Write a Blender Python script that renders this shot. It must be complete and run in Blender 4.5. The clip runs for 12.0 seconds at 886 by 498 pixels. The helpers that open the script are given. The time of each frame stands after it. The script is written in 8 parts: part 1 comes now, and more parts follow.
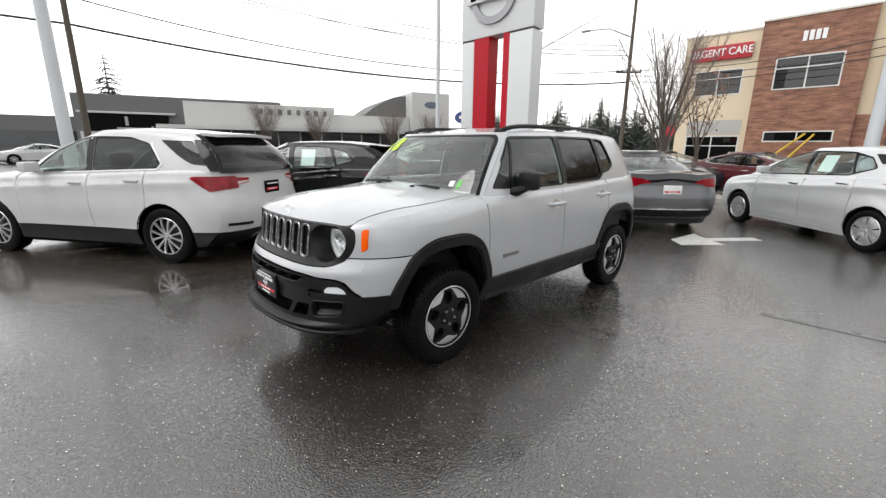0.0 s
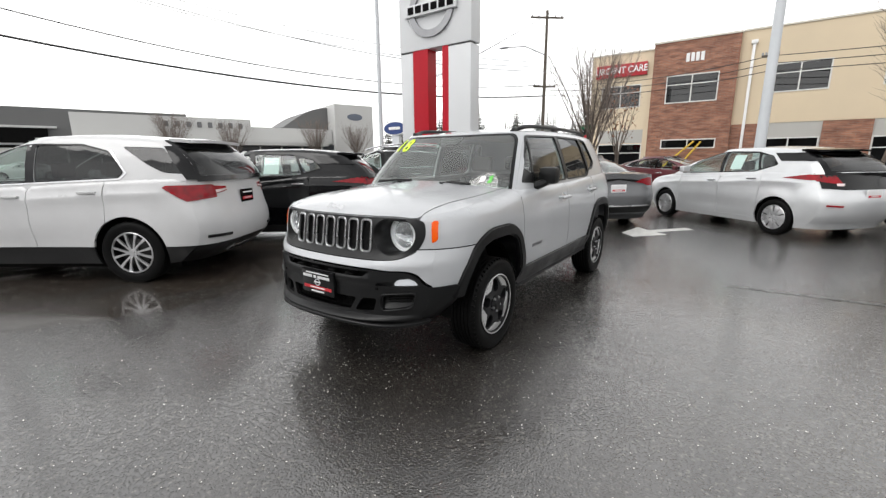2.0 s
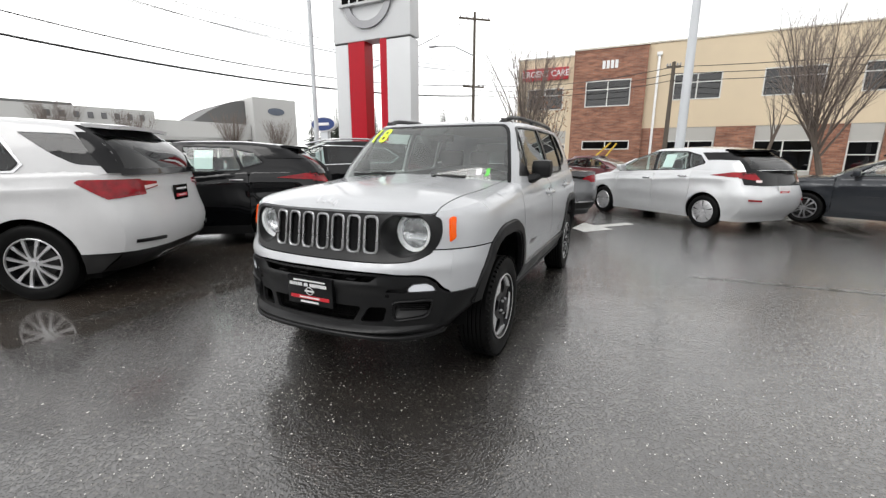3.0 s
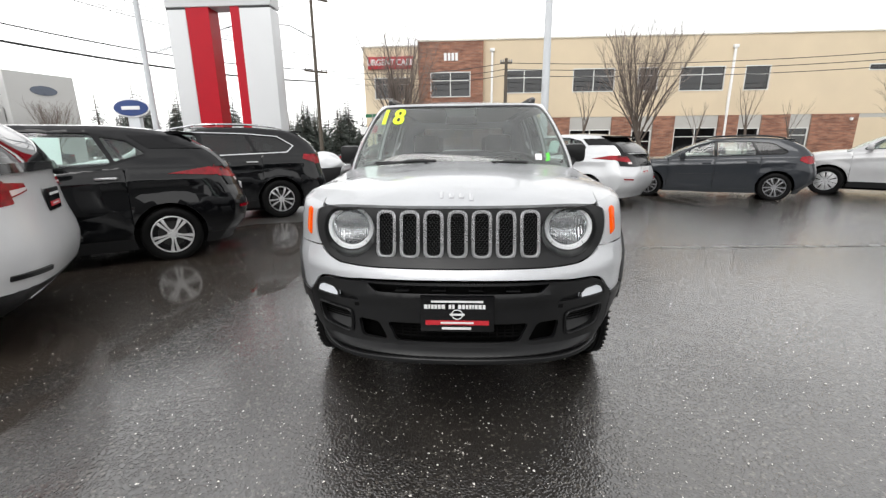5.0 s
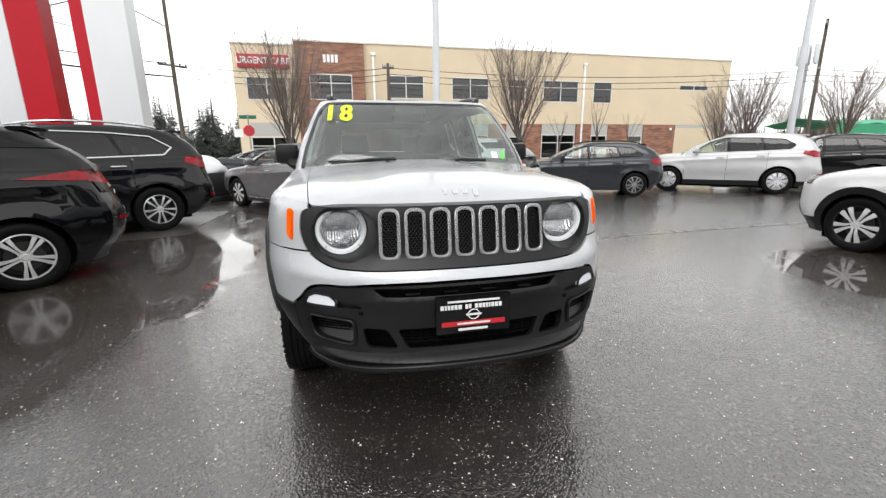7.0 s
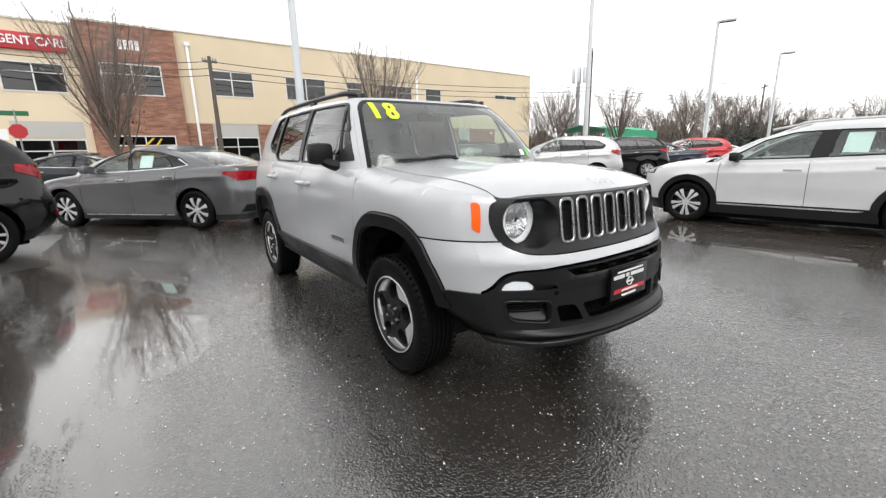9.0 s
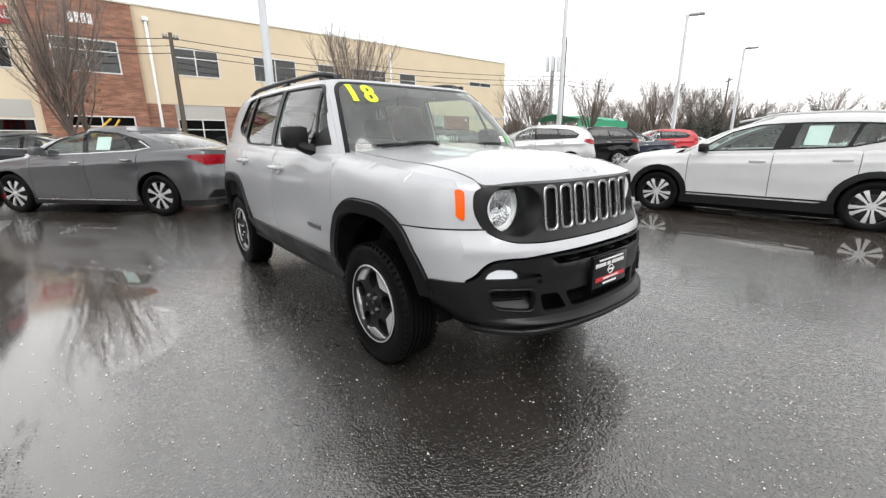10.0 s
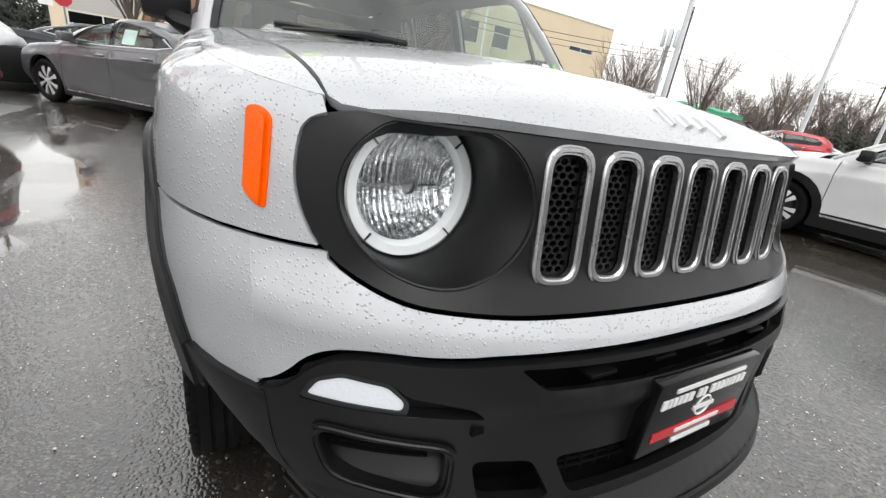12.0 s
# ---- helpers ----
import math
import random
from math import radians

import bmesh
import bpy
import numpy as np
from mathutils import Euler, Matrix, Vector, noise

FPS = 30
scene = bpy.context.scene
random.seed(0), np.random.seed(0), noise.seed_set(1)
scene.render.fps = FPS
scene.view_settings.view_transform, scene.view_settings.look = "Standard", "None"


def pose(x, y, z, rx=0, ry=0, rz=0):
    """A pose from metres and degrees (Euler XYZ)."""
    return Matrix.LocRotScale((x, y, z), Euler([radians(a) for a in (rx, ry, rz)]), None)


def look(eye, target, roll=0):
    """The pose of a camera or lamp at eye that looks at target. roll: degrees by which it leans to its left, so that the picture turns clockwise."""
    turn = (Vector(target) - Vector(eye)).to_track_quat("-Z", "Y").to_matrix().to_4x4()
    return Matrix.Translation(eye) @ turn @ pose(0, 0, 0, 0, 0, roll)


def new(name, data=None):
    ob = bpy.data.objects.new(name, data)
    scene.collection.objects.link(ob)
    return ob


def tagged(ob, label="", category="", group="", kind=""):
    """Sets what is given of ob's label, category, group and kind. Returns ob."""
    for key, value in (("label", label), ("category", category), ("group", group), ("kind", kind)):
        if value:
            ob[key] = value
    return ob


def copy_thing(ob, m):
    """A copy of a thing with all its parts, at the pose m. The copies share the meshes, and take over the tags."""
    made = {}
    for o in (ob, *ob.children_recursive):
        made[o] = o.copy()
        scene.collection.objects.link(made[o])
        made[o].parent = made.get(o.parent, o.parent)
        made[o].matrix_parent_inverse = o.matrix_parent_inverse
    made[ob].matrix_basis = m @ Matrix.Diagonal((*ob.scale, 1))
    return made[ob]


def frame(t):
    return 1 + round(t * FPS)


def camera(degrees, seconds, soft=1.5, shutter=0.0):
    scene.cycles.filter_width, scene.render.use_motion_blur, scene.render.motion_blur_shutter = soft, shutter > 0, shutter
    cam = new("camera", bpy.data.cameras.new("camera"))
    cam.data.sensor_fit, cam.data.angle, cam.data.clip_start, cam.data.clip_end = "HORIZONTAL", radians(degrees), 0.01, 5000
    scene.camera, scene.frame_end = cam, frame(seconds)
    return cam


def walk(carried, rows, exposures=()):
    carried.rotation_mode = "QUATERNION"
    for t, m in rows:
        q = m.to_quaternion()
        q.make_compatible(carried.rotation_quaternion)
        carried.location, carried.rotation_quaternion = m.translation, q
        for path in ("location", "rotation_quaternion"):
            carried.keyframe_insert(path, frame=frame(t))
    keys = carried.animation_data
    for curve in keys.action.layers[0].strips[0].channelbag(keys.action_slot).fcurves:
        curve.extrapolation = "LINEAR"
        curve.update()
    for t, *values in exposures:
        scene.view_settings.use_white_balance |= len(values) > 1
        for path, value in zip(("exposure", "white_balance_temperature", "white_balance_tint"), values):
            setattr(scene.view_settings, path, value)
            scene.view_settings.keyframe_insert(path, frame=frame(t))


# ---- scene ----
cam = camera(93.9, 12.0, 1.35)
PATH = [
    (0, (-1.87, -2.718, 1.464), (-0.515, -1.326, 0.989), 0.6),
    (0.5, (-2.156, -2.546, 1.388), (-0.711, -1.236, 0.947), 0.1),
    (1, (-2.384, -2.346, 1.368), (-0.88, -1.094, 0.953), -0.5),
    (1.5, (-2.517, -2.193, 1.354), (-0.954, -1.016, 0.939), -0.5),
    (2, (-2.528, -2.169, 1.353), (-0.931, -1.041, 0.933), -0.4),
    (2.5, (-2.558, -2.016, 1.336), (-0.89, -1.002, 0.904), -0.2),
    (3, (-2.543, -1.593, 1.296), (-0.774, -0.763, 0.871), 0.2),
    (3.5, (-2.582, -1.094, 1.299), (-0.734, -0.465, 0.864), -0.0),
    (3.7, (-2.601, -0.892, 1.3), (-0.731, -0.34, 0.854), -0.3),
    (5.3, (-2.512, 0.022, 1.263), (-0.569, 0.064, 0.792), -0.4),
    (5.5, (-2.519, 0.028, 1.266), (-0.575, 0.038, 0.797), -0.3),
    (6, (-2.523, 0.024, 1.268), (-0.58, -0.06, 0.801), -0.2),
    (6.5, (-2.481, 0.142, 1.246), (-0.552, -0.111, 0.785), -0.1),
    (7, (-2.4, 0.476, 1.225), (-0.502, 0.04, 0.769), -0.5),
    (7.5, (-2.309, 0.926, 1.216), (-0.473, 0.273, 0.766), -1.0),
    (7.7, (-2.235, 1.123, 1.207), (-0.43, 0.384, 0.762), -1.3),
    (9.3, (-1.906, 1.935, 1.218), (-0.364, 0.748, 0.755), -1.1),
    (9.5, (-1.907, 1.944, 1.221), (-0.381, 0.74, 0.75), -1.0),
    (10, (-1.861, 1.893, 1.205), (-0.372, 0.66, 0.692), -0.3),
    (10.5, (-1.727, 1.644, 1.163), (-0.255, 0.418, 0.59), 0.9),
    (11, (-1.616, 1.259, 1.128), (-0.107, 0.102, 0.506), 2.3),
    (11.5, (-1.415, 0.985, 1.088), (0.151, -0.064, 0.42), 4.9),
    (12, (-1.163, 0.777, 1.046), (0.44, -0.195, 0.349), 8.6),
]
walk(cam, [(t, look(eye, target, roll)) for t, eye, target, roll in PATH], [(0, 0.38), (3.5, 0.45), (5.5, 0.57), (9.5, 0.62), (11, 0.64), (12, 0.56)])

# ---- world and sun: bright overcast, wet winter day ----
SUN_EL, SUN_AZ = radians(55), radians(287)
world = bpy.data.worlds.new("sky")
scene.world = world
world.use_nodes = True
wt = world.node_tree
wt.nodes.clear()
w_out = wt.nodes.new("ShaderNodeOutputWorld")
w_bg = wt.nodes.new("ShaderNodeBackground")
w_sky = wt.nodes.new("ShaderNodeTexSky")
w_sky.sky_type, w_sky.sun_disc, w_sky.sun_elevation, w_sky.sun_rotation = "NISHITA", False, SUN_EL, SUN_AZ
w_co = wt.nodes.new("ShaderNodeTexCoord")
w_map = wt.nodes.new("ShaderNodeMapping")
w_map.inputs["Scale"].default_value = (1.0, 1.0, 3.4)
w_noise = wt.nodes.new("ShaderNodeTexNoise")
w_noise.inputs["Scale"].default_value = 2.6
w_noise.inputs["Detail"].default_value = 5
w_noise.inputs["Roughness"].default_value = 0.52
w_ramp = wt.nodes.new("ShaderNodeValToRGB")
w_ramp.color_ramp.elements[0].position, w_ramp.color_ramp.elements[0].color = 0.3, (6.3, 6.32, 6.4, 1)
w_ramp.color_ramp.elements[1].position, w_ramp.color_ramp.elements[1].color = 0.46, (9.95, 9.9, 9.8, 1)
w_mix = wt.nodes.new("ShaderNodeMix")
w_mix.data_type = "RGBA"
w_mix.inputs[0].default_value = 0.96
wt.links.new(w_co.outputs["Generated"], w_map.inputs["Vector"])
wt.links.new(w_map.outputs[0], w_noise.inputs["Vector"])
wt.links.new(w_noise.outputs[0], w_ramp.inputs[0])
wt.links.new(w_sky.outputs[0], w_mix.inputs[6])
wt.links.new(w_ramp.outputs[0], w_mix.inputs[7])
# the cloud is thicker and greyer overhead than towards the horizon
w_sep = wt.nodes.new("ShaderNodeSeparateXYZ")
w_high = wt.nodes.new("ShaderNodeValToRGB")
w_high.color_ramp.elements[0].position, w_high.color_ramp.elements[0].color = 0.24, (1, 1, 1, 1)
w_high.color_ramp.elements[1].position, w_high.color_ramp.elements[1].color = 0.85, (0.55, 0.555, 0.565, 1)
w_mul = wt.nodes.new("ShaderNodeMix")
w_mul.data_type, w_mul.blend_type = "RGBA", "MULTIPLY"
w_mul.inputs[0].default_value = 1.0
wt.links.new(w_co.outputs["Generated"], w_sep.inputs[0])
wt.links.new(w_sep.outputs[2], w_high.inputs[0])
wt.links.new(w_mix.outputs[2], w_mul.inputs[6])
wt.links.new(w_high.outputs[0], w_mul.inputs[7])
# heavier cloud towards the south, thinning to the north
w_lie = wt.nodes.new("ShaderNodeMapRange")
w_lie.inputs["From Min"].default_value, w_lie.inputs["From Max"].default_value = -1.0, 0.0
w_lie.inputs["To Min"].default_value, w_lie.inputs["To Max"].default_value = 0.78, 1.0
w_fade = wt.nodes.new("ShaderNodeMix")
w_fade.data_type, w_fade.blend_type = "RGBA", "MULTIPLY"
w_fade.inputs[0].default_value = 1.0
wt.links.new(w_sep.outputs[1], w_lie.inputs[0])
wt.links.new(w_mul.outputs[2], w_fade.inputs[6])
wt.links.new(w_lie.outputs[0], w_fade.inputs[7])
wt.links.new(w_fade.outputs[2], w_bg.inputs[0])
w_bg.inputs[1].default_value = 0.15
wt.links.new(w_bg.outputs[0], w_out.inputs[0])

sun = new("sun", bpy.data.lights.new("sun", "SUN"))
sun.data.energy, sun.data.angle, sun.data.color = 1.25, radians(40), (1.0, 0.985, 0.965)
sun.matrix_world = look((0, 0, 30), (-30 * math.cos(SUN_EL) * math.sin(SUN_AZ), -30 * math.cos(SUN_EL) * math.cos(SUN_AZ), 30 - 30 * math.sin(SUN_EL)))


# ---- materials ----
def nodes_of(name):
    m = bpy.data.materials.new(name)
    m.use_nodes = True
    nt = m.node_tree
    return m, nt, nt.nodes["Principled BSDF"]


def ramp(nt, src, p0, c0, p1, c1):
    r = nt.nodes.new("ShaderNodeValToRGB")
    e = r.color_ramp.elements
    e[0].position, e[1].position = p0, p1
    e[0].color = (*c0, 1) if len(c0) == 3 else c0
    e[1].color = (*c1, 1) if len(c1) == 3 else c1
    nt.links.new(src, r.inputs[0])
    return r.outputs[0]


def noise_of(nt, scale, detail=4, rough=0.5, stretch=None, coord="Object"):
    n = nt.nodes.new("ShaderNodeTexNoise")
    n.inputs["Scale"].default_value, n.inputs["Detail"].default_value, n.inputs["Roughness"].default_value = scale, detail, rough
    c = nt.nodes.new("ShaderNodeTexCoord")
    if stretch:
        mp = nt.nodes.new("ShaderNodeMapping")
        mp.inputs["Scale"].default_value = stretch
        nt.links.new(c.outputs[coord], mp.inputs[0])
        nt.links.new(mp.outputs[0], n.inputs["Vector"])
    else:
        nt.links.new(c.outputs[coord], n.inputs["Vector"])
    return n.outputs[0]


def bump_of(nt, b, src, strength, dist):
    n = nt.nodes.new("ShaderNodeBump")
    n.inputs["Strength"].default_value, n.inputs["Distance"].default_value = strength, dist
    nt.links.new(src, n.inputs["Height"])
    if b.inputs["Normal"].links:
        nt.links.new(b.inputs["Normal"].links[0].from_socket, n.inputs["Normal"])
    nt.links.new(n.outputs[0], b.inputs["Normal"])
    return n


def plain(name, base, rough=0.5, metal=0.0, var=0.12, scale=3.0, fine=60.0, bump=0.0, coat=0.0, rvar=0.08, spec=0.5, bdist=0.002):
    """A surface with broad and fine variation of colour and gloss."""
    m, nt, b = nodes_of(name)
    lo, hi = [c * (1 - var) for c in base], [min(1, c * (1 + var)) for c in base]
    a, f = noise_of(nt, scale), noise_of(nt, fine, 3)
    mx = nt.nodes.new("ShaderNodeMath")
    mx.operation = "MULTIPLY_ADD"
    mx.inputs[1].default_value = 0.35
    nt.links.new(f, mx.inputs[0])
    md = nt.nodes.new("ShaderNodeMath")
    md.operation = "MULTIPLY"
    md.inputs[1].default_value = 0.65
    nt.links.new(a, md.inputs[0])
    nt.links.new(md.outputs[0], mx.inputs[2])
    nt.links.new(ramp(nt, mx.outputs[0], 0.3, lo, 0.7, hi), b.inputs["Base Color"])
    r0, r1 = max(0, rough - rvar), min(1, rough + rvar)
    nt.links.new(ramp(nt, a, 0.3, (r0,) * 3, 0.7, (r1,) * 3), b.inputs["Roughness"])
    b.inputs["Metallic"].default_value = metal
    b.inputs["Coat Weight"].default_value = coat
    b.inputs["Coat Roughness"].default_value = 0.04
    b.inputs["Specular IOR Level"].default_value = spec
    if bump:
        bump_of(nt, b, f, bump, bdist)
    return m


def droplets(nt, b, amount=0.55, scale=150.0):
    """Rain drops standing on a surface."""
    v = nt.nodes.new("ShaderNodeTexVoronoi")
    v.inputs["Scale"].default_value = scale
    c = nt.nodes.new("ShaderNodeTexCoord")
    nt.links.new(c.outputs["Object"], v.inputs["Vector"])
    drop = ramp(nt, v.outputs["Distance"], 0.0, (1, 1, 1), 0.36, (0, 0, 0))
    gate = nt.nodes.new("ShaderNodeSeparateColor")
    nt.links.new(v.outputs["Color"], gate.inputs[0])
    g = ramp(nt, gate.outputs[0], 1 - amount, (0, 0, 0), 1 - amount + 0.05, (1, 1, 1))
    mul = nt.nodes.new("ShaderNodeMath")
    mul.operation = "MULTIPLY"
    nt.links.new(drop, mul.inputs[0])
    # drops stand on what lies flat and have mostly run off what is upright
    geo, up = nt.nodes.new("ShaderNodeNewGeometry"), nt.nodes.new("ShaderNodeSeparateXYZ")
    nt.links.new(geo.outputs["Normal"], up.inputs[0])
    stay = ramp(nt, up.outputs[2], 0.15, (0.3,) * 3, 0.75, (1, 1, 1))
    both = nt.nodes.new("ShaderNodeMath")
    both.operation = "MULTIPLY"
    nt.links.new(g, both.inputs[0])
    nt.links.new(stay, both.inputs[1])
    nt.links.new(both.outputs[0], mul.inputs[1])
    n = nt.nodes.new("ShaderNodeBump")
    n.inputs["Strength"].default_value, n.inputs["Distance"].default_value = 1.0, 0.0045
    nt.links.new(mul.outputs[0], n.inputs["Height"])
    nt.links.new(n.outputs[0], b.inputs["Coat Normal"])
    n2 = nt.nodes.new("ShaderNodeBump")
    n2.inputs["Strength"].default_value, n2.inputs["Distance"].default_value = 0.7, 0.004
    nt.links.new(mul.outputs[0], n2.inputs["Height"])
    nt.links.new(n2.outputs[0], b.inputs["Normal"])


def paint(name, base, metal=0.0, rough=0.35, wet=0.5, cr=0.12, spec=0.3, ior=1.45):
    m, nt, b = nodes_of(name)
    a, f = noise_of(nt, 2.2), noise_of(nt, 900, 2)
    nt.links.new(ramp(nt, a, 0.35, [c * 0.95 for c in base], 0.65, [min(1, c * 1.03) for c in base]), b.inputs["Base Color"])
    nt.links.new(ramp(nt, f, 0.3, (max(0.05, rough - 0.08),) * 3, 0.7, (rough + 0.08,) * 3), b.inputs["Roughness"])
    b.inputs["Metallic"].default_value = metal
    b.inputs["Coat Weight"].default_value = 1.0
    b.inputs["Coat IOR"].default_value = ior
    nt.links.new(ramp(nt, noise_of(nt, 9, 5, 0.6), 0.35, (cr * 0.6,) * 3, 0.65, (cr,) * 3), b.inputs["Coat Roughness"])
    b.inputs["Specular IOR Level"].default_value = spec
    if wet:
        droplets(nt, b, wet)
    return m


def glass(name, tint, f0=0.06, rough=0.0, film=0.0):
    """A thin pane: tinted see-through with a mirror gloss that grows towards grazing."""
    m = bpy.data.materials.new(name)
    m.use_nodes = True
    nt = m.node_tree
    nt.nodes.clear()
    o = nt.nodes.new("ShaderNodeOutputMaterial")
    tr, gl, mx, lw = (nt.nodes.new(k) for k in ("ShaderNodeBsdfTransparent", "ShaderNodeBsdfGlossy", "ShaderNodeMixShader", "ShaderNodeLayerWeight"))
    tr.inputs[0].default_value = (*tint, 1)
    gl.inputs["Roughness"].default_value = rough
    gl.inputs[0].default_value = (1, 1, 1, 1)
    lw.inputs[0].default_value = 0.5
    pw, ad = nt.nodes.new("ShaderNodeMath"), nt.nodes.new("ShaderNodeMath")
    pw.operation, ad.operation = "POWER", "MULTIPLY_ADD"
    pw.inputs[1].default_value = 5.0
    ad.inputs[1].default_value, ad.inputs[2].default_value = 1 - f0, f0
    nt.links.new(lw.outputs["Facing"], pw.inputs[0])
    nt.links.new(pw.outputs[0], ad.inputs[0])
    nt.links.new(ad.outputs[0], mx.inputs[0])
    nt.links.new(tr.outputs[0], mx.inputs[1])
    nt.links.new(gl.outputs[0], mx.inputs[2])
    if film:
        # thin wet film; its diffuse white also stands in for reflected sky
        df, m2 = nt.nodes.new("ShaderNodeBsdfDiffuse"), nt.nodes.new("ShaderNodeMixShader")
        df.inputs[0].default_value = (0.8, 0.82, 0.8, 1)
        nt.links.new(ramp(nt, noise_of(nt, 7, 5, 0.6), 0.3, (film * 0.6,) * 3, 0.7, (film * 1.4,) * 3), m2.inputs[0])
        nt.links.new(mx.outputs[0], m2.inputs[1])
        nt.links.new(df.outputs[0], m2.inputs[2])
        nt.links.new(m2.outputs[0], o.inputs[0])
    else:
        nt.links.new(mx.outputs[0], o.inputs[0])
    return m


SILVER = paint("silver_paint", (0.475, 0.485, 0.5), 0.28, 0.46, 0.7, 0.08)
WHITE = paint("white_paint", (0.57, 0.57, 0.575), 0.0, 0.4, 0.3)
BLACKP = paint("black_paint", (0.0022, 0.0024, 0.003), 0.0, 0.3, 0.0, 0.04, 0.05, 1.42)
GREYP = paint("grey_paint", (0.12, 0.122, 0.128), 0.55, 0.3, 0.3, 0.05)
DARKP = paint("charcoal_paint", (0.013, 0.016, 0.021), 0.3, 0.35, 0.3, 0.07, 0.3, 1.4)
LEAFP = paint("leaf_silver_paint", (0.62, 0.63, 0.64), 0.45, 0.36, 0.3, 0.08)
ROGUEP = paint("pale_silver_paint", (0.47, 0.47, 0.475), 0.5, 0.42, 0.3)
REDP = paint("red_paint", (0.42, 0.012, 0.02), 0.0, 0.35, 0.2)
MAROON = paint("dark_red_paint", (0.08, 0.004, 0.008), 0.0, 0.35, 0.2)
NAVYP = paint("navy_paint", (0.015, 0.02, 0.035), 0.2, 0.35, 0.2)
PLASTIC = plain("black_plastic", (0.0055, 0.0056, 0.006), 0.4, fine=420, bump=0.25, bdist=0.0005, rvar=0.12, spec=0.32)
GREYPL = plain("grey_plastic", (0.013, 0.0135, 0.0145), 0.4, fine=300, bump=0.15, bdist=0.0005)
# near-black for shaded hollows and undersides, their darkness put into the colour; also black lettering
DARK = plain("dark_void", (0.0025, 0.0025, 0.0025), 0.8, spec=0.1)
RUBBER = plain("tyre_rubber", (0.0034, 0.0034, 0.0034), 0.55, fine=140, bump=0.25, spec=0.12)
CHROME = plain("chrome", (0.75, 0.75, 0.76), 0.12, 1.0, var=0.04, rvar=0.05)
SATIN = plain("satin_chrome", (0.62, 0.62, 0.63), 0.26, 1.0, var=0.05, rvar=0.05)
ALLOY = plain("alloy", (0.6, 0.6, 0.61), 0.34, 0.8, var=0.06)
MACHINED = plain("machined_alloy", (0.56, 0.56, 0.56), 0.34, 0.35, var=0.06)
ALLOYD = plain("dark_alloy", (0.009, 0.009, 0.01), 0.4, 0.0, spec=0.25)
BRAKE = plain("brake_disc", (0.035, 0.034, 0.033), 0.5, 0.3)
STEEL = plain("brushed_steel", (0.3, 0.3, 0.31), 0.4, 0.9)
TRIM = plain("interior_trim", (0.013, 0.013, 0.014), 0.75, fine=90, bump=0.2)
CLOTH = plain("seat_cloth", (0.032, 0.032, 0.034), 0.9, fine=220, bump=0.3)
BEIGE = plain("seat_beige", (0.3, 0.28, 0.25), 0.8, fine=220, bump=0.2)
GLASS_C = glass("windscreen_glass", (0.7, 0.8, 0.74), 0.085, 0.0, 0.06)
GLASS_T = glass("side_glass", (0.76, 0.86, 0.83), 0.07)
GLASS_D = glass("privacy_glass", (0.1, 0.11, 0.11), 0.045)
CLEAR = glass("lamp_lens", (0.97, 0.98, 0.98), 0.05)
REDL = plain("tail_lens", (0.24, 0.0, 0.006), 0.16, coat=0.25, var=0.5, scale=14, fine=120, bump=0.25, spec=0.25)
REDW = plain("tail_lens_clear", (0.72, 0.6, 0.6), 0.12, coat=1.0, var=0.1)
AMBER = plain("amber_lens", (0.9, 0.11, 0.0), 0.25, coat=0.2, spec=0.2, var=0.1, fine=260, bump=0.3)
PLATEK = plain("plate_black", (0.004, 0.004, 0.0045), 0.09, coat=0.0, rvar=0.03, spec=0.3)
PLATER = plain("plate_red", (0.5, 0.02, 0.03), 0.3)
PLATEW = plain("plate_white", (0.75, 0.75, 0.75), 0.35)
PAPER = plain("paper_sticker", (0.72, 0.8, 0.78), 0.6)
NEON = plain("sticker_yellow", (0.62, 0.85, 0.02), 0.5, var=0.05)
GREENM = plain("marker_green", (0.12, 0.62, 0.08), 0.5, var=0.1)
WHITEM = plain("white_enamel", (0.78, 0.78, 0.77), 0.4, var=0.05)
POLEW = plain("pole_paint", (0.56, 0.58, 0.6), 0.45, var=0.08, scale=1.0)


# ---- mesh helpers ----
from mathutils.geometry import delaunay_2d_cdt


def finish(name, bm, material, parent=None, label="", smooth=True, angle=32):
    me = bpy.data.meshes.new(name)
    bm.normal_update()
    bm.to_mesh(me)
    bm.free()
    for m in material if isinstance(material, (list, tuple)) else [material]:
        me.materials.append(m)
    if smooth:
        me.shade_smooth()
        me.set_sharp_from_angle(angle=radians(angle))
    ob = new(name, me)
    if parent:
        ob.parent = parent
    return tagged(ob, label) if label else ob


def part(name, bm, material, parent, label="", smooth=True, angle=32):
    return finish(name, bm, material, parent, label, smooth, angle)


def thing(name, label, category, m=None, group="", kind=""):
    ob = new(name)
    if m is not None:
        ob.matrix_world = m
    return tagged(ob, label, category, group, kind)


def again(name, ob, parent, m):
    """Another object on the mesh of ob."""
    o = new(name, ob.data)
    o.parent, o.matrix_local = parent, m
    return o


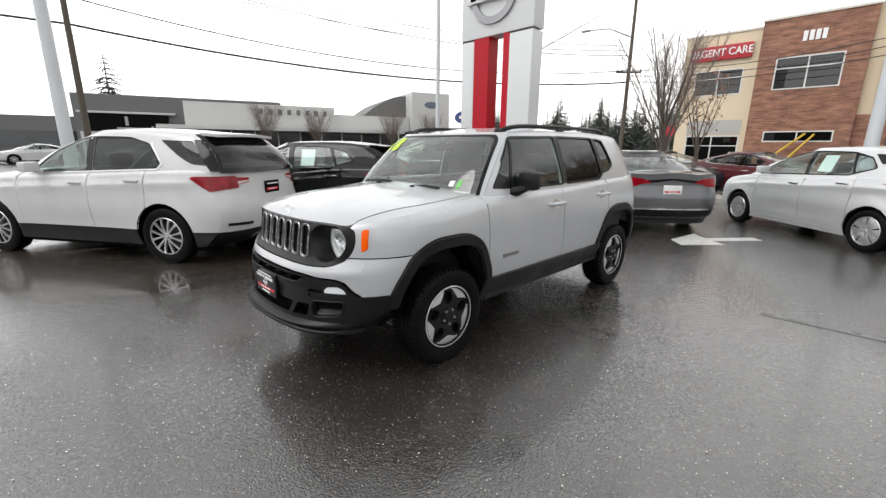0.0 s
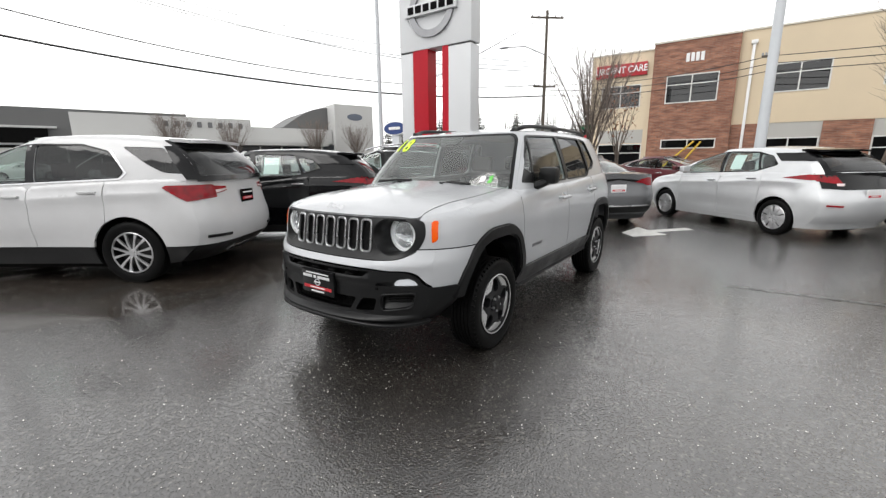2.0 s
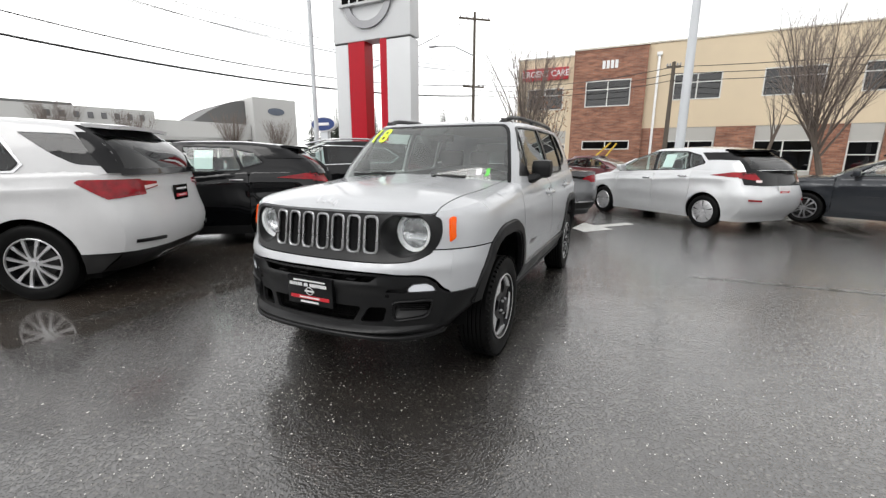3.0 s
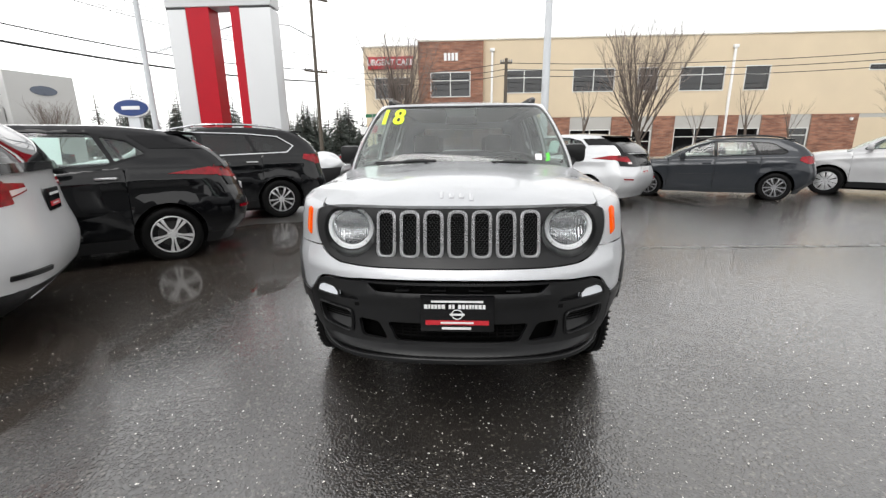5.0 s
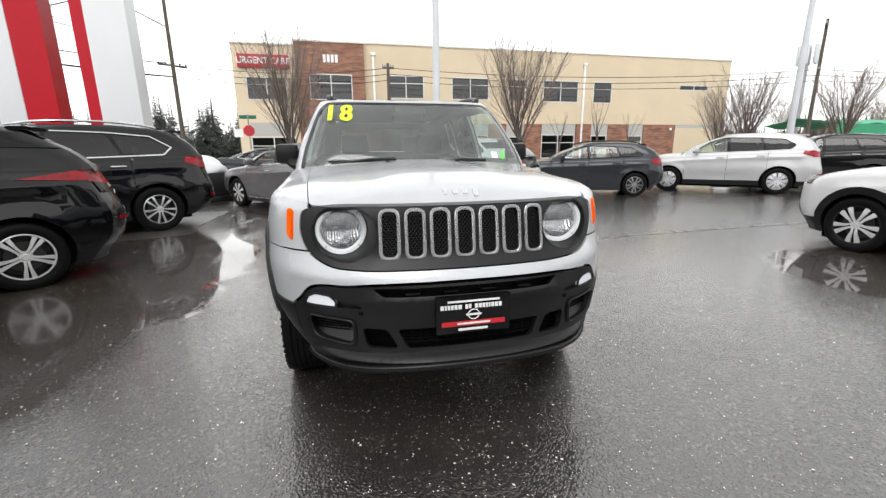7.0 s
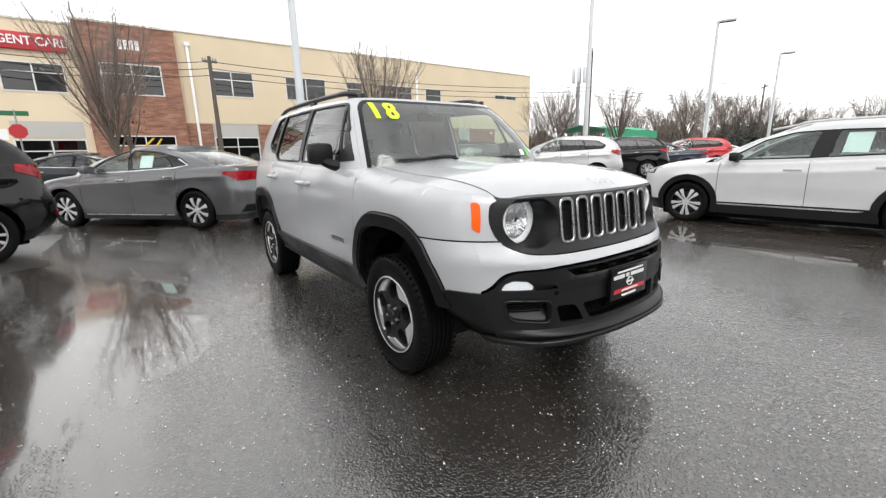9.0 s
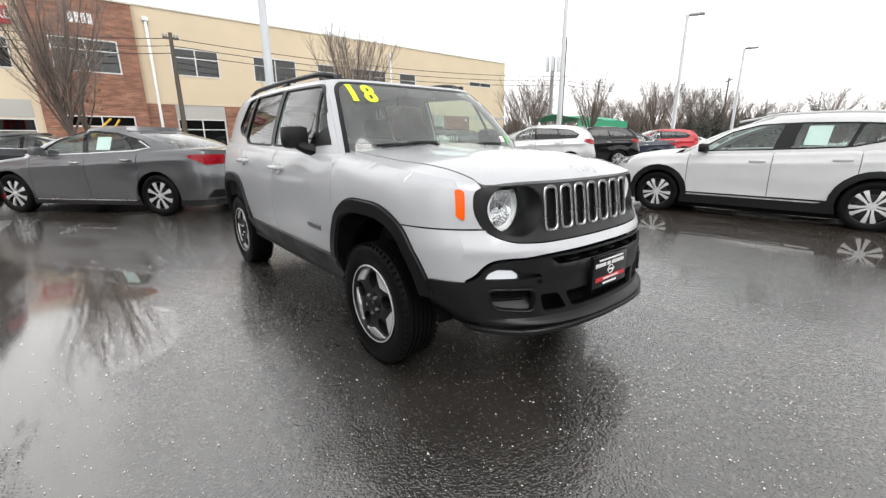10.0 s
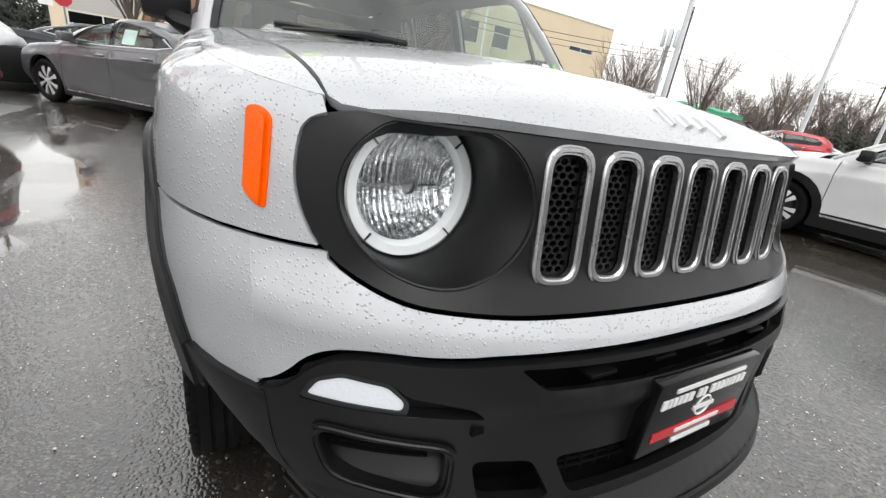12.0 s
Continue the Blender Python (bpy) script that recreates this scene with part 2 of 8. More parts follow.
def box(bm, x0, x1, y0, y1, z0, z1, m=None, bevel=0.0):
    r = bmesh.ops.create_cube(bm, size=1)
    vs = r["verts"]
    bmesh.ops.transform(bm, verts=vs, matrix=Matrix.LocRotScale(((x0 + x1) / 2, (y0 + y1) / 2, (z0 + z1) / 2), None, (abs(x1 - x0), abs(y1 - y0), abs(z1 - z0))))
    if bevel:
        es = list({e for v in vs for e in v.link_edges})
        r = bmesh.ops.bevel(bm, geom=es, offset=bevel, segments=2, affect="EDGES", profile=0.6)
        vs = list({v for f in r["faces"] for v in f.verts} | {v for v in vs if v.is_valid})
    if m is not None:
        bmesh.ops.transform(bm, verts=vs, matrix=m)
    return bm


def boxes(*rows, bevel=0.0):
    bm = bmesh.new()
    for r in rows:
        box(bm, *r, bevel=bevel)
    return bm


def lathe(bm, prof, seg=32, m=None, close=False):
    """Turns a profile of (radius, y) about the y axis."""
    rings = []
    for i in range(seg):
        a = 2 * math.pi * i / seg
        rings.append([bm.verts.new((r * math.cos(a), y, r * math.sin(a))) for r, y in prof])
    n = len(prof)
    for i in range(seg):
        p, q = rings[i], rings[(i + 1) % seg]
        for j in range(n if close else n - 1):
            k = (j + 1) % n
            try:
                bm.faces.new((p[j], q[j], q[k], p[k]))
            except ValueError:
                pass
    vs = [v for r in rings for v in r]
    bmesh.ops.remove_doubles(bm, verts=vs, dist=1e-5)
    if m is not None:
        bmesh.ops.transform(bm, verts=[v for v in vs if v.is_valid], matrix=m)
    return bm


def tube(bm, pts, rad, seg=8, caps=True):
    """A round bar along points; rad: one radius or one a point."""
    pts = [Vector(p) for p in pts]
    rad = rad if isinstance(rad, (list, tuple)) else [rad] * len(pts)
    rings, up = [], Vector((0, 0, 1))
    for i, p in enumerate(pts):
        d = (pts[min(i + 1, len(pts) - 1)] - pts[max(i - 1, 0)]).normalized()
        a = d.cross(up) if abs(d.dot(up)) < 0.95 else d.cross(Vector((1, 0, 0)))
        a.normalize()
        b = a.cross(d)
        rings.append([bm.verts.new(p + rad[i] * (math.cos(2 * math.pi * k / seg) * a + math.sin(2 * math.pi * k / seg) * b)) for k in range(seg)])
    for p, q in zip(rings, rings[1:]):
        for k in range(seg):
            bm.faces.new((p[k], p[(k + 1) % seg], q[(k + 1) % seg], q[k]))
    if caps:
        bm.faces.new(rings[0][::-1])
        bm.faces.new(rings[-1])
    return bm


def lerp(tab, v):
    """Linear interpolation in a table of (v, value)."""
    if v <= tab[0][0]:
        return tab[0][1]
    for (a, p), (b, q) in zip(tab, tab[1:]):
        if v <= b:
            return p + (q - p) * (v - a) / (b - a)
    return tab[-1][1]


def soft(tab):
    """A smooth curve through a table of (v, value), monotone between its knots."""
    xs, ys = [t[0] for t in tab], [t[1] for t in tab]
    d = [(ys[i + 1] - ys[i]) / (xs[i + 1] - xs[i]) for i in range(len(xs) - 1)]
    s = [d[0]] + [0 if d[i - 1] * d[i] <= 0 else 2 * d[i - 1] * d[i] / (d[i - 1] + d[i]) for i in range(1, len(d))] + [d[-1]]

    def f(v):
        if v <= xs[0]:
            return ys[0]
        if v >= xs[-1]:
            return ys[-1]
        i = max(k for k in range(len(xs) - 1) if xs[k] <= v)
        h = xs[i + 1] - xs[i]
        t = (v - xs[i]) / h
        return (2 * t**3 - 3 * t**2 + 1) * ys[i] + (t**3 - 2 * t**2 + t) * h * s[i] + (-2 * t**3 + 3 * t**2) * ys[i + 1] + (t**3 - t**2) * h * s[i + 1]

    return f


def dense(loop, step):
    out = []
    for (x0, y0), (x1, y1) in zip(loop, loop[1:] + loop[:1]):
        n = max(1, int(math.hypot(x1 - x0, y1 - y0) / step + 0.5))
        out += [(x0 + (x1 - x0) * i / n, y0 + (y1 - y0) * i / n) for i in range(n)]
    return out


def inside(p, loop):
    c, (x, y) = False, p
    for (x0, y0), (x1, y1) in zip(loop, loop[1:] + loop[:1]):
        if (y0 > y) != (y1 > y) and x < (x1 - x0) * (y - y0) / (y1 - y0) + x0:
            c = not c
    return c


def rounded(loop, r, seg=4):
    """A loop with its corners rounded; r: one radius or one a corner."""
    out, n = [], len(loop)
    rs = r if isinstance(r, (list, tuple)) else [r] * n
    for i in range(n):
        p, a, b = Vector(loop[i]), Vector(loop[i - 1]), Vector(loop[(i + 1) % n])
        u, v = (a - p), (b - p)
        q = min(rs[i], u.length * 0.48, v.length * 0.48)
        if q < 1e-4:
            out.append(tuple(p))
            continue
        s, e = p + u.normalized() * q, p + v.normalized() * q
        for k in range(seg + 1):
            t = k / seg
            out.append(tuple((1 - t) ** 2 * s + 2 * t * (1 - t) * p + t**2 * e))
    return out


def circle2(x, y, r, n=24, r2=None):
    return [(x + r * math.cos(2 * math.pi * i / n), y + (r2 or r) * math.sin(2 * math.pi * i / n)) for i in range(n)]


def sheet(loops, fn, step, out, depth=0.0, extra=(), bm=None):
    """A surface over a flat outline with holes (loops[1:]), laid into space by fn(a, b), facing out, with a thickness to the inside."""
    bm = bm or bmesh.new()
    loops = [dense(list(l), step) for l in loops]
    vs, es = [], []
    for l in loops:
        k = len(vs)
        vs += [Vector(p) for p in l]
        es += [(k + i, k + (i + 1) % len(l)) for i in range(len(l))]
    arr = np.array([tuple(v) for v in vs])
    lo, hi = arr.min(0), arr.max(0)
    grid = [(a, b) for a in np.arange(lo[0] + step * 0.5, hi[0], step) for b in np.arange(lo[1] + step * 0.5, hi[1], step)]
    for p in list(extra) + grid:
        if inside(p, loops[0]) and not any(inside(p, l) for l in loops[1:]) and np.min(np.hypot(arr[:, 0] - p[0], arr[:, 1] - p[1])) > step * 0.4:
            vs.append(Vector((float(p[0]), float(p[1]))))
    v2, _, f2, _, _, _ = delaunay_2d_cdt(vs, es, [], 4, 1e-6)
    made = [bm.verts.new(fn(v[0], v[1])) for v in v2]
    faces = []
    for f in f2:
        mid = (sum(v2[i][0] for i in f) / len(f), sum(v2[i][1] for i in f) / len(f))
        if any(inside(mid, l) for l in loops[1:]):
            continue
        try:
            faces.append(bm.faces.new([made[i] for i in f]))
        except ValueError:
            pass
    for f in faces:
        f.normal_update()
    total = Vector()
    for f in faces:
        total += f.normal * f.calc_area()
    if total.dot(Vector(out)) < 0:
        bmesh.ops.reverse_faces(bm, faces=faces)
    if depth:
        for v in made:
            v.normal_update()
        edge = [e for f in faces for e in f.edges if len(e.link_faces) == 1]
        low = {v: bm.verts.new(v.co - v.normal * depth) for f in faces for v in f.verts}
        for f in faces:
            bm.faces.new([low[v] for v in reversed(f.verts)])
        for e in set(edge):
            l = e.link_loops[0]
            a, b = l.vert, l.link_loop_next.vert
            try:
                bm.faces.new((b, a, low[a], low[b]))
            except ValueError:
                pass
    loose = [v for v in made if not v.link_faces]
    bmesh.ops.delete(bm, geom=loose, context="VERTS")
    return bm


def clip_x(loop, a, b):
    """The part of an outline between two upright lines."""
    for s, lim in ((1, a), (-1, -b)):
        out = []
        for p, q in zip(loop, loop[1:] + loop[:1]):
            pi, qi = s * p[0] >= lim, s * q[0] >= lim
            if pi:
                out.append(p)
            if pi != qi:
                t = (lim * s - p[0]) / (q[0] - p[0])
                out.append((lim * s, p[1] + t * (q[1] - p[1])))
        loop = out
    return loop


def letters(text, size, depth, material, parent, m, name="lettering", squash=1.0):
    cu = bpy.data.curves.new(name, "FONT")
    cu.body, cu.size, cu.extrude, cu.align_x, cu.align_y = text, size, depth, "CENTER", "CENTER"
    cu.offset = size * 0.012
    tmp = bpy.data.objects.new(name, cu)
    scene.collection.objects.link(tmp)
    me = bpy.data.meshes.new_from_object(tmp.evaluated_get(bpy.context.evaluated_depsgraph_get()))
    bpy.data.objects.remove(tmp)
    me.materials.clear()
    me.materials.append(material)
    ob = new(name, me)
    ob.parent = parent
    ob.matrix_local = m @ Matrix.Diagonal((squash, 1, 1, 1))
    return ob


# ---- vehicles ----
class Shell:
    """A body skin: nose line xf(z), tail line xr(z), half width w * sec(z), upper edge zs(x), rolled in by a radius there."""

    def __init__(self, xf, xr, w, sec, zs, roll=0.06, nf=5.0, nr=5.0, lf=1.0, lr=1.0, bulge=None, rollf=None):
        self.rollf = rollf
        self.xf, self.xr, self.w, self.sec, self.zs, self.roll, self.nf, self.nr, self.lf, self.lr = xf, xr, w, sec, zs, roll, nf, nr, lf, lr
        self.bulge = bulge or (lambda x, z: 0.0)
        self.nfz = nf if callable(nf) else (lambda z: nf)

    def half(self, x, z):
        f, r = self.xf(z), self.xr(z)
        if x < f + self.lf:
            u, n = min(1, (f + self.lf - x) / self.lf), self.nfz(z)
        elif x > r - self.lr:
            u, n = min(1, (x - r + self.lr) / self.lr), self.nr
        else:
            u, n = 0, 4
        rl = self.rollf(x) if self.rollf else self.roll
        t = min(rl, max(0, self.zs(x) - z))
        inset = rl - math.sqrt(max(0, rl**2 - (rl - t) ** 2))
        return max(0.0, (self.w * self.sec(z) + self.bulge(x, z)) * max(0, 1 - u**n) ** (1 / n) - inset)

    def side(self, s, off=0.0):
        return lambda x, z: (x, s * (self.half(x, z) + off), z)

    def nose(self, off=0.0):
        def fn(y, z):
            v = min(1, abs(y) / (self.w * self.sec(z)))
            n = self.nfz(z)
            x = self.xf(z) + self.lf - self.lf * max(0, 1 - v**n) ** (1 / n)
            if self.rollf and self.zs(x) - z < self.rollf(x):
                # near the upper edge, meet the rolled side skin
                a, b = x, x + 0.45
                for _ in range(16):
                    m = (a + b) / 2
                    a, b = (m, b) if self.half(m, z) < abs(y) else (a, m)
                x = b
            return (x - off, y, z)

        return fn

    def tail(self, off=0.0):
        def fn(y, z):
            v = min(1, abs(y) / (self.w * self.sec(z)))
            return (self.xr(z) - self.lr + self.lr * max(0, 1 - v**self.nr) ** (1 / self.nr) + off, y, z)

        return fn

    def corner_y(self, z, k=0.93):
        return self.w * self.sec(z) * k

    def split_f(self, z, k=0.93):
        return self.nose()(self.corner_y(z, k), z)[0]

    def split_r(self, z, k=0.93):
        return self.tail()(self.corner_y(z, k), z)[0]

    def top(self, crown, p=2.4):
        def fn(x, y):
            e = self.zs(x)
            w = max(0.05, self.half(x, e - 0.0001))
            return (x, y, e + crown(x) * max(0, 1 - min(1, abs(y) / w) ** p))

        return fn

    def top_loop(self, x0, x1, n=26, z=None):
        xs = [x0 + (x1 - x0) * i / n for i in range(n + 1)]
        right = [(x, self.half(x, self.zs(x) - 0.0001)) for x in xs]
        return right + [(x, -y) for x, y in reversed(right)]


def arch(cx, cz, r, z0, n=14, back=False):
    """Points of a wheel opening from front to rear, down to height z0."""
    a0 = math.asin(max(-1, min(1, (z0 - cz) / r)))
    return [(cx - r * math.cos(a0 + (math.pi - 2 * a0) * i / n), cz + r * math.sin(a0 + (math.pi - 2 * a0) * i / n)) for i in range(n + 1)]


def tyre_mesh(r, w, rim, lugs=0):
    bm = bmesh.new()
    h = w / 2
    prof = [(rim - 0.012, -h * 0.8), (rim + 0.01, -h * 0.9), (rim + 0.03, -h * 0.98), ((rim + r) / 2, -h * 1.02), (r - 0.03, -h * 0.98), (r - 0.012, -h * 0.9), (r - 0.004, -h * 0.8)]
    n = 6
    tread = []
    for i in range(n):
        y0, y1 = -h * 0.78 + 1.56 * h * i / n, -h * 0.78 + 1.56 * h * (i + 1) / n
        tread += [(r, y0 + 0.004), (r, y1 - 0.004), (r - 0.008, y1 - 0.003), (r - 0.008, y1 + 0.003)]
    prof += tread[:-2] + [(a, -b) for a, b in reversed(prof)]
    lathe(bm, prof, 56)
    if lugs:
        for s in (-1, 1):
            for i in range(lugs):
                a = 2 * math.pi * i / lugs
                m = Matrix.Rotation(a, 4, "Y")
                box(bm, r - 0.016, r - 0.0005, s * h * 0.8, s * h * 0.965, -0.005, 0.005, m)
    return bm


# blades of a rim: pairs, spread within a pair, half width near the hub, in the middle and at the lip, twist
RIMS = {
    "lattice": (6, 0.2, 0.012, 0.011, 0.018, 0.0),
    "twin_fan": (5, 0.15, 0.009, 0.011, 0.02, 0.0),
    "slim_pairs": (5, 0.25, 0.01, 0.012, 0.02, 0.0),
    "wedge_fan": (4, 0.39, 0.006, 0.019, 0.037, 0.0),
    "wedge_pairs": (5, 0.22, 0.009, 0.018, 0.03, 0.0),
    "cover": (5, 0.29, 0.016, 0.034, 0.056, 0.06),
}


def rim_mesh(rim, w, style):
    """The bright face of a rim, on the y axis with its face to -y."""
    bm = bmesh.new()
    h = w / 2
    f = -h * 0.76
    if style == "jeep":
        # a dished disc with five oval openings
        lathe(bm, [(rim, -h * 0.92), (rim - 0.012, -h * 0.95), (rim - 0.018, -h * 0.86), (rim - 0.026, h * 0.2), (rim - 0.03, h * 0.85), (rim - 0.006, h * 0.9), (rim, h * 0.86)], 48)
        holes = [[(rim * 0.63 * math.cos(a) + p * math.cos(a) - q * math.sin(a), rim * 0.63 * math.sin(a) + p * math.sin(a) + q * math.cos(a)) for p, q in circle2(0, 0, 0.05, 20, 0.038)] for a in [math.pi / 2 + 2 * math.pi * i / 5 for i in range(5)]]
        dish = lambda p, q: (p, f + 0.012 - 0.02 * math.sin(math.pi * min(1, math.hypot(p, q) / rim)), q)
        sheet([circle2(0, 0, rim - 0.012, 48)] + holes, dish, 0.02, (0, -1, 0), 0.05, (), bm)
        lathe(bm, [(0.0, f - 0.03), (0.03, f - 0.03), (0.034, f - 0.02), (0.06, f - 0.012), (0.066, f + 0.02), (0.066, h * 0.2)], 24)
        return bm
    if not style.startswith("wedge"):
        lathe(bm, [(rim + 0.002, -h * 0.9), (rim - 0.004, -h * 0.955), (rim - 0.011, -h * 0.955), (rim - 0.015, -h * 0.84)], 48)
    n, split, w0, w1, w2, twist = RIMS[style]
    for i in range(n):
        a = 2 * math.pi * (i + 0.5) / n + math.pi / 2
        for k in (-1, 1):
            m2 = Matrix.Rotation(-a + k * split, 4, "Y")
            if style == "lattice":
                # blades lean to each other, so that neighbours meet at the lip
                m2 = Matrix.Rotation(-a, 4, "Y")
                lean = lambda p: k * (0.006 + 0.3 * max(0, p - 0.05))
            else:
                lean = lambda p: -k * split * max(0, 0.09 - p) * 0.9 + twist * p
            pts = [(0.035, w0), (rim * 0.55, w1), (rim - 0.012, w2)]
            loop = [(x, y) for x, y in pts] + [(x, -y) for x, y in reversed(pts)]
            fn = lambda p, q: m2 @ Vector((p, f - 0.016 * math.sin(math.pi * min(1, p / rim)) - 0.004 * math.cos(min(1.5, abs(q) * 60)), q + lean(p)))
            sheet([loop], fn, 0.02, (0, -1, 0), 0.02, bm=bm)
    lathe(bm, [(0.0, f - 0.02), (0.026, f - 0.02), (0.03, f - 0.012), (0.05, f - 0.008), (0.056, f + 0.02)], 24)
    return bm


WHEELS = {}


def put_wheels(car, wb, track, r, w, rim, style, mats, lugs=0, steer=0.0, dx=0.0):
    """Four wheels as parts: brake disc, tyre and rim."""
    key = (r, w, rim, style, mats[0].name, mats[1].name, lugs)
    for x in (0, wb):
        for s in (-1, 1):
            m = pose(x + dx, s * track, r - 0.006, 0, 0, (0 if s < 0 else 180) + (steer if x == 0 else 0))
            if key not in WHEELS:
                disc = bmesh.new()
                lathe(disc, [(0.0, -w * 0.1), (rim * 0.66, -w * 0.1), (rim * 0.68, -w * 0.02), (rim * 0.68, w * 0.05), (0.0, w * 0.3)], 32)
                d = part("wheel", disc, BRAKE, car)
                t = part("tyre", tyre_mesh(r, w, rim, lugs), RUBBER, d, "black rubber tyre")
                ri = part("rim", rim_mesh(rim, w, style), mats[0], d, "alloy rim")
                ca = bmesh.new()
                lathe(ca, [(rim - 0.03, -w * 0.02), (0.05, w * 0.02)], 32)
                if style != "jeep":
                    lathe(ca, [(rim - 0.001, -w * 0.44), (rim - 0.018, -w * 0.4), (rim - 0.03, 0.0), (rim - 0.03, w * 0.42), (rim, w * 0.43)], 48)
                bk = part("hub", lathe(ca, [(0.0, -w * 0.43), (0.026, -w * 0.43), (0.03, -w * 0.36)], 16), mats[1], d)
                if style == "jeep":
                    fc = bmesh.new()
                    for i in range(5):
                        a = math.pi / 2 + 2 * math.pi * (i + 0.5) / 5
                        lo_ = [(rim * 0.99 * math.cos(a + u), rim * 0.99 * math.sin(a + u)) for u in np.linspace(-0.52, 0.52, 12)]
                        hi_ = [((rim * (0.9 - 0.24 * max(0, 1 - abs(u) / 0.4) ** 0.55)) * math.cos(a + u), (rim * (0.9 - 0.24 * max(0, 1 - abs(u) / 0.4) ** 0.55)) * math.sin(a + u)) for u in np.linspace(0.5, -0.5, 17)]
                        sheet([lo_ + hi_], lambda p, q: (p, -w / 2 * 0.76 + 0.003 - 0.02 * math.sin(math.pi * min(1, math.hypot(p, q) / rim)) - 0.002, q), 0.03, (0, -1, 0), 0.012, (), fc)
                    lathe(fc, [(rim + 0.001, -w / 2 * 0.93), (rim - 0.003, -w / 2 * 0.965), (rim - 0.008, -w / 2 * 0.96), (rim - 0.011, -w / 2 * 0.82)], 48)
                    sf = part("rim_face", fc, MACHINED, d, "machined silver rim segments")
                    nuts = []
                    for i in range(5):
                        a = math.pi / 2 + 2 * math.pi * (i + 0.5) / 5
                        nut = lathe(bmesh.new(), [(0, -0.012), (0.008, -0.012), (0.01, 0), (0.01, 0.02)], 8, Matrix.Translation((0.052 * math.cos(a), -w / 2 * 0.76 - 0.012, 0.052 * math.sin(a))))
                        nuts.append(part("wheel_nut", nut, SATIN, d))
                    WHEELS[key] = (d, t, ri, bk, sf, *nuts)
                else:
                    WHEELS[key] = (d, t, ri, bk)
                d.matrix_local = m
            else:
                d0 = WHEELS[key]
                d = again("wheel", d0[0], car, m)
                for nm, o in zip(("tyre", "rim", "hub", "rim_face") + ("wheel_nut",) * 5, d0[1:]):
                    o2 = again(nm, o, d, Matrix())
                    if "label" in o:
                        o2["label"] = o["label"]


def seat_mesh(w=0.5):
    bm = bmesh.new()
    box(bm, 0, 0.5, -w / 2, w / 2, 0.0, 0.14, None, 0.05)
    box(bm, 0.44, 0.58, -w / 2, w / 2, 0.08, 0.62, pose(0, 0, 0, 0, 8, 0), 0.05)
    box(bm, 0.52, 0.62, -0.13, 0.13, 0.66, 0.84, pose(0, 0, 0, 0, 6, 0), 0.04)
    return bm


# ---- ground ----
FILM = ((0.3, 4.3, 3.6, 2.4), (2.9, 2.85, 1.9, 1.35), (1.35, 2.05, 0.6, 0.5), (-1.2, -5.6, 3.0, 2.0), (0.3, -4.85, 1.3, 1.1), (6.2, 2.4, 2.2, 0.7), (8.0, -5.0, 1.6, 0.5))
SHEEN = ((-1.3, 2.6, 2.4, 1.4), (0.6, 1.9, 2.4, 0.9), (6.0, -1.5, 4.5, 2.8), (3.5, -4.2, 6.0, 2.7), (2.2, 3.0, 5.0, 2.3), (-1.2, -4.6, 4.0, 3.0), (9.0, -12.0, 6.0, 7.0))

DULL = ((5.6, 3.6, 2.8, 2.2), (8.5, 1.6, 2.0, 1.6))


def field(nt, spots, wobble, scale):
    """How deep in one of the ellipses (x, y, rx, ry) a place lies, with an uneven edge."""
    c = nt.nodes.new("ShaderNodeTexCoord")
    n = noise_of(nt, scale, 4, 0.55)
    last = None
    for x, y, rx, ry in spots:
        mp = nt.nodes.new("ShaderNodeMapping")
        mp.inputs["Location"].default_value = (-x / rx, -y / ry, 0)
        mp.inputs["Scale"].default_value = (1 / rx, 1 / ry, 0)
        ln = nt.nodes.new("ShaderNodeVectorMath")
        ln.operation = "LENGTH"
        nt.links.new(c.outputs["Object"], mp.inputs[0])
        nt.links.new(mp.outputs[0], ln.inputs[0])
        v = nt.nodes.new("ShaderNodeMath")
        v.operation = "SUBTRACT"
        v.inputs[0].default_value = 1.0
        nt.links.new(ln.outputs["Value"], v.inputs[1])
        if last:
            mx = nt.nodes.new("ShaderNodeMath")
            mx.operation = "MAXIMUM"
            nt.links.new(last, mx.inputs[0])
            nt.links.new(v.outputs[0], mx.inputs[1])
            last = mx.outputs[0]
        else:
            last = v.outputs[0]
    a = nt.nodes.new("ShaderNodeMath")
    a.operation = "MULTIPLY_ADD"
    a.inputs[1].default_value = wobble
    nt.links.new(n, a.inputs[0])
    nt.links.new(last, a.inputs[2])
    return a.outputs[0]


def mixed(nt, f, a, b):
    m = nt.nodes.new("ShaderNodeMix")
    m.inputs[0].default_value = 0
    for k, v in ((0, f), (2, a), (3, b)):
        if isinstance(v, (int, float)):
            m.inputs[k].default_value = v
        else:
            nt.links.new(v, m.inputs[k])
    return m.outputs[0]


def math_of(nt, op, a, b):
    n = nt.nodes.new("ShaderNodeMath")
    n.operation = op
    for k, v in enumerate((a, b)):
        if isinstance(v, (int, float)):
            n.inputs[k].default_value = v
        else:
            nt.links.new(v, n.inputs[k])
    return n.outputs[0]


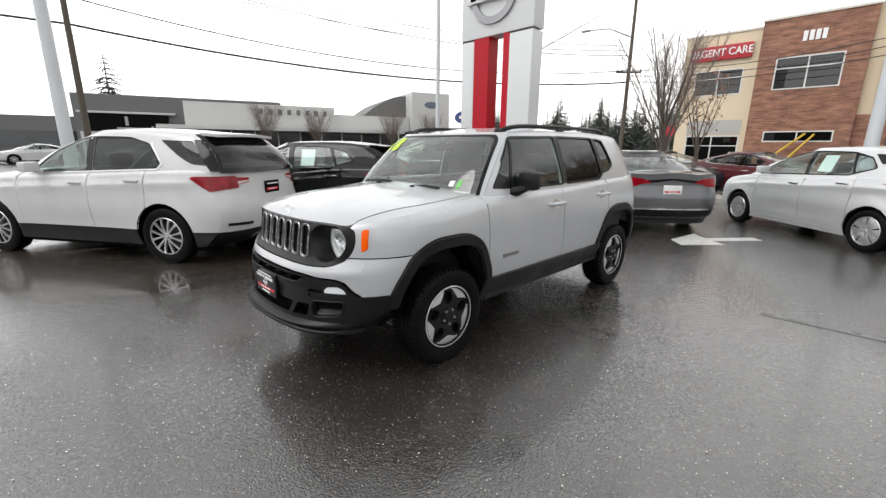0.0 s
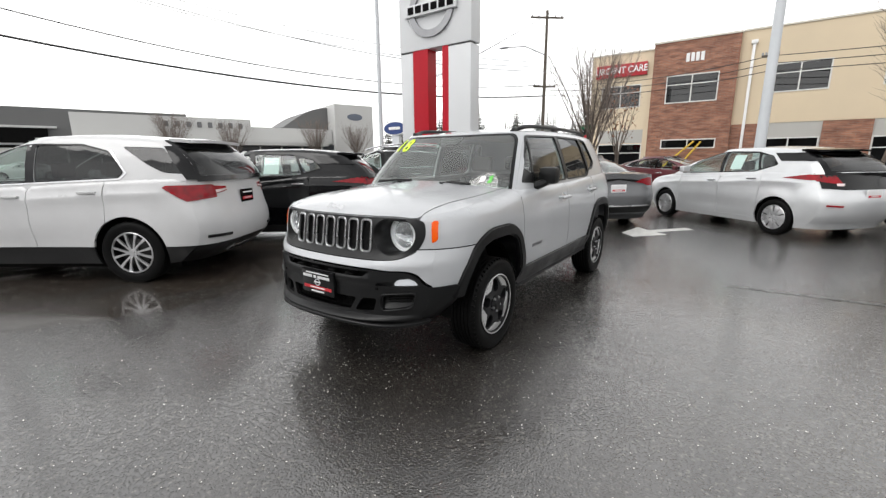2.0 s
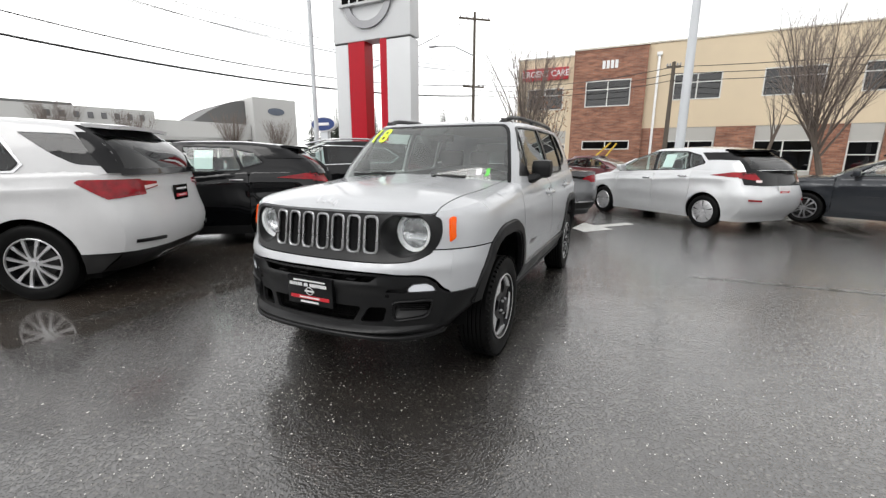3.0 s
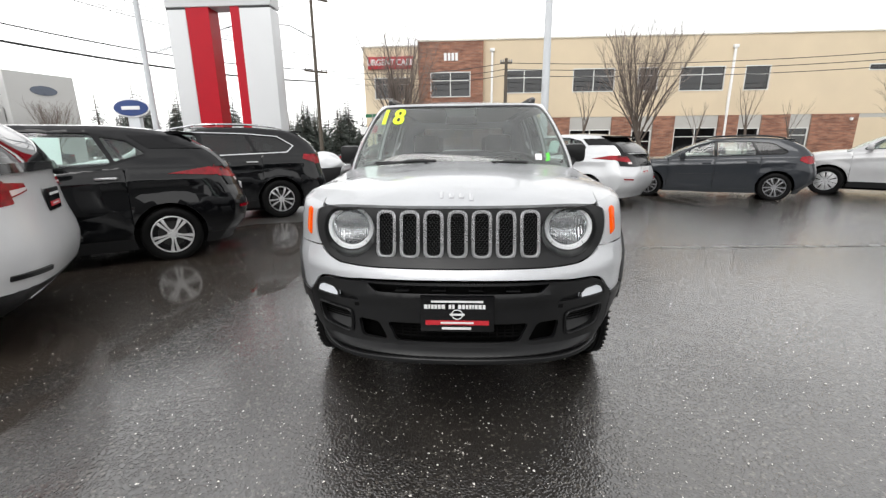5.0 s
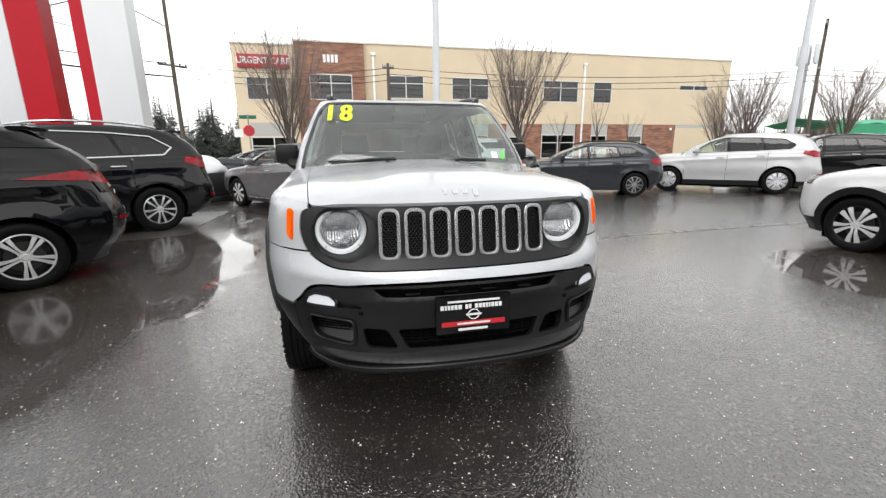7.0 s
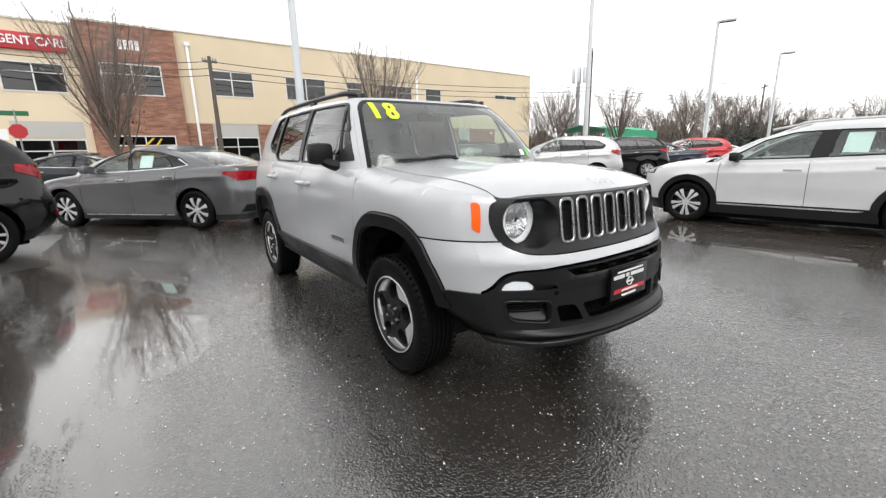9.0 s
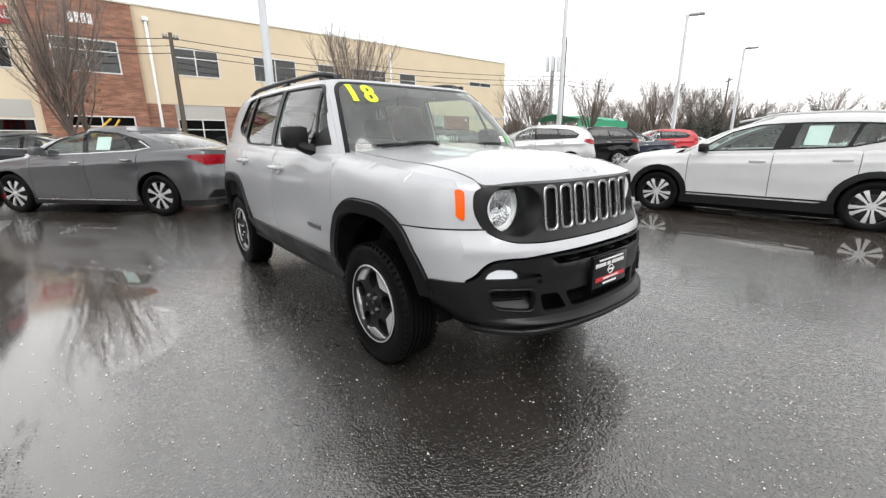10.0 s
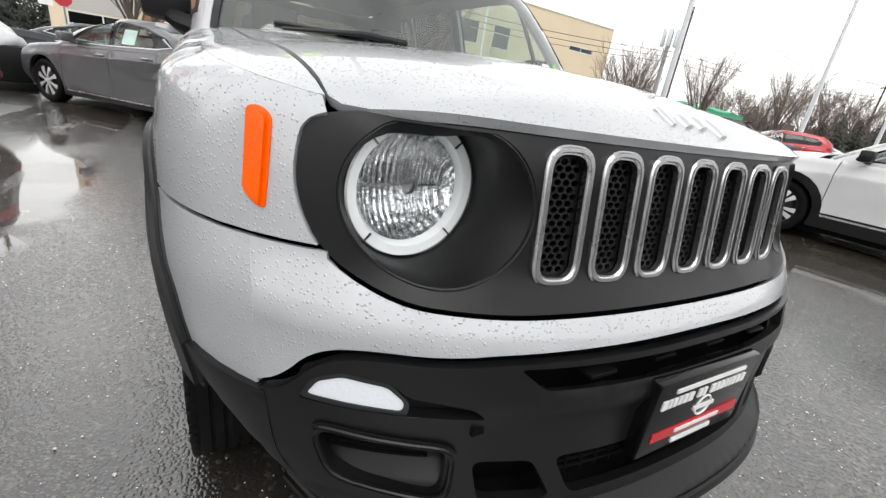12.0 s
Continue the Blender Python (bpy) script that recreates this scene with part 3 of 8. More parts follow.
def asphalt():
    """Dark binder with flat-topped stones under a water film, and standing water with a firm edge."""
    m, nt, b = nodes_of("wet_asphalt")
    big, mid, fine = noise_of(nt, 0.4, 4, 0.55), noise_of(nt, 2.6, 5, 0.6), noise_of(nt, 26, 3, 0.6)
    streak = noise_of(nt, 1.0, 5, 0.62, (0.55, 2.4, 1.0))
    c = nt.nodes.new("ShaderNodeTexCoord")
    vo = nt.nodes.new("ShaderNodeTexVoronoi")
    vo.inputs["Scale"].default_value = 88
    nt.links.new(c.outputs["Object"], vo.inputs["Vector"])
    stone = ramp(nt, vo.outputs["Distance"], 0.3, (1, 1, 1), 0.62, (0, 0, 0))
    pool = ramp(nt, field(nt, FILM, 0.42, 1.1), 0.19, (0, 0, 0), 0.29, (1, 1, 1))
    # bare islands, where stones break through the film
    isle = ramp(nt, streak, 0.36, (0, 0, 0), 0.46, (1, 1, 1))
    pud = math_of(nt, "MULTIPLY", pool, isle)
    she = ramp(nt, field(nt, SHEEN, 1.2, 0.9), 0.35, (0, 0, 0), 1.0, (1, 1, 1))
    sep = nt.nodes.new("ShaderNodeSeparateColor")
    nt.links.new(vo.outputs["Color"], sep.inputs[0])
    chip = ramp(nt, sep.outputs[0], 0.88, (0.0, 0.0, 0.0), 1.0, (0.13, 0.118, 0.1))
    base = ramp(nt, mid, 0.3, (0.009, 0.0072, 0.0056), 0.7, (0.021, 0.0174, 0.014))
    add = nt.nodes.new("ShaderNodeMix")
    add.data_type, add.blend_type = "RGBA", "ADD"
    add.inputs[0].default_value = 0.5
    nt.links.new(base, add.inputs[6])
    nt.links.new(chip, add.inputs[7])
    wet = nt.nodes.new("ShaderNodeMix")
    wet.data_type = "RGBA"
    nt.links.new(pud, wet.inputs[0])
    nt.links.new(add.outputs[2], wet.inputs[6])
    wet.inputs[7].default_value = (0.026, 0.0185, 0.0125, 1)
    nt.links.new(wet.outputs[2], b.inputs["Base Color"])
    b.inputs["Roughness"].default_value = 0.55
    b.inputs["Coat Weight"].default_value = 1.0
    nt.links.new(mixed(nt, pud, mixed(nt, she, 2.05, 2.2), 2.35), b.inputs["Coat IOR"])
    r0 = ramp(nt, big, 0.35, (0.05,) * 3, 0.65, (0.09,) * 3)
    r1 = mixed(nt, ramp(nt, field(nt, DULL, 0.9, 1.6), 0.4, (0, 0, 0), 0.85, (1, 1, 1)), mixed(nt, she, r0, 0.14), 0.34)
    # the water lies still in front, and is ruffled along the parked row
    side = nt.nodes.new("ShaderNodeSeparateXYZ")
    nt.links.new(c.outputs["Object"], side.inputs[0])
    still = math_of(nt, "ADD", math_of(nt, "MULTIPLY", side.outputs[1], 0.2), math_of(nt, "MULTIPLY", streak, 0.2))
    deep = ramp(nt, still, 0.49, (0.015,) * 3, 0.68, (0.15,) * 3)
    nt.links.new(mixed(nt, pud, r1, deep), b.inputs["Coat Roughness"])
    # relief: stones, and long gentle waves; both drown in the standing water
    for src, st, st2, st3, dist in ((stone, 0.5, 0.32, 0.0, 0.0024), (fine, 0.13, 0.09, 0.015, 0.012)):
        bp = nt.nodes.new("ShaderNodeBump")
        bp.inputs["Distance"].default_value = dist
        s1 = mixed(nt, she, st, st2)
        nt.links.new(mixed(nt, pud, s1, st3), bp.inputs["Strength"])
        nt.links.new(src, bp.inputs["Height"])
        for sock in ("Normal", "Coat Normal"):
            if b.inputs[sock].links:
                nt.links.new(b.inputs[sock].links[0].from_socket, bp.inputs["Normal"])
            nt.links.new(bp.outputs[0], b.inputs[sock])
    return m


ASPHALT = asphalt()
gb = bmesh.new()
bmesh.ops.create_grid(gb, x_segments=8, y_segments=8, size=1500)
ground = tagged(finish("ground", gb, ASPHALT, smooth=False), "wet dark asphalt of the car lot", "ground", kind="structure")
CONCRETE = plain("concrete", (0.3, 0.29, 0.27), 0.6, fine=40, bump=0.3, scale=0.8)
ROADM = plain("street_asphalt", (0.06, 0.06, 0.06), 0.3, fine=60, bump=0.3, scale=0.5)
WORN = plain("worn_road_paint", (0.5, 0.5, 0.48), 0.4, var=0.45, scale=9, fine=70)
GRASS = plain("winter_grass", (0.06, 0.075, 0.03), 0.8, var=0.4, fine=50, bump=0.6)
tagged(finish("road", boxes((18.5, 26.6, -200, 200, -0.05, 0.006)), ROADM, smooth=False), "wet street in front of the medical building", "road", kind="structure")
tagged(finish("road_side", boxes((-200, 18.5, 18.5, 31, -0.05, 0.006)), ROADM, smooth=False), "wet side street before the dealership", "road", kind="structure")
tagged(finish("kerb", boxes((26.6, 26.8, -200, 16, 0, 0.14), bevel=0.02), CONCRETE), "concrete kerb", "kerb", kind="structure")
tagged(finish("pavement", boxes((26.8, 30.0, -200, 16, 0, 0.13)), CONCRETE), "concrete pavement before the building", "pavement", kind="structure")
tagged(finish("planting_strip", boxes((30.0, 31.55, -60, 14, 0, 0.2)), GRASS), "low winter planting along the facade", "planting", kind="structure")
tagged(finish("lot_kerb", boxes((11.9, 12.1, -40, 8, 0, 0.14), (12.1, 13.4, -40, 8, 0, 0.12)), CONCRETE), "kerbed strip at the end of the parking row", "kerb", kind="structure")
ARROW = [(5.32, -0.76), (5.66, -0.5), (6.5, -0.62), (6.2, -0.86), (6.9, -1.42), (6.72, -1.58), (6.05, -1.02), (5.85, -1.22)]
tagged(finish("road_marking", sheet([ARROW], lambda x, y: (x, y, 0.004), 0.3, (0, 0, 1), 0.003), WORN, smooth=False), "worn white arrow painted on the asphalt", "marking", kind="structure")
tagged(finish("bay_line", sheet([[(2.72, -2.2), (2.8, -2.2), (3.09, -7.8), (3.01, -7.8)]], lambda x, y: (x, y, 0.004), 0.8, (0, 0, 1), 0.003), plain("faint_line", (0.1, 0.099, 0.095), 0.28, var=0.6, scale=5)), "faint parking line on the asphalt", "marking", kind="structure")


# ---- the medical building across the street ----
def brickwork():
    m, nt, b = nodes_of("brickwork")
    t = nt.nodes.new("ShaderNodeTexBrick")
    t.inputs["Scale"].default_value = 1.0
    t.inputs["Brick Width"].default_value, t.inputs["Row Height"].default_value, t.inputs["Mortar Size"].default_value = 0.4, 0.1, 0.008
    t.inputs["Color1"].default_value, t.inputs["Color2"].default_value, t.inputs["Mortar"].default_value = (0.2, 0.082, 0.05, 1), (0.31, 0.135, 0.083, 1), (0.25, 0.2, 0.17, 1)
    c = nt.nodes.new("ShaderNodeTexCoord")
    mp = nt.nodes.new("ShaderNodeMapping")
    mp.inputs["Rotation"].default_value = (radians(90), 0, radians(90))
    nt.links.new(c.outputs["Object"], mp.inputs[0])
    sw = nt.nodes.new("ShaderNodeSeparateXYZ")
    cb = nt.nodes.new("ShaderNodeCombineXYZ")
    nt.links.new(c.outputs["Object"], sw.inputs[0])
    nt.links.new(sw.outputs[1], cb.inputs[0])
    nt.links.new(sw.outputs[2], cb.inputs[1])
    nt.links.new(cb.outputs[0], t.inputs["Vector"])
    streak = noise_of(nt, 1.0, 5, 0.6, (0.2, 1.3, 5.0))
    mx = nt.nodes.new("ShaderNodeMix")
    mx.data_type, mx.blend_type = "RGBA", "MULTIPLY"
    mx.inputs[0].default_value = 0.75
    nt.links.new(t.outputs[0], mx.inputs[6])
    nt.links.new(ramp(nt, streak, 0.35, (0.55, 0.5, 0.48), 0.62, (1.25, 1.25, 1.2)), mx.inputs[7])
    nt.links.new(mx.outputs[2], b.inputs["Base Color"])
    b.inputs["Roughness"].default_value = 0.75
    bump_of(nt, b, t.outputs["Fac"], -0.4, 0.01)
    return m


BRICK = brickwork()
STUCCO = plain("tan_stucco", (0.61, 0.505, 0.36), 0.85, var=0.07, scale=0.35, fine=30, bump=0.2)
STUCCO2 = plain("pale_stucco", (0.65, 0.545, 0.395), 0.85, var=0.06, scale=0.4, fine=30, bump=0.2)
GREYPAN = plain("grey_panel", (0.42, 0.41, 0.385), 0.7, var=0.06, scale=0.5)
CAP = plain("parapet_cap", (0.6, 0.57, 0.5), 0.45, var=0.05)
SIGNRED = plain("sign_red", (0.42, 0.02, 0.03), 0.4, var=0.06)
WINDARK = glass("office_glass", (0.14, 0.16, 0.18))
FRAMEW = plain("window_frame", (0.62, 0.62, 0.6), 0.4, var=0.04)
# indoor dimness put into the colour of the rooms behind the panes
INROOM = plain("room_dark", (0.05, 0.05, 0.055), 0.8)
YELLOW = plain("yellow_pole", (0.55, 0.36, 0.03), 0.5)
bx = 31.5
clinic = thing("medical_building", "two-storey tan stucco and brick medical building with dark windows", "building")


def office_window(x, y0, y1, z0, z1, cols, trans=True):
    """A window in a wall that faces -x: frame, mullions, panes, near-black back wall and floor for the dim room behind.
    """
    t = 0.07
    f = sheet([[(y1, z0), (y0, z0), (y0, z1), (y1, z1)], [(y1 + t, z0 + t), (y0 - t, z0 + t), (y0 - t, z1 - t), (y1 + t, z1 - t)]], lambda q, z: (x - 0.03, q, z), 9, (-1, 0, 0), 0.13)
    zt = z0 + (z1 - z0) * 0.66
    w = part("window", f, FRAMEW, clinic, "dark glazed office window", smooth=False)
    for i in range(1, cols):
        y = y1 + (y0 - y1) * i / cols
        part("mullion", boxes((x, x + 0.08, y - 0.035, y + 0.035, z0 + t, z1 - t)), FRAMEW, w, smooth=False)
    if trans:
        part("transom", boxes((x + 0.003, x + 0.077, y1 + t, y0 - t, zt - 0.03, zt + 0.03)), FRAMEW, w, smooth=False)
    rows = ((z0, zt), (zt, z1)) if trans else ((z0, z1),)
    for i in range(cols):
        for a, b in rows:
            ya, yb = y1 + (y0 - y1) * i / cols, y1 + (y0 - y1) * (i + 1) / cols
            p = part("pane", sheet([[(ya, a), (yb, a), (yb, b), (ya, b)]], lambda q, z: (x + 0.05, q, z), 9, (-1, 0, 0)), WINDARK, w, smooth=False)
            p.visible_shadow = False
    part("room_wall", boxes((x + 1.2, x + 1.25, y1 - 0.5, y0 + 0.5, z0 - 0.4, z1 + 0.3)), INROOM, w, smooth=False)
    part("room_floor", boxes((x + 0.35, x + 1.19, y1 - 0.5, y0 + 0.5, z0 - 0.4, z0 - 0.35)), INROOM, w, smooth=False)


def facade(name, x, y0, y1, z0, z1, holes, mat, label=""):
    hl = [[(b, c), (a, c), (a, d), (b, d)] for a, b, c, d in holes]
    return part(name, sheet([[(y1, z0), (y0, z0), (y0, z1), (y1, z1)]] + hl, lambda y, z: (x, y, z), 4.0, (-1, 0, 0), 0.3), mat, clinic, label, smooth=False)


A_W = [(7.05, 4.3, 5.02, 6.62), (7.1, 3.95, 0.5, 2.44)]
facade("wall", bx, 7.83, 3.57, 0, 8.76, A_W, STUCCO2, "pale stucco wall")
for q, tr in zip(A_W, (True, True)):
    office_window(bx, *q, 2, tr)
part("panel", boxes((bx - 0.03, bx + 0.01, 3.95, 7.1, 2.5, 3.44)), GREYPAN, clinic, smooth=False)
xb = bx - 0.35
B_W = [(2.66, -0.4, 5.06, 6.88), (2.66, -0.62, 2.02, 2.66)]
facade("brick_wall", xb, 3.57, -1.35, 0, 9.02, B_W, BRICK, "red-brown brick wall")
office_window(xb, *B_W[0], 2)
office_window(xb, *B_W[1], 2, False)
part("brick_return", boxes((xb + 0.02, bx + 0.3, 3.27, 3.565, 0, 9.0), (xb + 0.02, bx + 0.3, -1.345, -1.05, 0, 9.0)), BRICK, clinic, smooth=False)
C_UP = [(-3.07, -5.9, 5.3, 7.0), (-8.13, -11.26, 5.3, 7.0), (-12.96, -14.46, 5.3, 7.0), (-16.03, -19.29, 5.26, 7.0), (-20.7, -22.52, 5.24, 7.0), (-29.38, -32.52, 6.48, 6.96)]
C_LO = [(-2.95, -5.85, 0.6, 2.6), (-8.12, -11.24, 0.6, 2.56), (-12.85, -14.35, 0.05, 2.45), (-16.05, -19.2, 0.62, 2.62), (-20.75, -22.35, 0.9, 2.55), (-24.48, -25.95, 0.9, 2.53)]
facade("long_wall", bx, -1.35, -34.72, 3.5, 9.12, C_UP, STUCCO, "tan stucco upper wall")
facade("lower_wall", bx + 0.03, -1.35, -34.72, 0, 3.5, C_LO, GREYPAN, "grey lower wall")
for i, q in enumerate(C_UP):
    office_window(bx, *q, 1 if i in (2, 4) else 2, i != 5)
for i, q in enumerate(C_LO):
    office_window(bx + 0.03, *q, 2 if i in (0, 1, 3) else 1)
for y0, y1, zb in ((-1.36, -2.9, 0), (-5.9, -8.08, 0), (-11.28, -12.8, 0), (-14.4, -16.0, 0), (-19.24, -20.7, 0), (-22.4, -24.44, 0), (-26.0, -29.33, 0)):
    part("brick_pier", boxes((bx - 0.1, bx + 0.02, y1, y0, zb, 3.48)), BRICK, clinic, "brick pier", smooth=False)
part("stucco_end", boxes((bx - 0.02, bx + 0.025, -34.7, -29.4, 0, 3.2)), STUCCO, clinic, smooth=False)
part("side_wall", boxes((bx + 0.3, 56, 7.55, 7.83, 0, 8.7), (bx + 0.3, 56, -34.72, -34.4, 0, 9.1), (55.7, 56, -34.4, 7.55, 0, 8.7)), STUCCO, clinic, smooth=False)
part("roof", boxes((bx + 0.3, 56, -34.4, 7.55, 8.3, 8.45)), GREYPAN, clinic, smooth=False)
part("parapet_cap", boxes((bx - 0.06, bx + 0.36, 3.57, 7.9, 8.76, 8.86), (xb - 0.06, xb + 0.36, -1.4, 3.62, 9.02, 9.13), (bx - 0.06, bx + 0.36, -34.78, -1.41, 9.12, 9.22)), CAP, clinic, smooth=False)
for y, zt in ((-2.03, 8.3), (-19.74, 8.2)):
    part("downpipe", boxes((bx - 0.16, bx - 0.02, y - 0.08, y + 0.08, 0.2, zt), (bx - 0.22, bx, y - 0.17, y + 0.17, zt, zt + 0.22), bevel=0.02), WHITEM, clinic, "white downpipe with hopper")
sg = part("sign", boxes((bx - 0.22, bx - 0.02, 3.98, 7.46, 7.2, 8.08), bevel=0.03), SIGNRED, clinic, "red sign with white lettering")
letters("URGENT CARE", 0.62, 0.02, WHITEM, sg, Matrix.Translation((bx - 0.25, 5.72, 7.64)) @ pose(0, 0, 0, 90, 0, -90), squash=0.86)
part("number_bars", boxes(*[(xb - 0.06, xb - 0.01, 1.6 - i * 0.28 - 0.2, 1.6 - i * 0.28, 7.66, 8.2) for i in range(4)]), WHITEM, clinic, "pale bars in place of the house number", smooth=False)
part("wall_lamp", boxes((bx - 0.2, bx - 0.1, -28.9, -28.7, 3.0, 3.2), bevel=0.02), WHITEM, clinic)
# two sloping yellow sleeves, taken for guards on a pole's guy wires
sh = part("guy_guards", tube(tube(bmesh.new(), [(bx - 1.2, 3.1, 0.0), (bx - 0.6, 0.6, 2.5)], 0.06, 8), [(bx - 1.2, 1.9, 0.0), (bx - 0.6, 0.2, 2.45)], 0.06, 8), YELLOW, clinic, "yellow guards on guy wires")

# ---- sign pylon of the dealer ----
PYW = plain("pylon_white", (0.62, 0.63, 0.64), 0.4, var=0.05, scale=0.7)
PYR = plain("pylon_red", (0.42, 0.004, 0.016), 0.4, var=0.05, spec=0.25)
pylon = thing("sign_pylon", "tall pale grey dealer sign pylon with red inner strips", "sign")
px = 9.5
part("pillar", boxes((px, px + 0.55, 7.56, 8.1, 0, 4.98), bevel=0.02), PYW, pylon, "pale pillar")
part("pillar", boxes((px, px + 0.55, 5.2, 6.06, 0, 4.98), bevel=0.02), PYW, pylon, "pale pillar")
part("red_strip", boxes((px + 0.02, px + 0.5, 6.92, 7.558, 0, 5.03)), PYR, pylon, "red inner strip")
part("red_strip", boxes((px + 0.02, px + 0.5, 6.062, 6.32, 0, 5.03)), PYR, pylon, "red inner strip")
head = part("head", boxes((px - 0.01, px + 0.56, 5.18, 8.12, 5.03, 9.4), bevel=0.03), PYW, pylon, "pale sign head")
for a, b in ((5.21, 6.06), (7.56, 8.09)):
    part("seam", boxes((px - 0.004, px + 0.3, a, b, 4.985, 5.025)), GREYPL, pylon)
em = bmesh.new()
RR = [(6.72 + 0.9 * math.cos(a), 6.2 + 0.84 * math.sin(a)) for a in np.linspace(0, 2 * math.pi, 41)[:-1]]
RI = [(6.72 + 0.68 * math.cos(a), 6.2 + 0.62 * math.sin(a)) for a in np.linspace(0, 2 * math.pi, 41)[:-1]]
sheet([RR, RI], lambda y, z: (px - 0.09, y, z), 0.2, (-1, 0, 0), 0.08, (), em)
part("emblem_ring", em, STEEL, head, "chrome emblem ring")
eb = part("emblem_bar", boxes((px - 0.16, px - 0.02, 5.68, 7.78, 6.05, 6.42), bevel=0.03), PYW, head, "pale emblem bar")
part("emblem_lettering", boxes(*[(px - 0.175, px - 0.155, 7.6 - i * 0.32 - 0.24, 7.6 - i * 0.32, 6.13, 6.35) for i in range(6)]), DARK, eb, "dark bars in place of the maker's name", smooth=False)

# ---- the dealership behind the side street ----
FWALL = plain("dealer_panel", (0.5, 0.5, 0.49), 0.45, var=0.06, scale=0.2)
FDARK = plain("dealer_dark", (0.12, 0.12, 0.12), 0.6, var=0.1, scale=0.2)
FGLASS = plain("shop_glass", (0.03, 0.035, 0.04), 0.12, var=0.4, scale=0.5, spec=0.6)
ford = thing("car_dealership", "low pale car dealership with dark shop windows", "building")
R0 = Matrix.Translation((10.9, 52.9, 0)) @ Matrix.Rotation(math.atan2(43.6 - 52.9, 36.7 - 10.9), 4, "Z")
LEN = math.hypot(43.6 - 52.9, 36.7 - 10.9)


def fpart(name, bm, mat, label="", **k):
    bmesh.ops.transform(bm, verts=bm.verts[:], matrix=R0)
    return part(name, bm, mat, ford, label, smooth=False)


fpart("wall", boxes((0.3, 17, 0, 18, 3.6, 6.3)), FWALL, "pale panel wall")
fpart("wall", boxes((17, LEN - 0.1, 0.4, 18, 3.6, 5.5)), FWALL, "pale panel wall")
fpart("canopy", boxes((-2, LEN - 2, -3.2, 0.3, 3.2, 3.6)), FWALL, "projecting canopy edge")
fpart("shop_window", boxes((-3, LEN, 0.3, 17, 0, 3.5)), FGLASS, "dark shop glazing")
for x in np.arange(-3, LEN, 2.6):
    fpart("post", boxes((x, x + 0.15, 0.15, 0.4, 0, 3.4)), FRAMEW)
cv = bmesh.new()
sheet([[(LEN - 6, 3.6), (LEN, 3.6), (LEN, 8.5)] + [(LEN - 6 + 6 * t, 5.8 + 2.7 * math.sin(t * math.pi / 2)) for t in np.linspace(0.95, 0, 8)]], lambda x, z: (x, 2.0, z), 2, (0, -1, 0), 10, (), cv)
fpart("curved_wall", cv, FDARK, "dark curved wall")
fpart("tower", boxes((LEN, LEN + 5.6, -0.6, 9, 0, 8.8), bevel=0.05), FWALL, "pale entrance tower")
ov = sheet([circle2(LEN + 2.9, 7.2, 1.1, 28, 0.45)], lambda x, z: (x, -0.66, z), 1, (0, -1, 0), 0.1)
fpart("emblem", ov, plain("oval_grey", (0.1, 0.12, 0.16), 0.35), "grey oval emblem")
LETTERG = plain("letter_grey", (0.14, 0.14, 0.145), 0.4, 0.3)
for i in range(8):
    fpart("letter_block", boxes((8.1 + i * 1.07, 8.55 + i * 1.07, -0.16, 0.0, 5.2, 5.8), bevel=0.05), LETTERG, "grey metal block in place of a letter of the dealer's name")
fpart("left_hall", boxes((-16, 12, 22, 40, 0, 8.6)), FDARK, "dark grey rear hall")
fpart("hall_base", boxes((-15.5, -3.4, 21.7, 22.1, 0, 3.3)), FWALL, "pale lower wall")
fpart("sign_band", boxes((-14.5, -4.4, 21.6, 22.1, 3.35, 5.9)), DARK, "black sign band")
fpart("sign_edge", boxes((-15.5, -3.4, 21.5, 22.1, 5.92, 6.2)), FWALL, "pale edge over the sign band")
fpart("sign_mark", boxes((-9.9, -9.5, 21.52, 21.62, 4.2, 5.5), (-11, -6.9, 21.52, 21.62, 3.7, 3.95)), STEEL, "pale bars in place of the maker's mark")
fpart("service_wing", boxes((-40, -9, 24, 34, 0, 5.4)), FDARK, "dark service wing")
fpart("service_window", boxes((-38, -12, 23.9, 24.1, 1, 3.3)), FGLASS, "")

# ---- unseen wall behind the camera's walk, added to block low sky and darken reflections ----
DIMWALL = plain("unseen_wall_grey", (0.1, 0.1, 0.1), 0.5, var=0.1, scale=0.3)
tagged(finish("unseen_wall_west", boxes((-20.4, -20.0, -60, 50, 0, 5.2)), DIMWALL, smooth=False), "unseen plain grey wall, added to darken reflections from behind the camera", "wall", kind="structure")


# ---- the other cars: one builder, each with its own lines ----
def hull_loops(sh, zlo, wheels, ra, rw):
    """Side outline of a lower body: bottom edge with both wheel openings, ends at the corners, upper edge along the shoulder."""
    zb = zlo
    loop = [(sh.split_f(zb), zb)]
    for cx in wheels:
        loop += arch(cx, rw, ra, zb)
    loop += [(sh.split_r(zb), zb)]
    z = zb + 0.05
    while z < sh.zs(sh.split_r(z)) - 0.004:
        loop.append((sh.split_r(z), z))
        z += 0.045
    x1, x0 = sh.split_r(z - 0.02), None
    left = []
    z = zb + 0.05
    while z < sh.zs(sh.split_f(z)) - 0.004:
        left.append((sh.split_f(z), z))
        z += 0.045
    x0 = sh.split_f(z - 0.02)
    n = 40
    loop += [(x1 + (x0 - x1) * i / n, sh.zs(x1 + (x0 - x1) * i / n) - 0.0005) for i in range(1, n)]
    return loop + left[::-1]


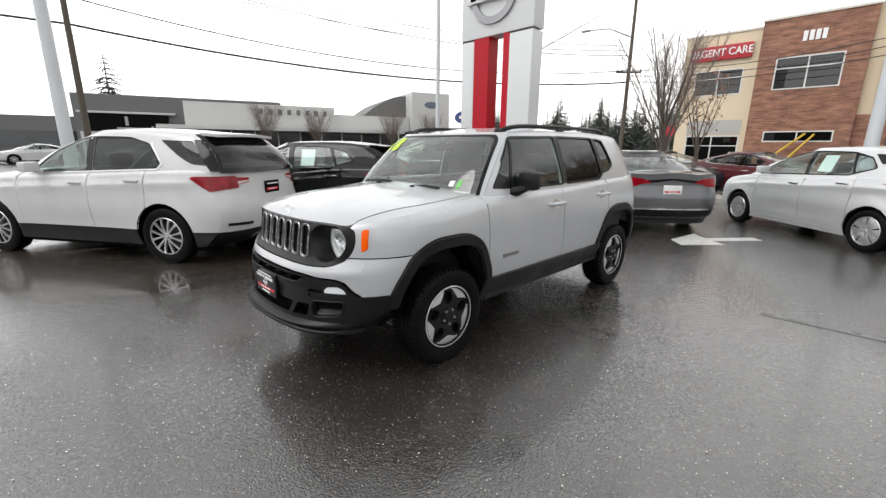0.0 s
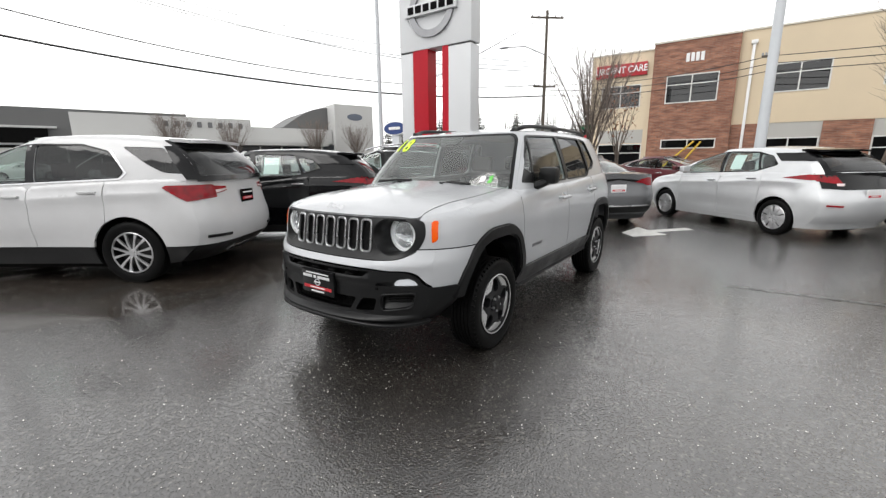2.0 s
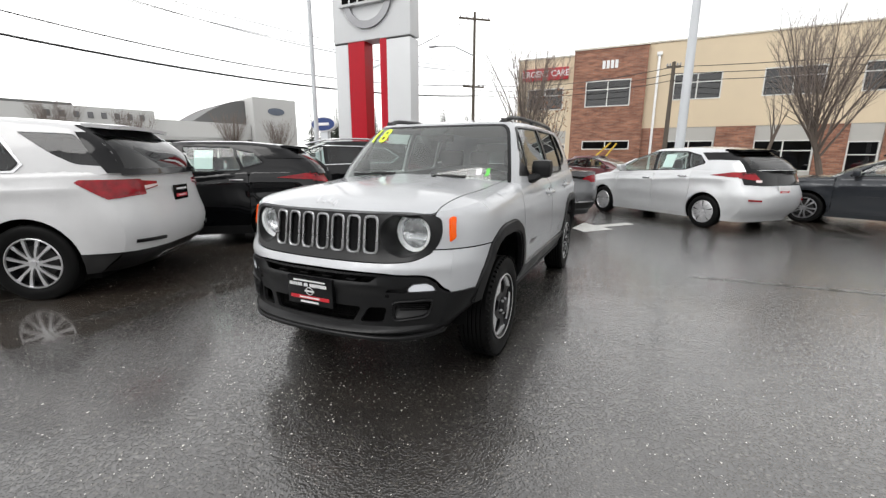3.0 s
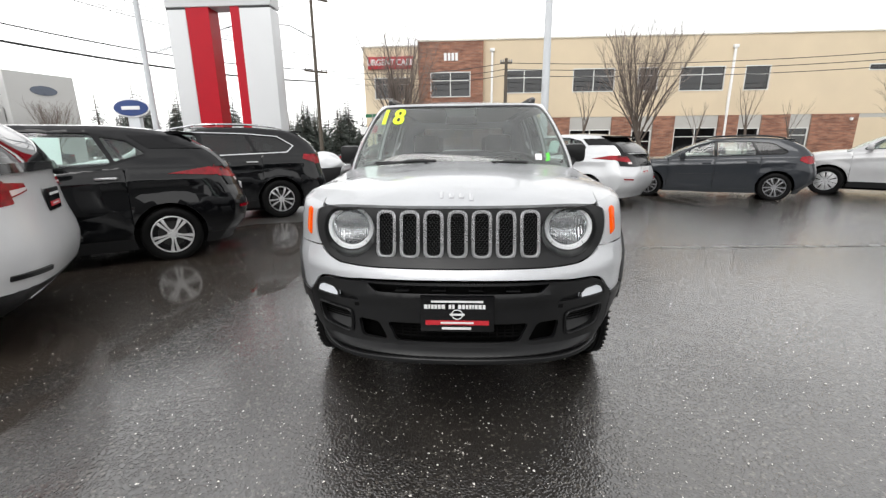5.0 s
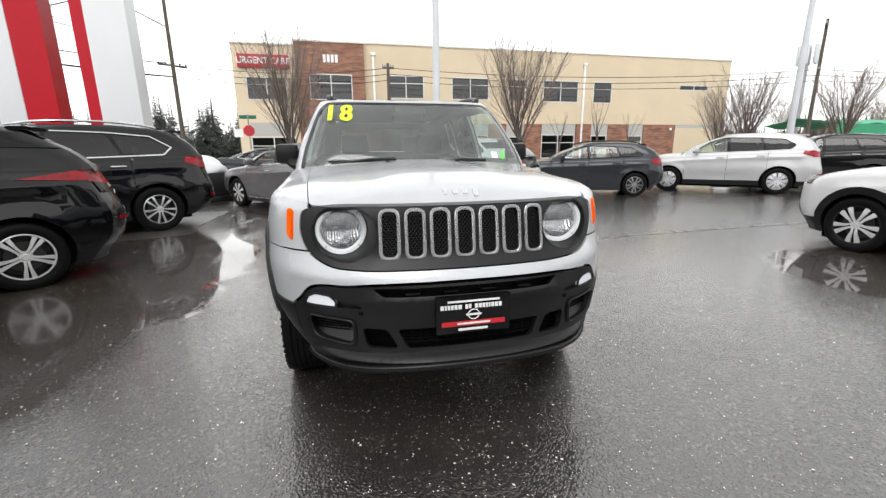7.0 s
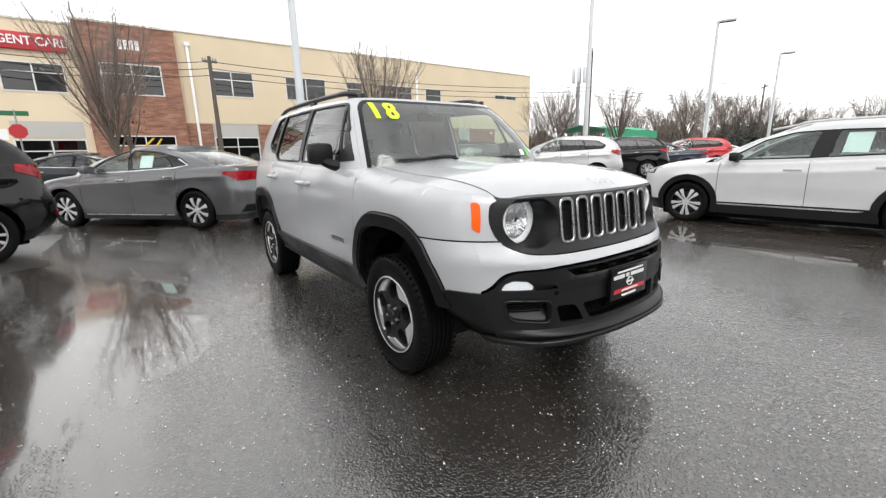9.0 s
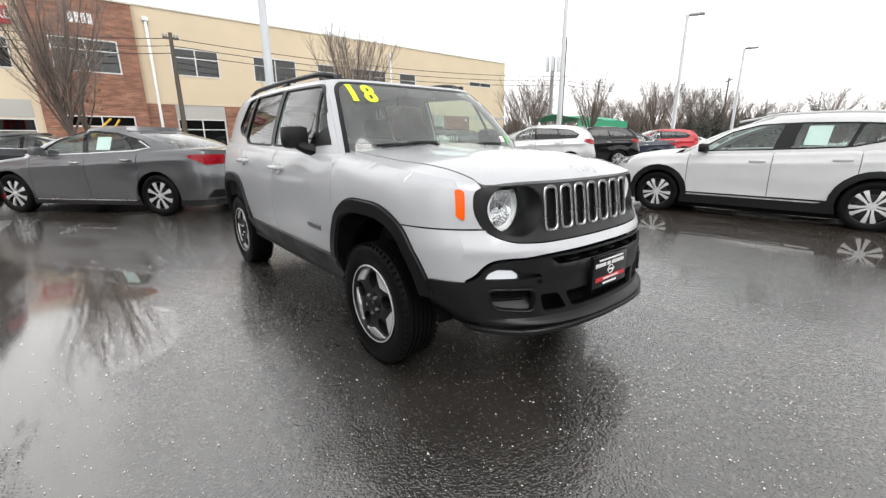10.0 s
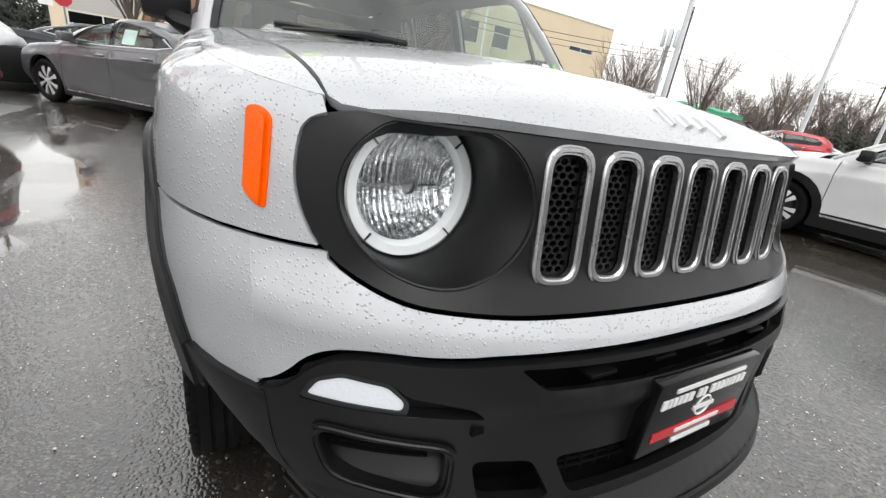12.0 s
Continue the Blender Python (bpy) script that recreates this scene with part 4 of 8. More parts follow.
def shoulder_rows(sh, x0, x1):
    rows = []
    for k in (0.015, 0.05, 0.11, 0.2, 0.33, 0.5, 0.75, 1.0):
        x = x0
        while x < x1:
            rows.append((x, sh.zs(x) - sh.roll * k))
            x += 0.055
    return rows


def hull(pts, grow):
    """Convex outline round a set of points, pushed outward."""
    pts = sorted(set((round(x, 4), round(z, 4)) for x, z in pts))
    def half(seq):
        out = []
        for p in seq:
            while len(out) > 1 and (out[-1][0] - out[-2][0]) * (p[1] - out[-2][1]) - (out[-1][1] - out[-2][1]) * (p[0] - out[-2][0]) <= 0:
                out.pop()
            out.append(p)
        return out[:-1]
    h = half(pts) + half(pts[::-1])
    cx, cz = sum(p[0] for p in h) / len(h), sum(p[1] for p in h) / len(h)
    res = []
    for i, p in enumerate(h):
        a, b = Vector(h[i - 1]), Vector(h[(i + 1) % len(h)])
        e1, e2 = (Vector(p) - a).normalized(), (b - Vector(p)).normalized()
        n = Vector((e1.y + e2.y, -e1.x - e2.x)).normalized()
        res.append((p[0] + n.x * grow, p[1] + n.y * grow))
    return res


def end_loop(sh, z0, z1, tail, k=0.93, step=0.05):
    """Front-view outline of a nose or tail between two heights."""
    n = max(2, int((z1 - z0) / step))
    zs = [z0 + (z1 - z0) * i / n for i in range(n + 1)]
    r = [(sh.corner_y(z, k), z) for z in zs]
    return r + [(-y, z) for y, z in reversed(r)]


def car(name, label, m, d, category="car", group="cars parked in the lot"):
    c = thing(name, label, category, m, group)
    P, w, wb, r = d["paint"], d["w"], d["wb"], d["r"]
    ra = r + d.get("gap", 0.055)
    lo = Shell(soft(d["nose"]), soft(d["tail"]), w, soft(d["sec"]), soft(d["belt"]), d.get("roll", 0.07), d.get("nf", 3.4), d.get("nr", 3.4), d.get("lf", 0.75), d.get("lr", 0.6))
    zc = d["clad"]

    def flank(x, z):
        """Shoulder crease, hollow door and swollen arches; nothing near the corners."""
        fade = min(1, max(0, (x - lo.xf(0.6) - 0.5) / 0.25)) * min(1, max(0, (lo.xr(0.6) - 0.45 - x) / 0.25))
        drop = lo.zs(x) - z - 0.16
        crease = 0.02 * math.exp(-((drop / 0.07) ** 2)) if drop > 0 else 0.02 * math.exp(-((drop / 0.025) ** 2))
        hollow = -0.024 * math.exp(-(((z - 0.46) / 0.1) ** 2)) * math.exp(-(((x - wb / 2) / 0.75) ** 4))
        swell = sum(0.016 * math.exp(-(((math.hypot(x - cx, z - r) - ra - 0.03) / 0.06) ** 2)) for cx in (0, wb))
        return fade * (crease + hollow + swell)

    lo.bulge = flank
    loop = hull_loops(lo, zc, (0, wb), ra, r)
    x0, x1 = loop[0][0] - 0.3, lo.xr(0.6) + 0.1
    rows = shoulder_rows(lo, x0, x1)
    rows += [(x, lo.zs(x) - q) for q in (0.125, 0.15, 0.165, 0.19, 0.23) for x in np.arange(x0, x1, 0.07)]
    cuts = d["doors"]
    g = 0.004
    body = bmesh.new()
    for s in (-1, 1):
        fn = lo.side(s)
        sheet([clip_x(loop, x0, cuts[0] - g)], fn, 0.085, (0, s, 0), 0.02, rows, body)
        sheet([clip_x(loop, cuts[2] + g, x1)], fn, 0.085, (0, s, 0), 0.02, rows, body)
        for i in (0, 1):
            door = part("door", sheet([clip_x(loop, cuts[i] + g, cuts[i + 1] - g)], fn, 0.085, (0, s, 0), 0.02, rows), P, c)
            hx = cuts[i + 1] - 0.17
            hz = lo.zs(hx) - d.get("hz", 0.13)
            hy = lo.half(hx, hz)
            part("handle", boxes((hx - 0.1, hx + 0.1, s * hy, s * (hy + 0.035), hz - 0.013, hz + 0.016), bevel=0.01), d.get("handle", P), door, "pull handle")
    zn, zt = lo.zs(lo.xf(0.8)), lo.zs(lo.xr(0.8))
    for z, tail in ((zn, False), (zt, True)):
        sheet([end_loop(lo, zc, z - 0.001, tail)], lo.tail() if tail else lo.nose(), 0.08, (1 if tail else -1, 0, 0), 0.02, [(y, z - q) for y in np.arange(-0.8, 0.8, 0.08) for q in (0.01, 0.03)], body)
    wsx, rgx = d["glass_f"][0][1] - 0.1, d["glass_r"][0][1]
    top = lo.top(soft(d["crown"]))
    sheet([lo.top_loop(lo.xf(zn), wsx + 0.12)], top, 0.09, (0, 0, 1), 0.015, (), body)
    if rgx < lo.xr(zt) - 0.12:
        sheet([lo.top_loop(rgx - 0.1, lo.xr(zt))], top, 0.09, (0, 0, 1), 0.015, (), body)
    # upper body
    def upper(f, r):
        return Shell(soft(f), soft(r), w, soft(d["usec"]), soft(d["roof"]), d.get("uroll", 0.05), d.get("unf", 3.2), d.get("unr", 4.0), d.get("ulf", 0.5), d.get("ulr", 0.5))

    up = upper(d["glass_f"], d["glass_r"])
    # let both ends clear the side windows
    df = min([0] + [x - 0.05 - up.split_f(z, 0.9) for x, z in d["windows"][0][0]])
    dr = max([0] + [x + 0.05 - up.split_r(z, d.get("kr", 0.9)) for x, z in d["windows"][-1][0]])
    gf, gr_ = [(z, x + df) for z, x in d["glass_f"]], [(z, x + dr) for z, x in d["glass_r"]]
    up = upper(gf, gr_)
    kf, kr = 0.9, d.get("kr", 0.9)
    zb = d["glass_f"][0][0]
    fr = []
    z = zb
    while z < up.zs(up.split_f(z, kf)) - 0.002:
        fr.append((up.split_f(z, kf), z))
        z += 0.03
    ztf = z - 0.015
    re = []
    z = d["glass_r"][0][0]
    while z < up.zs(up.split_r(z, kr)) - 0.002:
        re.append((up.split_r(z, kr), z))
        z += 0.03
    ztr = z - 0.015
    xa, xb = fr[-1][0], re[-1][0]
    n = 30
    edge = [(xa + (xb - xa) * i / n, up.zs(xa + (xb - xa) * i / n) - 0.0005) for i in range(1, n)]
    base = [(x, lo.zs(x) - 0.05) for x in np.linspace(re[0][0], fr[0][0], 16)]
    frame_loop = fr + edge + re[::-1] + base[1:-1]
    wins = d["windows"]
    urows = shoulder_rows(up, xa, xb)
    for s in (-1, 1):
        sheet([frame_loop] + [wl for wl, _ in wins], up.side(s), 0.08, (0, s, 0), 0.03, urows, body)
        for wl, gm in wins:
            p = part("window", sheet([wl], up.side(s, -0.008), 0.1, (0, s, 0)), gm, c, "side window glass")
            p.visible_shadow = False
    p = part("windscreen", sheet([end_loop(up, zb - 0.03, ztf, False, kf)], up.nose(-0.004), 0.1, (-1, 0, 0.5)), GLASS_C, c, "curved windscreen glass")
    p.visible_shadow = False
    z0, z1 = d["glass_r"][0][0], ztr
    gz0, gz1 = d["rear_glass"]
    tl = end_loop(up, z0 - 0.02, z1, True, kr)
    hole = rounded([(y * d.get("rgk", 0.9), z) for y, z in end_loop(up, gz0, gz1, True, kr)], 0.0)
    sheet([tl, hole], up.tail(), 0.08, (1, 0, 0.3), 0.02, (), body)
    if d.get("black_rear"):
        part("rear_surround", sheet([[(y * 1.004, z) for y, z in tl], hole], up.tail(0.006), 0.08, (1, 0, 0.3), 0.008), PLATEK, c, "gloss black rear window surround")
    p = part("rear_window", sheet([hole], up.tail(-0.006), 0.1, (1, 0, 0.3)), d.get("rglass", GLASS_D), c, "rear window glass")
    p.visible_shadow = False
    part("body", body, P, c)
    xe = up.xr(ztr)
    rt = up.top(lambda x: d.get("rcrown", 0.05) * (1 if d.get("spoil") else min(1, max(0, (xe - x) / 0.7)) ** 0.7))
    part("roof", sheet([up.top_loop(up.xf(ztf), up.xr(ztr))], rt, 0.09, (0, 0, 1), 0.015), d.get("roofpaint", P), c)
    # black surround that joins the side windows
    ring = hull([q for wl, _ in wins[:d.get("joined", 9)] for q in wl], 0.016)
    for s in (-1, 1):
        part("window_surround", sheet([ring] + [wl for wl, _ in wins[:d.get("joined", 9)]], up.side(s, 0.003), 0.06, (0, s, 0), 0.008, ()), PLATEK, c, "gloss black window surround")
    sp = d.get("spoil")
    if sp:
        loop_p = [(xe - 0.1, 0.6), (xe + sp * 0.8, 0.56), (xe + sp, 0.4), (xe + sp, -0.4), (xe + sp * 0.8, -0.56), (xe - 0.1, -0.6)]
        part("spoiler", sheet([loop_p], lambda x, y: (x, y, up.zs(xe) + d.get("rcrown", 0.05) * (1 - (abs(y) / 0.75) ** 2.4) + 0.006 - 0.12 * max(0, x - xe)), 0.08, (0, 0, 1), 0.035), d.get("spoilmat", P), c, "roof spoiler over the rear window")
    # inside
    inn = bmesh.new()
    lp = [(x, y * 0.93) for x, y in lo.top_loop(wsx - 0.1, min(rgx, lo.xr(zt) - 0.08))]
    sheet([lp], lambda x, y: (x, y, lo.zs(x) - 0.12 - (0.1 if x > wsx + 0.6 else 0)), 0.2, (0, 0, 1), 0.02, (), inn)
    part("interior", inn, TRIM, c)
    seat = None
    for sx, sy in ((wb * 0.36, -0.36), (wb * 0.36, 0.36), (wb * 0.36 + 0.9, -0.34), (wb * 0.36 + 0.9, 0.34)):
        ms = pose(sx, sy, lo.zs(sx) - 0.52)
        if seat is None:
            seat = part("seat", seat_mesh(), d.get("cloth", CLOTH), c)
            seat.matrix_local = ms
        else:
            again("seat", seat, c, ms)
    # underside, wheel wells and cladding; the shade of wells and underside is put into near-black
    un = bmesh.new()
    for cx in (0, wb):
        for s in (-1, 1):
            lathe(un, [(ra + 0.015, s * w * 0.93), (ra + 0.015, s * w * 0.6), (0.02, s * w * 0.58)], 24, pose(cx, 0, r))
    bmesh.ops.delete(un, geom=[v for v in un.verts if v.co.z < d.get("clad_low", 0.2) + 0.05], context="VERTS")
    # floor hung low, so that the gap below the sill stays dark
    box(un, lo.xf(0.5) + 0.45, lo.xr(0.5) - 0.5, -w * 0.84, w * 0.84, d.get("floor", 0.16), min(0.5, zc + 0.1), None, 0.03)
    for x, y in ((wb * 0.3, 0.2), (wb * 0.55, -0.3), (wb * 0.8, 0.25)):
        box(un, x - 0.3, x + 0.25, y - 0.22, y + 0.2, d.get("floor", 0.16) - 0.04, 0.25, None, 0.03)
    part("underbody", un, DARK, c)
    cb = d.get("clad_low", 0.2)
    off = d.get("clad_off", 0.004)
    cm = d.get("cladmat", PLASTIC)
    cl = bmesh.new()
    for s in (-1, 1):
        l2 = [(lo.split_f(cb), cb)] + arch(0, r, ra, cb) + arch(wb, r, ra, cb) + [(lo.split_r(cb), cb), (lo.split_r(zc), zc)] + arch(wb, r, ra, zc)[::-1] + arch(0, r, ra, zc)[::-1] + [(lo.split_f(zc), zc)]
        for a, b in ((x0, 0 - ra * 0.5), (ra * 0.5, wb - ra * 0.5), (wb + ra * 0.5, x1)):
            seg = clip_x(l2, a, b)
            if len(seg) > 2:
                sheet([seg], lo.side(s, off), 0.1, (0, s, 0), 0.02, (), cl)
        fl = d.get("flare", 0)
        if fl:
            for cx in (0, wb):
                a0 = arch(cx, r, ra - 0.012, cb + 0.02)
                a1 = arch(cx, r, ra + fl, cb + 0.02)
                sheet([a0 + a1[::-1]], lo.side(s, 0.014), 0.07, (0, s, 0), 0.045, (), cl)
    for tail in (False, True):
        sheet([end_loop(lo, cb, zc, tail)], lo.tail(off) if tail else lo.nose(off), 0.1, (1 if tail else -1, 0, 0), 0.02, (), cl)
    part("cladding", cl, cm, c)
    # lamps, plates, trim
    for loop_s, mt in d.get("side_lamps", ()):
        for s in (-1, 1):
            part("tail_light", sheet([loop_s], lo.side(s, 0.01), 0.05, (0, s, 0), 0.03, ()), mt, c, "red tail light")
    lift = 0.008
    for loop_s, mt, nm in d.get("tail_pieces", ()):
        lift += 0.003
        for s in (-1, 1):
            part(nm, sheet([[(s * y, z) for y, z in loop_s]], lo.tail(lift), 0.05, (1, 0, 0), 0.03, ()), mt, c)
    for loop_s, mt, nm in d.get("upper_tail", ()):
        part(nm, sheet([loop_s], up.tail(0.012), 0.05, (1, 0, 0), 0.02, ()), mt, c)
    for loop_s, mt, nm in d.get("nose_pieces", ()):
        for s in (-1, 1):
            part(nm, sheet([[(s * y, z) for y, z in loop_s]], lo.nose(0.01), 0.05, (-1, 0, 0), 0.03, ()), mt, c)
    for loop_s, mt, nm in d.get("side_pieces", ()):
        for s in (-1, 1):
            part(nm, sheet([loop_s], lo.side(s, d.get("sp_off", 0.007)), 0.08, (0, s, 0), 0.015, ()), mt, c)
    dp = d.get("dpillar")
    if dp:
        back = [(up.split_r(z, kr) + 0.003, z) for z in np.linspace(dp[3], dp[1], 6)]
        for s in (-1, 1):
            part("rear_pillar_trim", sheet([[(dp[0], dp[1]), (dp[2], dp[3])] + back], up.side(s, 0.007), 0.05, (0, s, 0), 0.012, ()), PLATEK, c, "gloss black rear pillar")
    for loop_s, mt, nm in d.get("upper_pieces", ()):
        for s in (-1, 1):
            part(nm, sheet([loop_s], up.side(s, 0.006), 0.06, (0, s, 0), 0.012, ()), mt, c)
    pz = d.get("plate_z")
    if pz:
        px = lo.tail()(0, pz)[0]
        pl = part("number_plate", boxes((px + 0.004, px + 0.022, -0.157, 0.157, pz - 0.08, pz + 0.08), bevel=0.004), d.get("plate_base", PLATEK), c, "dealer plate with bars for lettering")
        part("plate_panel", boxes((px + 0.022, px + 0.025, -0.13, 0.13, pz - 0.05, pz - 0.015)), d.get("platem", PLATER), pl)
        part("plate_bar", boxes((px + 0.025, px + 0.027, -0.12, 0.12, pz + 0.03, pz + 0.048), (px + 0.025, px + 0.027, -0.08, 0.08, pz - 0.038, pz - 0.026)), PLATEW, pl)
    mx, mz = d["mirror"]
    for s in (-1, 1):
        y = up.half(mx, mz)
        mb = bmesh.new()
        box(mb, mx - 0.05, mx + 0.07, s * (y + 0.05), s * (y + 0.24), mz - 0.06, mz + 0.07, None, 0.03)
        box(mb, mx, mx + 0.05, s * (y - 0.02), s * (y + 0.1), mz - 0.075, mz - 0.04, None, 0.01)
        part("mirror", mb, d.get("mirrormat", P), c, "door mirror")
    rl = d.get("rails")
    if rl:
        for s in (-1, 1):
            pts = [(x, s * (up.half(x, up.zs(x) - 0.002) - 0.03), up.zs(x) + 0.02 + rl[2] * math.sin(math.pi * min(1, max(0, (x - rl[0]) / (rl[1] - rl[0])))) ** 0.4) for x in np.linspace(rl[0], rl[1], 14)]
            part("roof_rail", tube(bmesh.new(), pts, 0.018, 8), d.get("railmat", SATIN), c, "roof rail")
    for loop_s, mt, nm, s in d.get("stickers", ()):
        part(nm, sheet([loop_s], up.side(s, -0.016), 0.2, (0, s, 0), 0.002), mt, c, "paper price sheet in the side window")
    put_wheels(c, wb, w - d["tw"] / 2 - 0.01, r, d["tw"], d["rim"], d["style"], d["wheelmats"])
    return c


def at_hub(hx, hy, heading, back, w):
    """The pose that puts the left front or rear hub of a car at a place; heading: degrees of its nose, back: wheelbase for a rear hub."""
    a = radians(heading + 180)
    ux, uy = math.cos(a), math.sin(a)
    # car x runs to the rear, car y to its right; the left hub lies at y = -w
    ox = hx - ux * back - uy * w
    oy = hy - uy * back + ux * w
    return pose(ox, oy, 0, 0, 0, heading + 180)


SUV_SEC = [(0.2, 0.93), (0.45, 0.985), (0.7, 1.0), (0.95, 0.975), (1.15, 0.95)]
SED_SEC = [(0.15, 0.93), (0.4, 0.985), (0.6, 1.0), (0.85, 0.975), (1.05, 0.95)]

equinox = dict(
    paint=WHITE, w=0.92, wb=2.725, r=0.355, tw=0.225, rim=0.235, style="lattice", wheelmats=(ALLOY, ALLOYD), clad=0.42, clad_low=0.22, floor=0.15,
    nose=[(0.2, -0.8), (0.5, -0.93), (0.75, -0.92), (1.0, -0.8)], tail=[(0.2, 3.4), (0.45, 3.68), (0.62, 3.71), (0.85, 3.66), (1.1, 3.62)],
    sec=SUV_SEC, belt=[(-0.95, 0.86), (-0.5, 0.98), (0.4, 1.07), (1.4, 1.11), (2.6, 1.17), (3.7, 1.2)], crown=[(-1, 0.03), (0, 0.07), (1, 0.05), (4, 0.0)],
    doors=(0.5, 1.64, 2.5), joined=2, black_rear=True, dpillar=(3.12, 1.53, 3.41, 1.16), spoil=0.16, glass_f=[(1.07, 0.42), (1.35, 0.88), (1.62, 1.55)], glass_r=[(1.16, 3.64), (1.35, 3.55), (1.64, 3.16)],
    usec=[(1.05, 0.945), (1.3, 0.87), (1.66, 0.7)], roof=[(0.9, 1.55), (1.4, 1.63), (2.2, 1.65), (3.3, 1.585)], rcrown=0.035, kr=0.92,
    windows=[(rounded([(0.78, 1.12), (1.12, 1.39), (1.42, 1.53), (1.58, 1.545), (1.62, 1.145)], 0.03), GLASS_T), (rounded([(1.71, 1.15), (1.68, 1.55), (2.2, 1.545), (2.5, 1.47), (2.7, 1.25), (2.64, 1.19)], 0.03), GLASS_D), (rounded([(2.96, 1.33), (2.66, 1.525), (3.12, 1.51), (3.4, 1.22), (3.16, 1.235)], [0.08, 0.03, 0.03, 0.02, 0.06]), GLASS_D)],
    rear_glass=(1.2, 1.52), rgk=0.97, plate_z=0.93, mirror=(0.88, 1.17), mirrormat=WHITE, rails=None,
    side_lamps=[(rounded([(3.16, 1.075), (3.2, 1.1), (3.57, 1.1), (3.6, 0.95), (3.4, 0.92)], 0.012), REDL)],
    tail_pieces=[([(0.84, 0.95), (0.84, 1.1), (0.42, 1.07), (0.42, 1.02)], REDL, "tail_light"), ([(0.6, 1.0), (0.6, 1.035), (0.42, 1.045), (0.42, 1.03)], REDW, "tail_light"), ([(0.8, 0.5), (0.8, 0.53), (0.5, 0.52), (0.5, 0.49)], PLASTIC, "bumper_slot"), ([(0.3, 0.25), (0.3, 0.31), (0.0, 0.31), (0.0, 0.25)], SATIN, "skid_plate")],
    upper_tail=[([(-0.6, 1.5), (-0.6, 1.56), (0.6, 1.56), (0.6, 1.5)], PLATEK, "upper_trim")],
    upper_pieces=[([(0.7, 1.09), (1.5, 1.115), (2.68, 1.165), (2.75, 1.235), (2.55, 1.49), (2.535, 1.475), (2.725, 1.235), (2.67, 1.182), (1.5, 1.132), (0.7, 1.106)], SATIN, "window_trim")],
)
leaf = dict(
    paint=BLACKP, w=0.885, wb=2.7, r=0.316, tw=0.205, rim=0.216, style="twin_fan", wheelmats=(MACHINED, ALLOYD), clad=0.3, clad_low=0.17,
    nose=[(0.17, -0.65), (0.45, -0.86), (0.7, -0.85), (0.95, -0.72)], tail=[(0.2, 3.4), (0.45, 3.6), (0.62, 3.62), (0.85, 3.54), (1.05, 3.46)],
    sec=SED_SEC, belt=[(-0.9, 0.74), (-0.4, 0.92), (0.3, 1.01), (1.4, 1.05), (2.5, 1.12), (3.6, 1.12)], crown=[(-1, 0.02), (0, 0.06), (1, 0.04), (4, 0.0)],
    doors=(0.4, 1.45, 2.35), glass_f=[(1.0, 0.08), (1.25, 0.56), (1.49, 1.28)], glass_r=[(1.09, 3.46), (1.25, 3.32), (1.5, 2.9)],
    usec=[(1.0, 0.95), (1.25, 0.87), (1.56, 0.68)], roof=[(0.8, 1.45), (1.4, 1.53), (2.1, 1.54), (3.1, 1.46)], rcrown=0.03, kr=0.9,
    windows=[(rounded([(0.42, 1.05), (0.85, 1.33), (1.2, 1.45), (1.36, 1.465), (1.41, 1.085)], 0.03), GLASS_T), (rounded([(1.48, 1.09), (1.44, 1.47), (2.1, 1.455), (2.24, 1.15), (2.2, 1.12)], 0.03), GLASS_T), (rounded([(2.28, 1.16), (2.17, 1.425), (2.4, 1.38), (2.56, 1.24)], 0.02), GLASS_T)],
    rear_glass=(1.14, 1.42), rgk=0.9, plate_z=0.76, plate_base=PLATEW, mirror=(0.6, 1.12), handle=SATIN,
    side_lamps=[(rounded([(2.74, 1.015), (3.2, 1.085), (3.44, 1.1), (3.45, 1.0), (3.2, 0.985)], 0.012), REDL)],
    tail_pieces=[([(0.78, 0.86), (0.78, 1.1), (0.0, 1.11), (0.0, 0.84), (0.5, 0.84)], PLATEK, "tail_panel"), ([(0.8, 0.97), (0.8, 1.1), (0.6, 1.07), (0.52, 0.93), (0.6, 0.93)], REDL, "tail_light"), ([(0.62, 0.9), (0.62, 0.94), (0.5, 0.94), (0.52, 0.9)], REDW, "tail_light"), ([(0.78, 0.57), (0.78, 0.6), (0.58, 0.59), (0.58, 0.56)], REDL, "reflector")],
    spoil=0.2, black_rear=True, spoilmat=PLATEK, dpillar=(2.42, 1.44, 2.6, 1.3),
    stickers=[([(1.6, 1.14), (1.6, 1.41), (1.85, 1.41), (1.85, 1.14)], PAPER, "price_sheet", -1)],
)
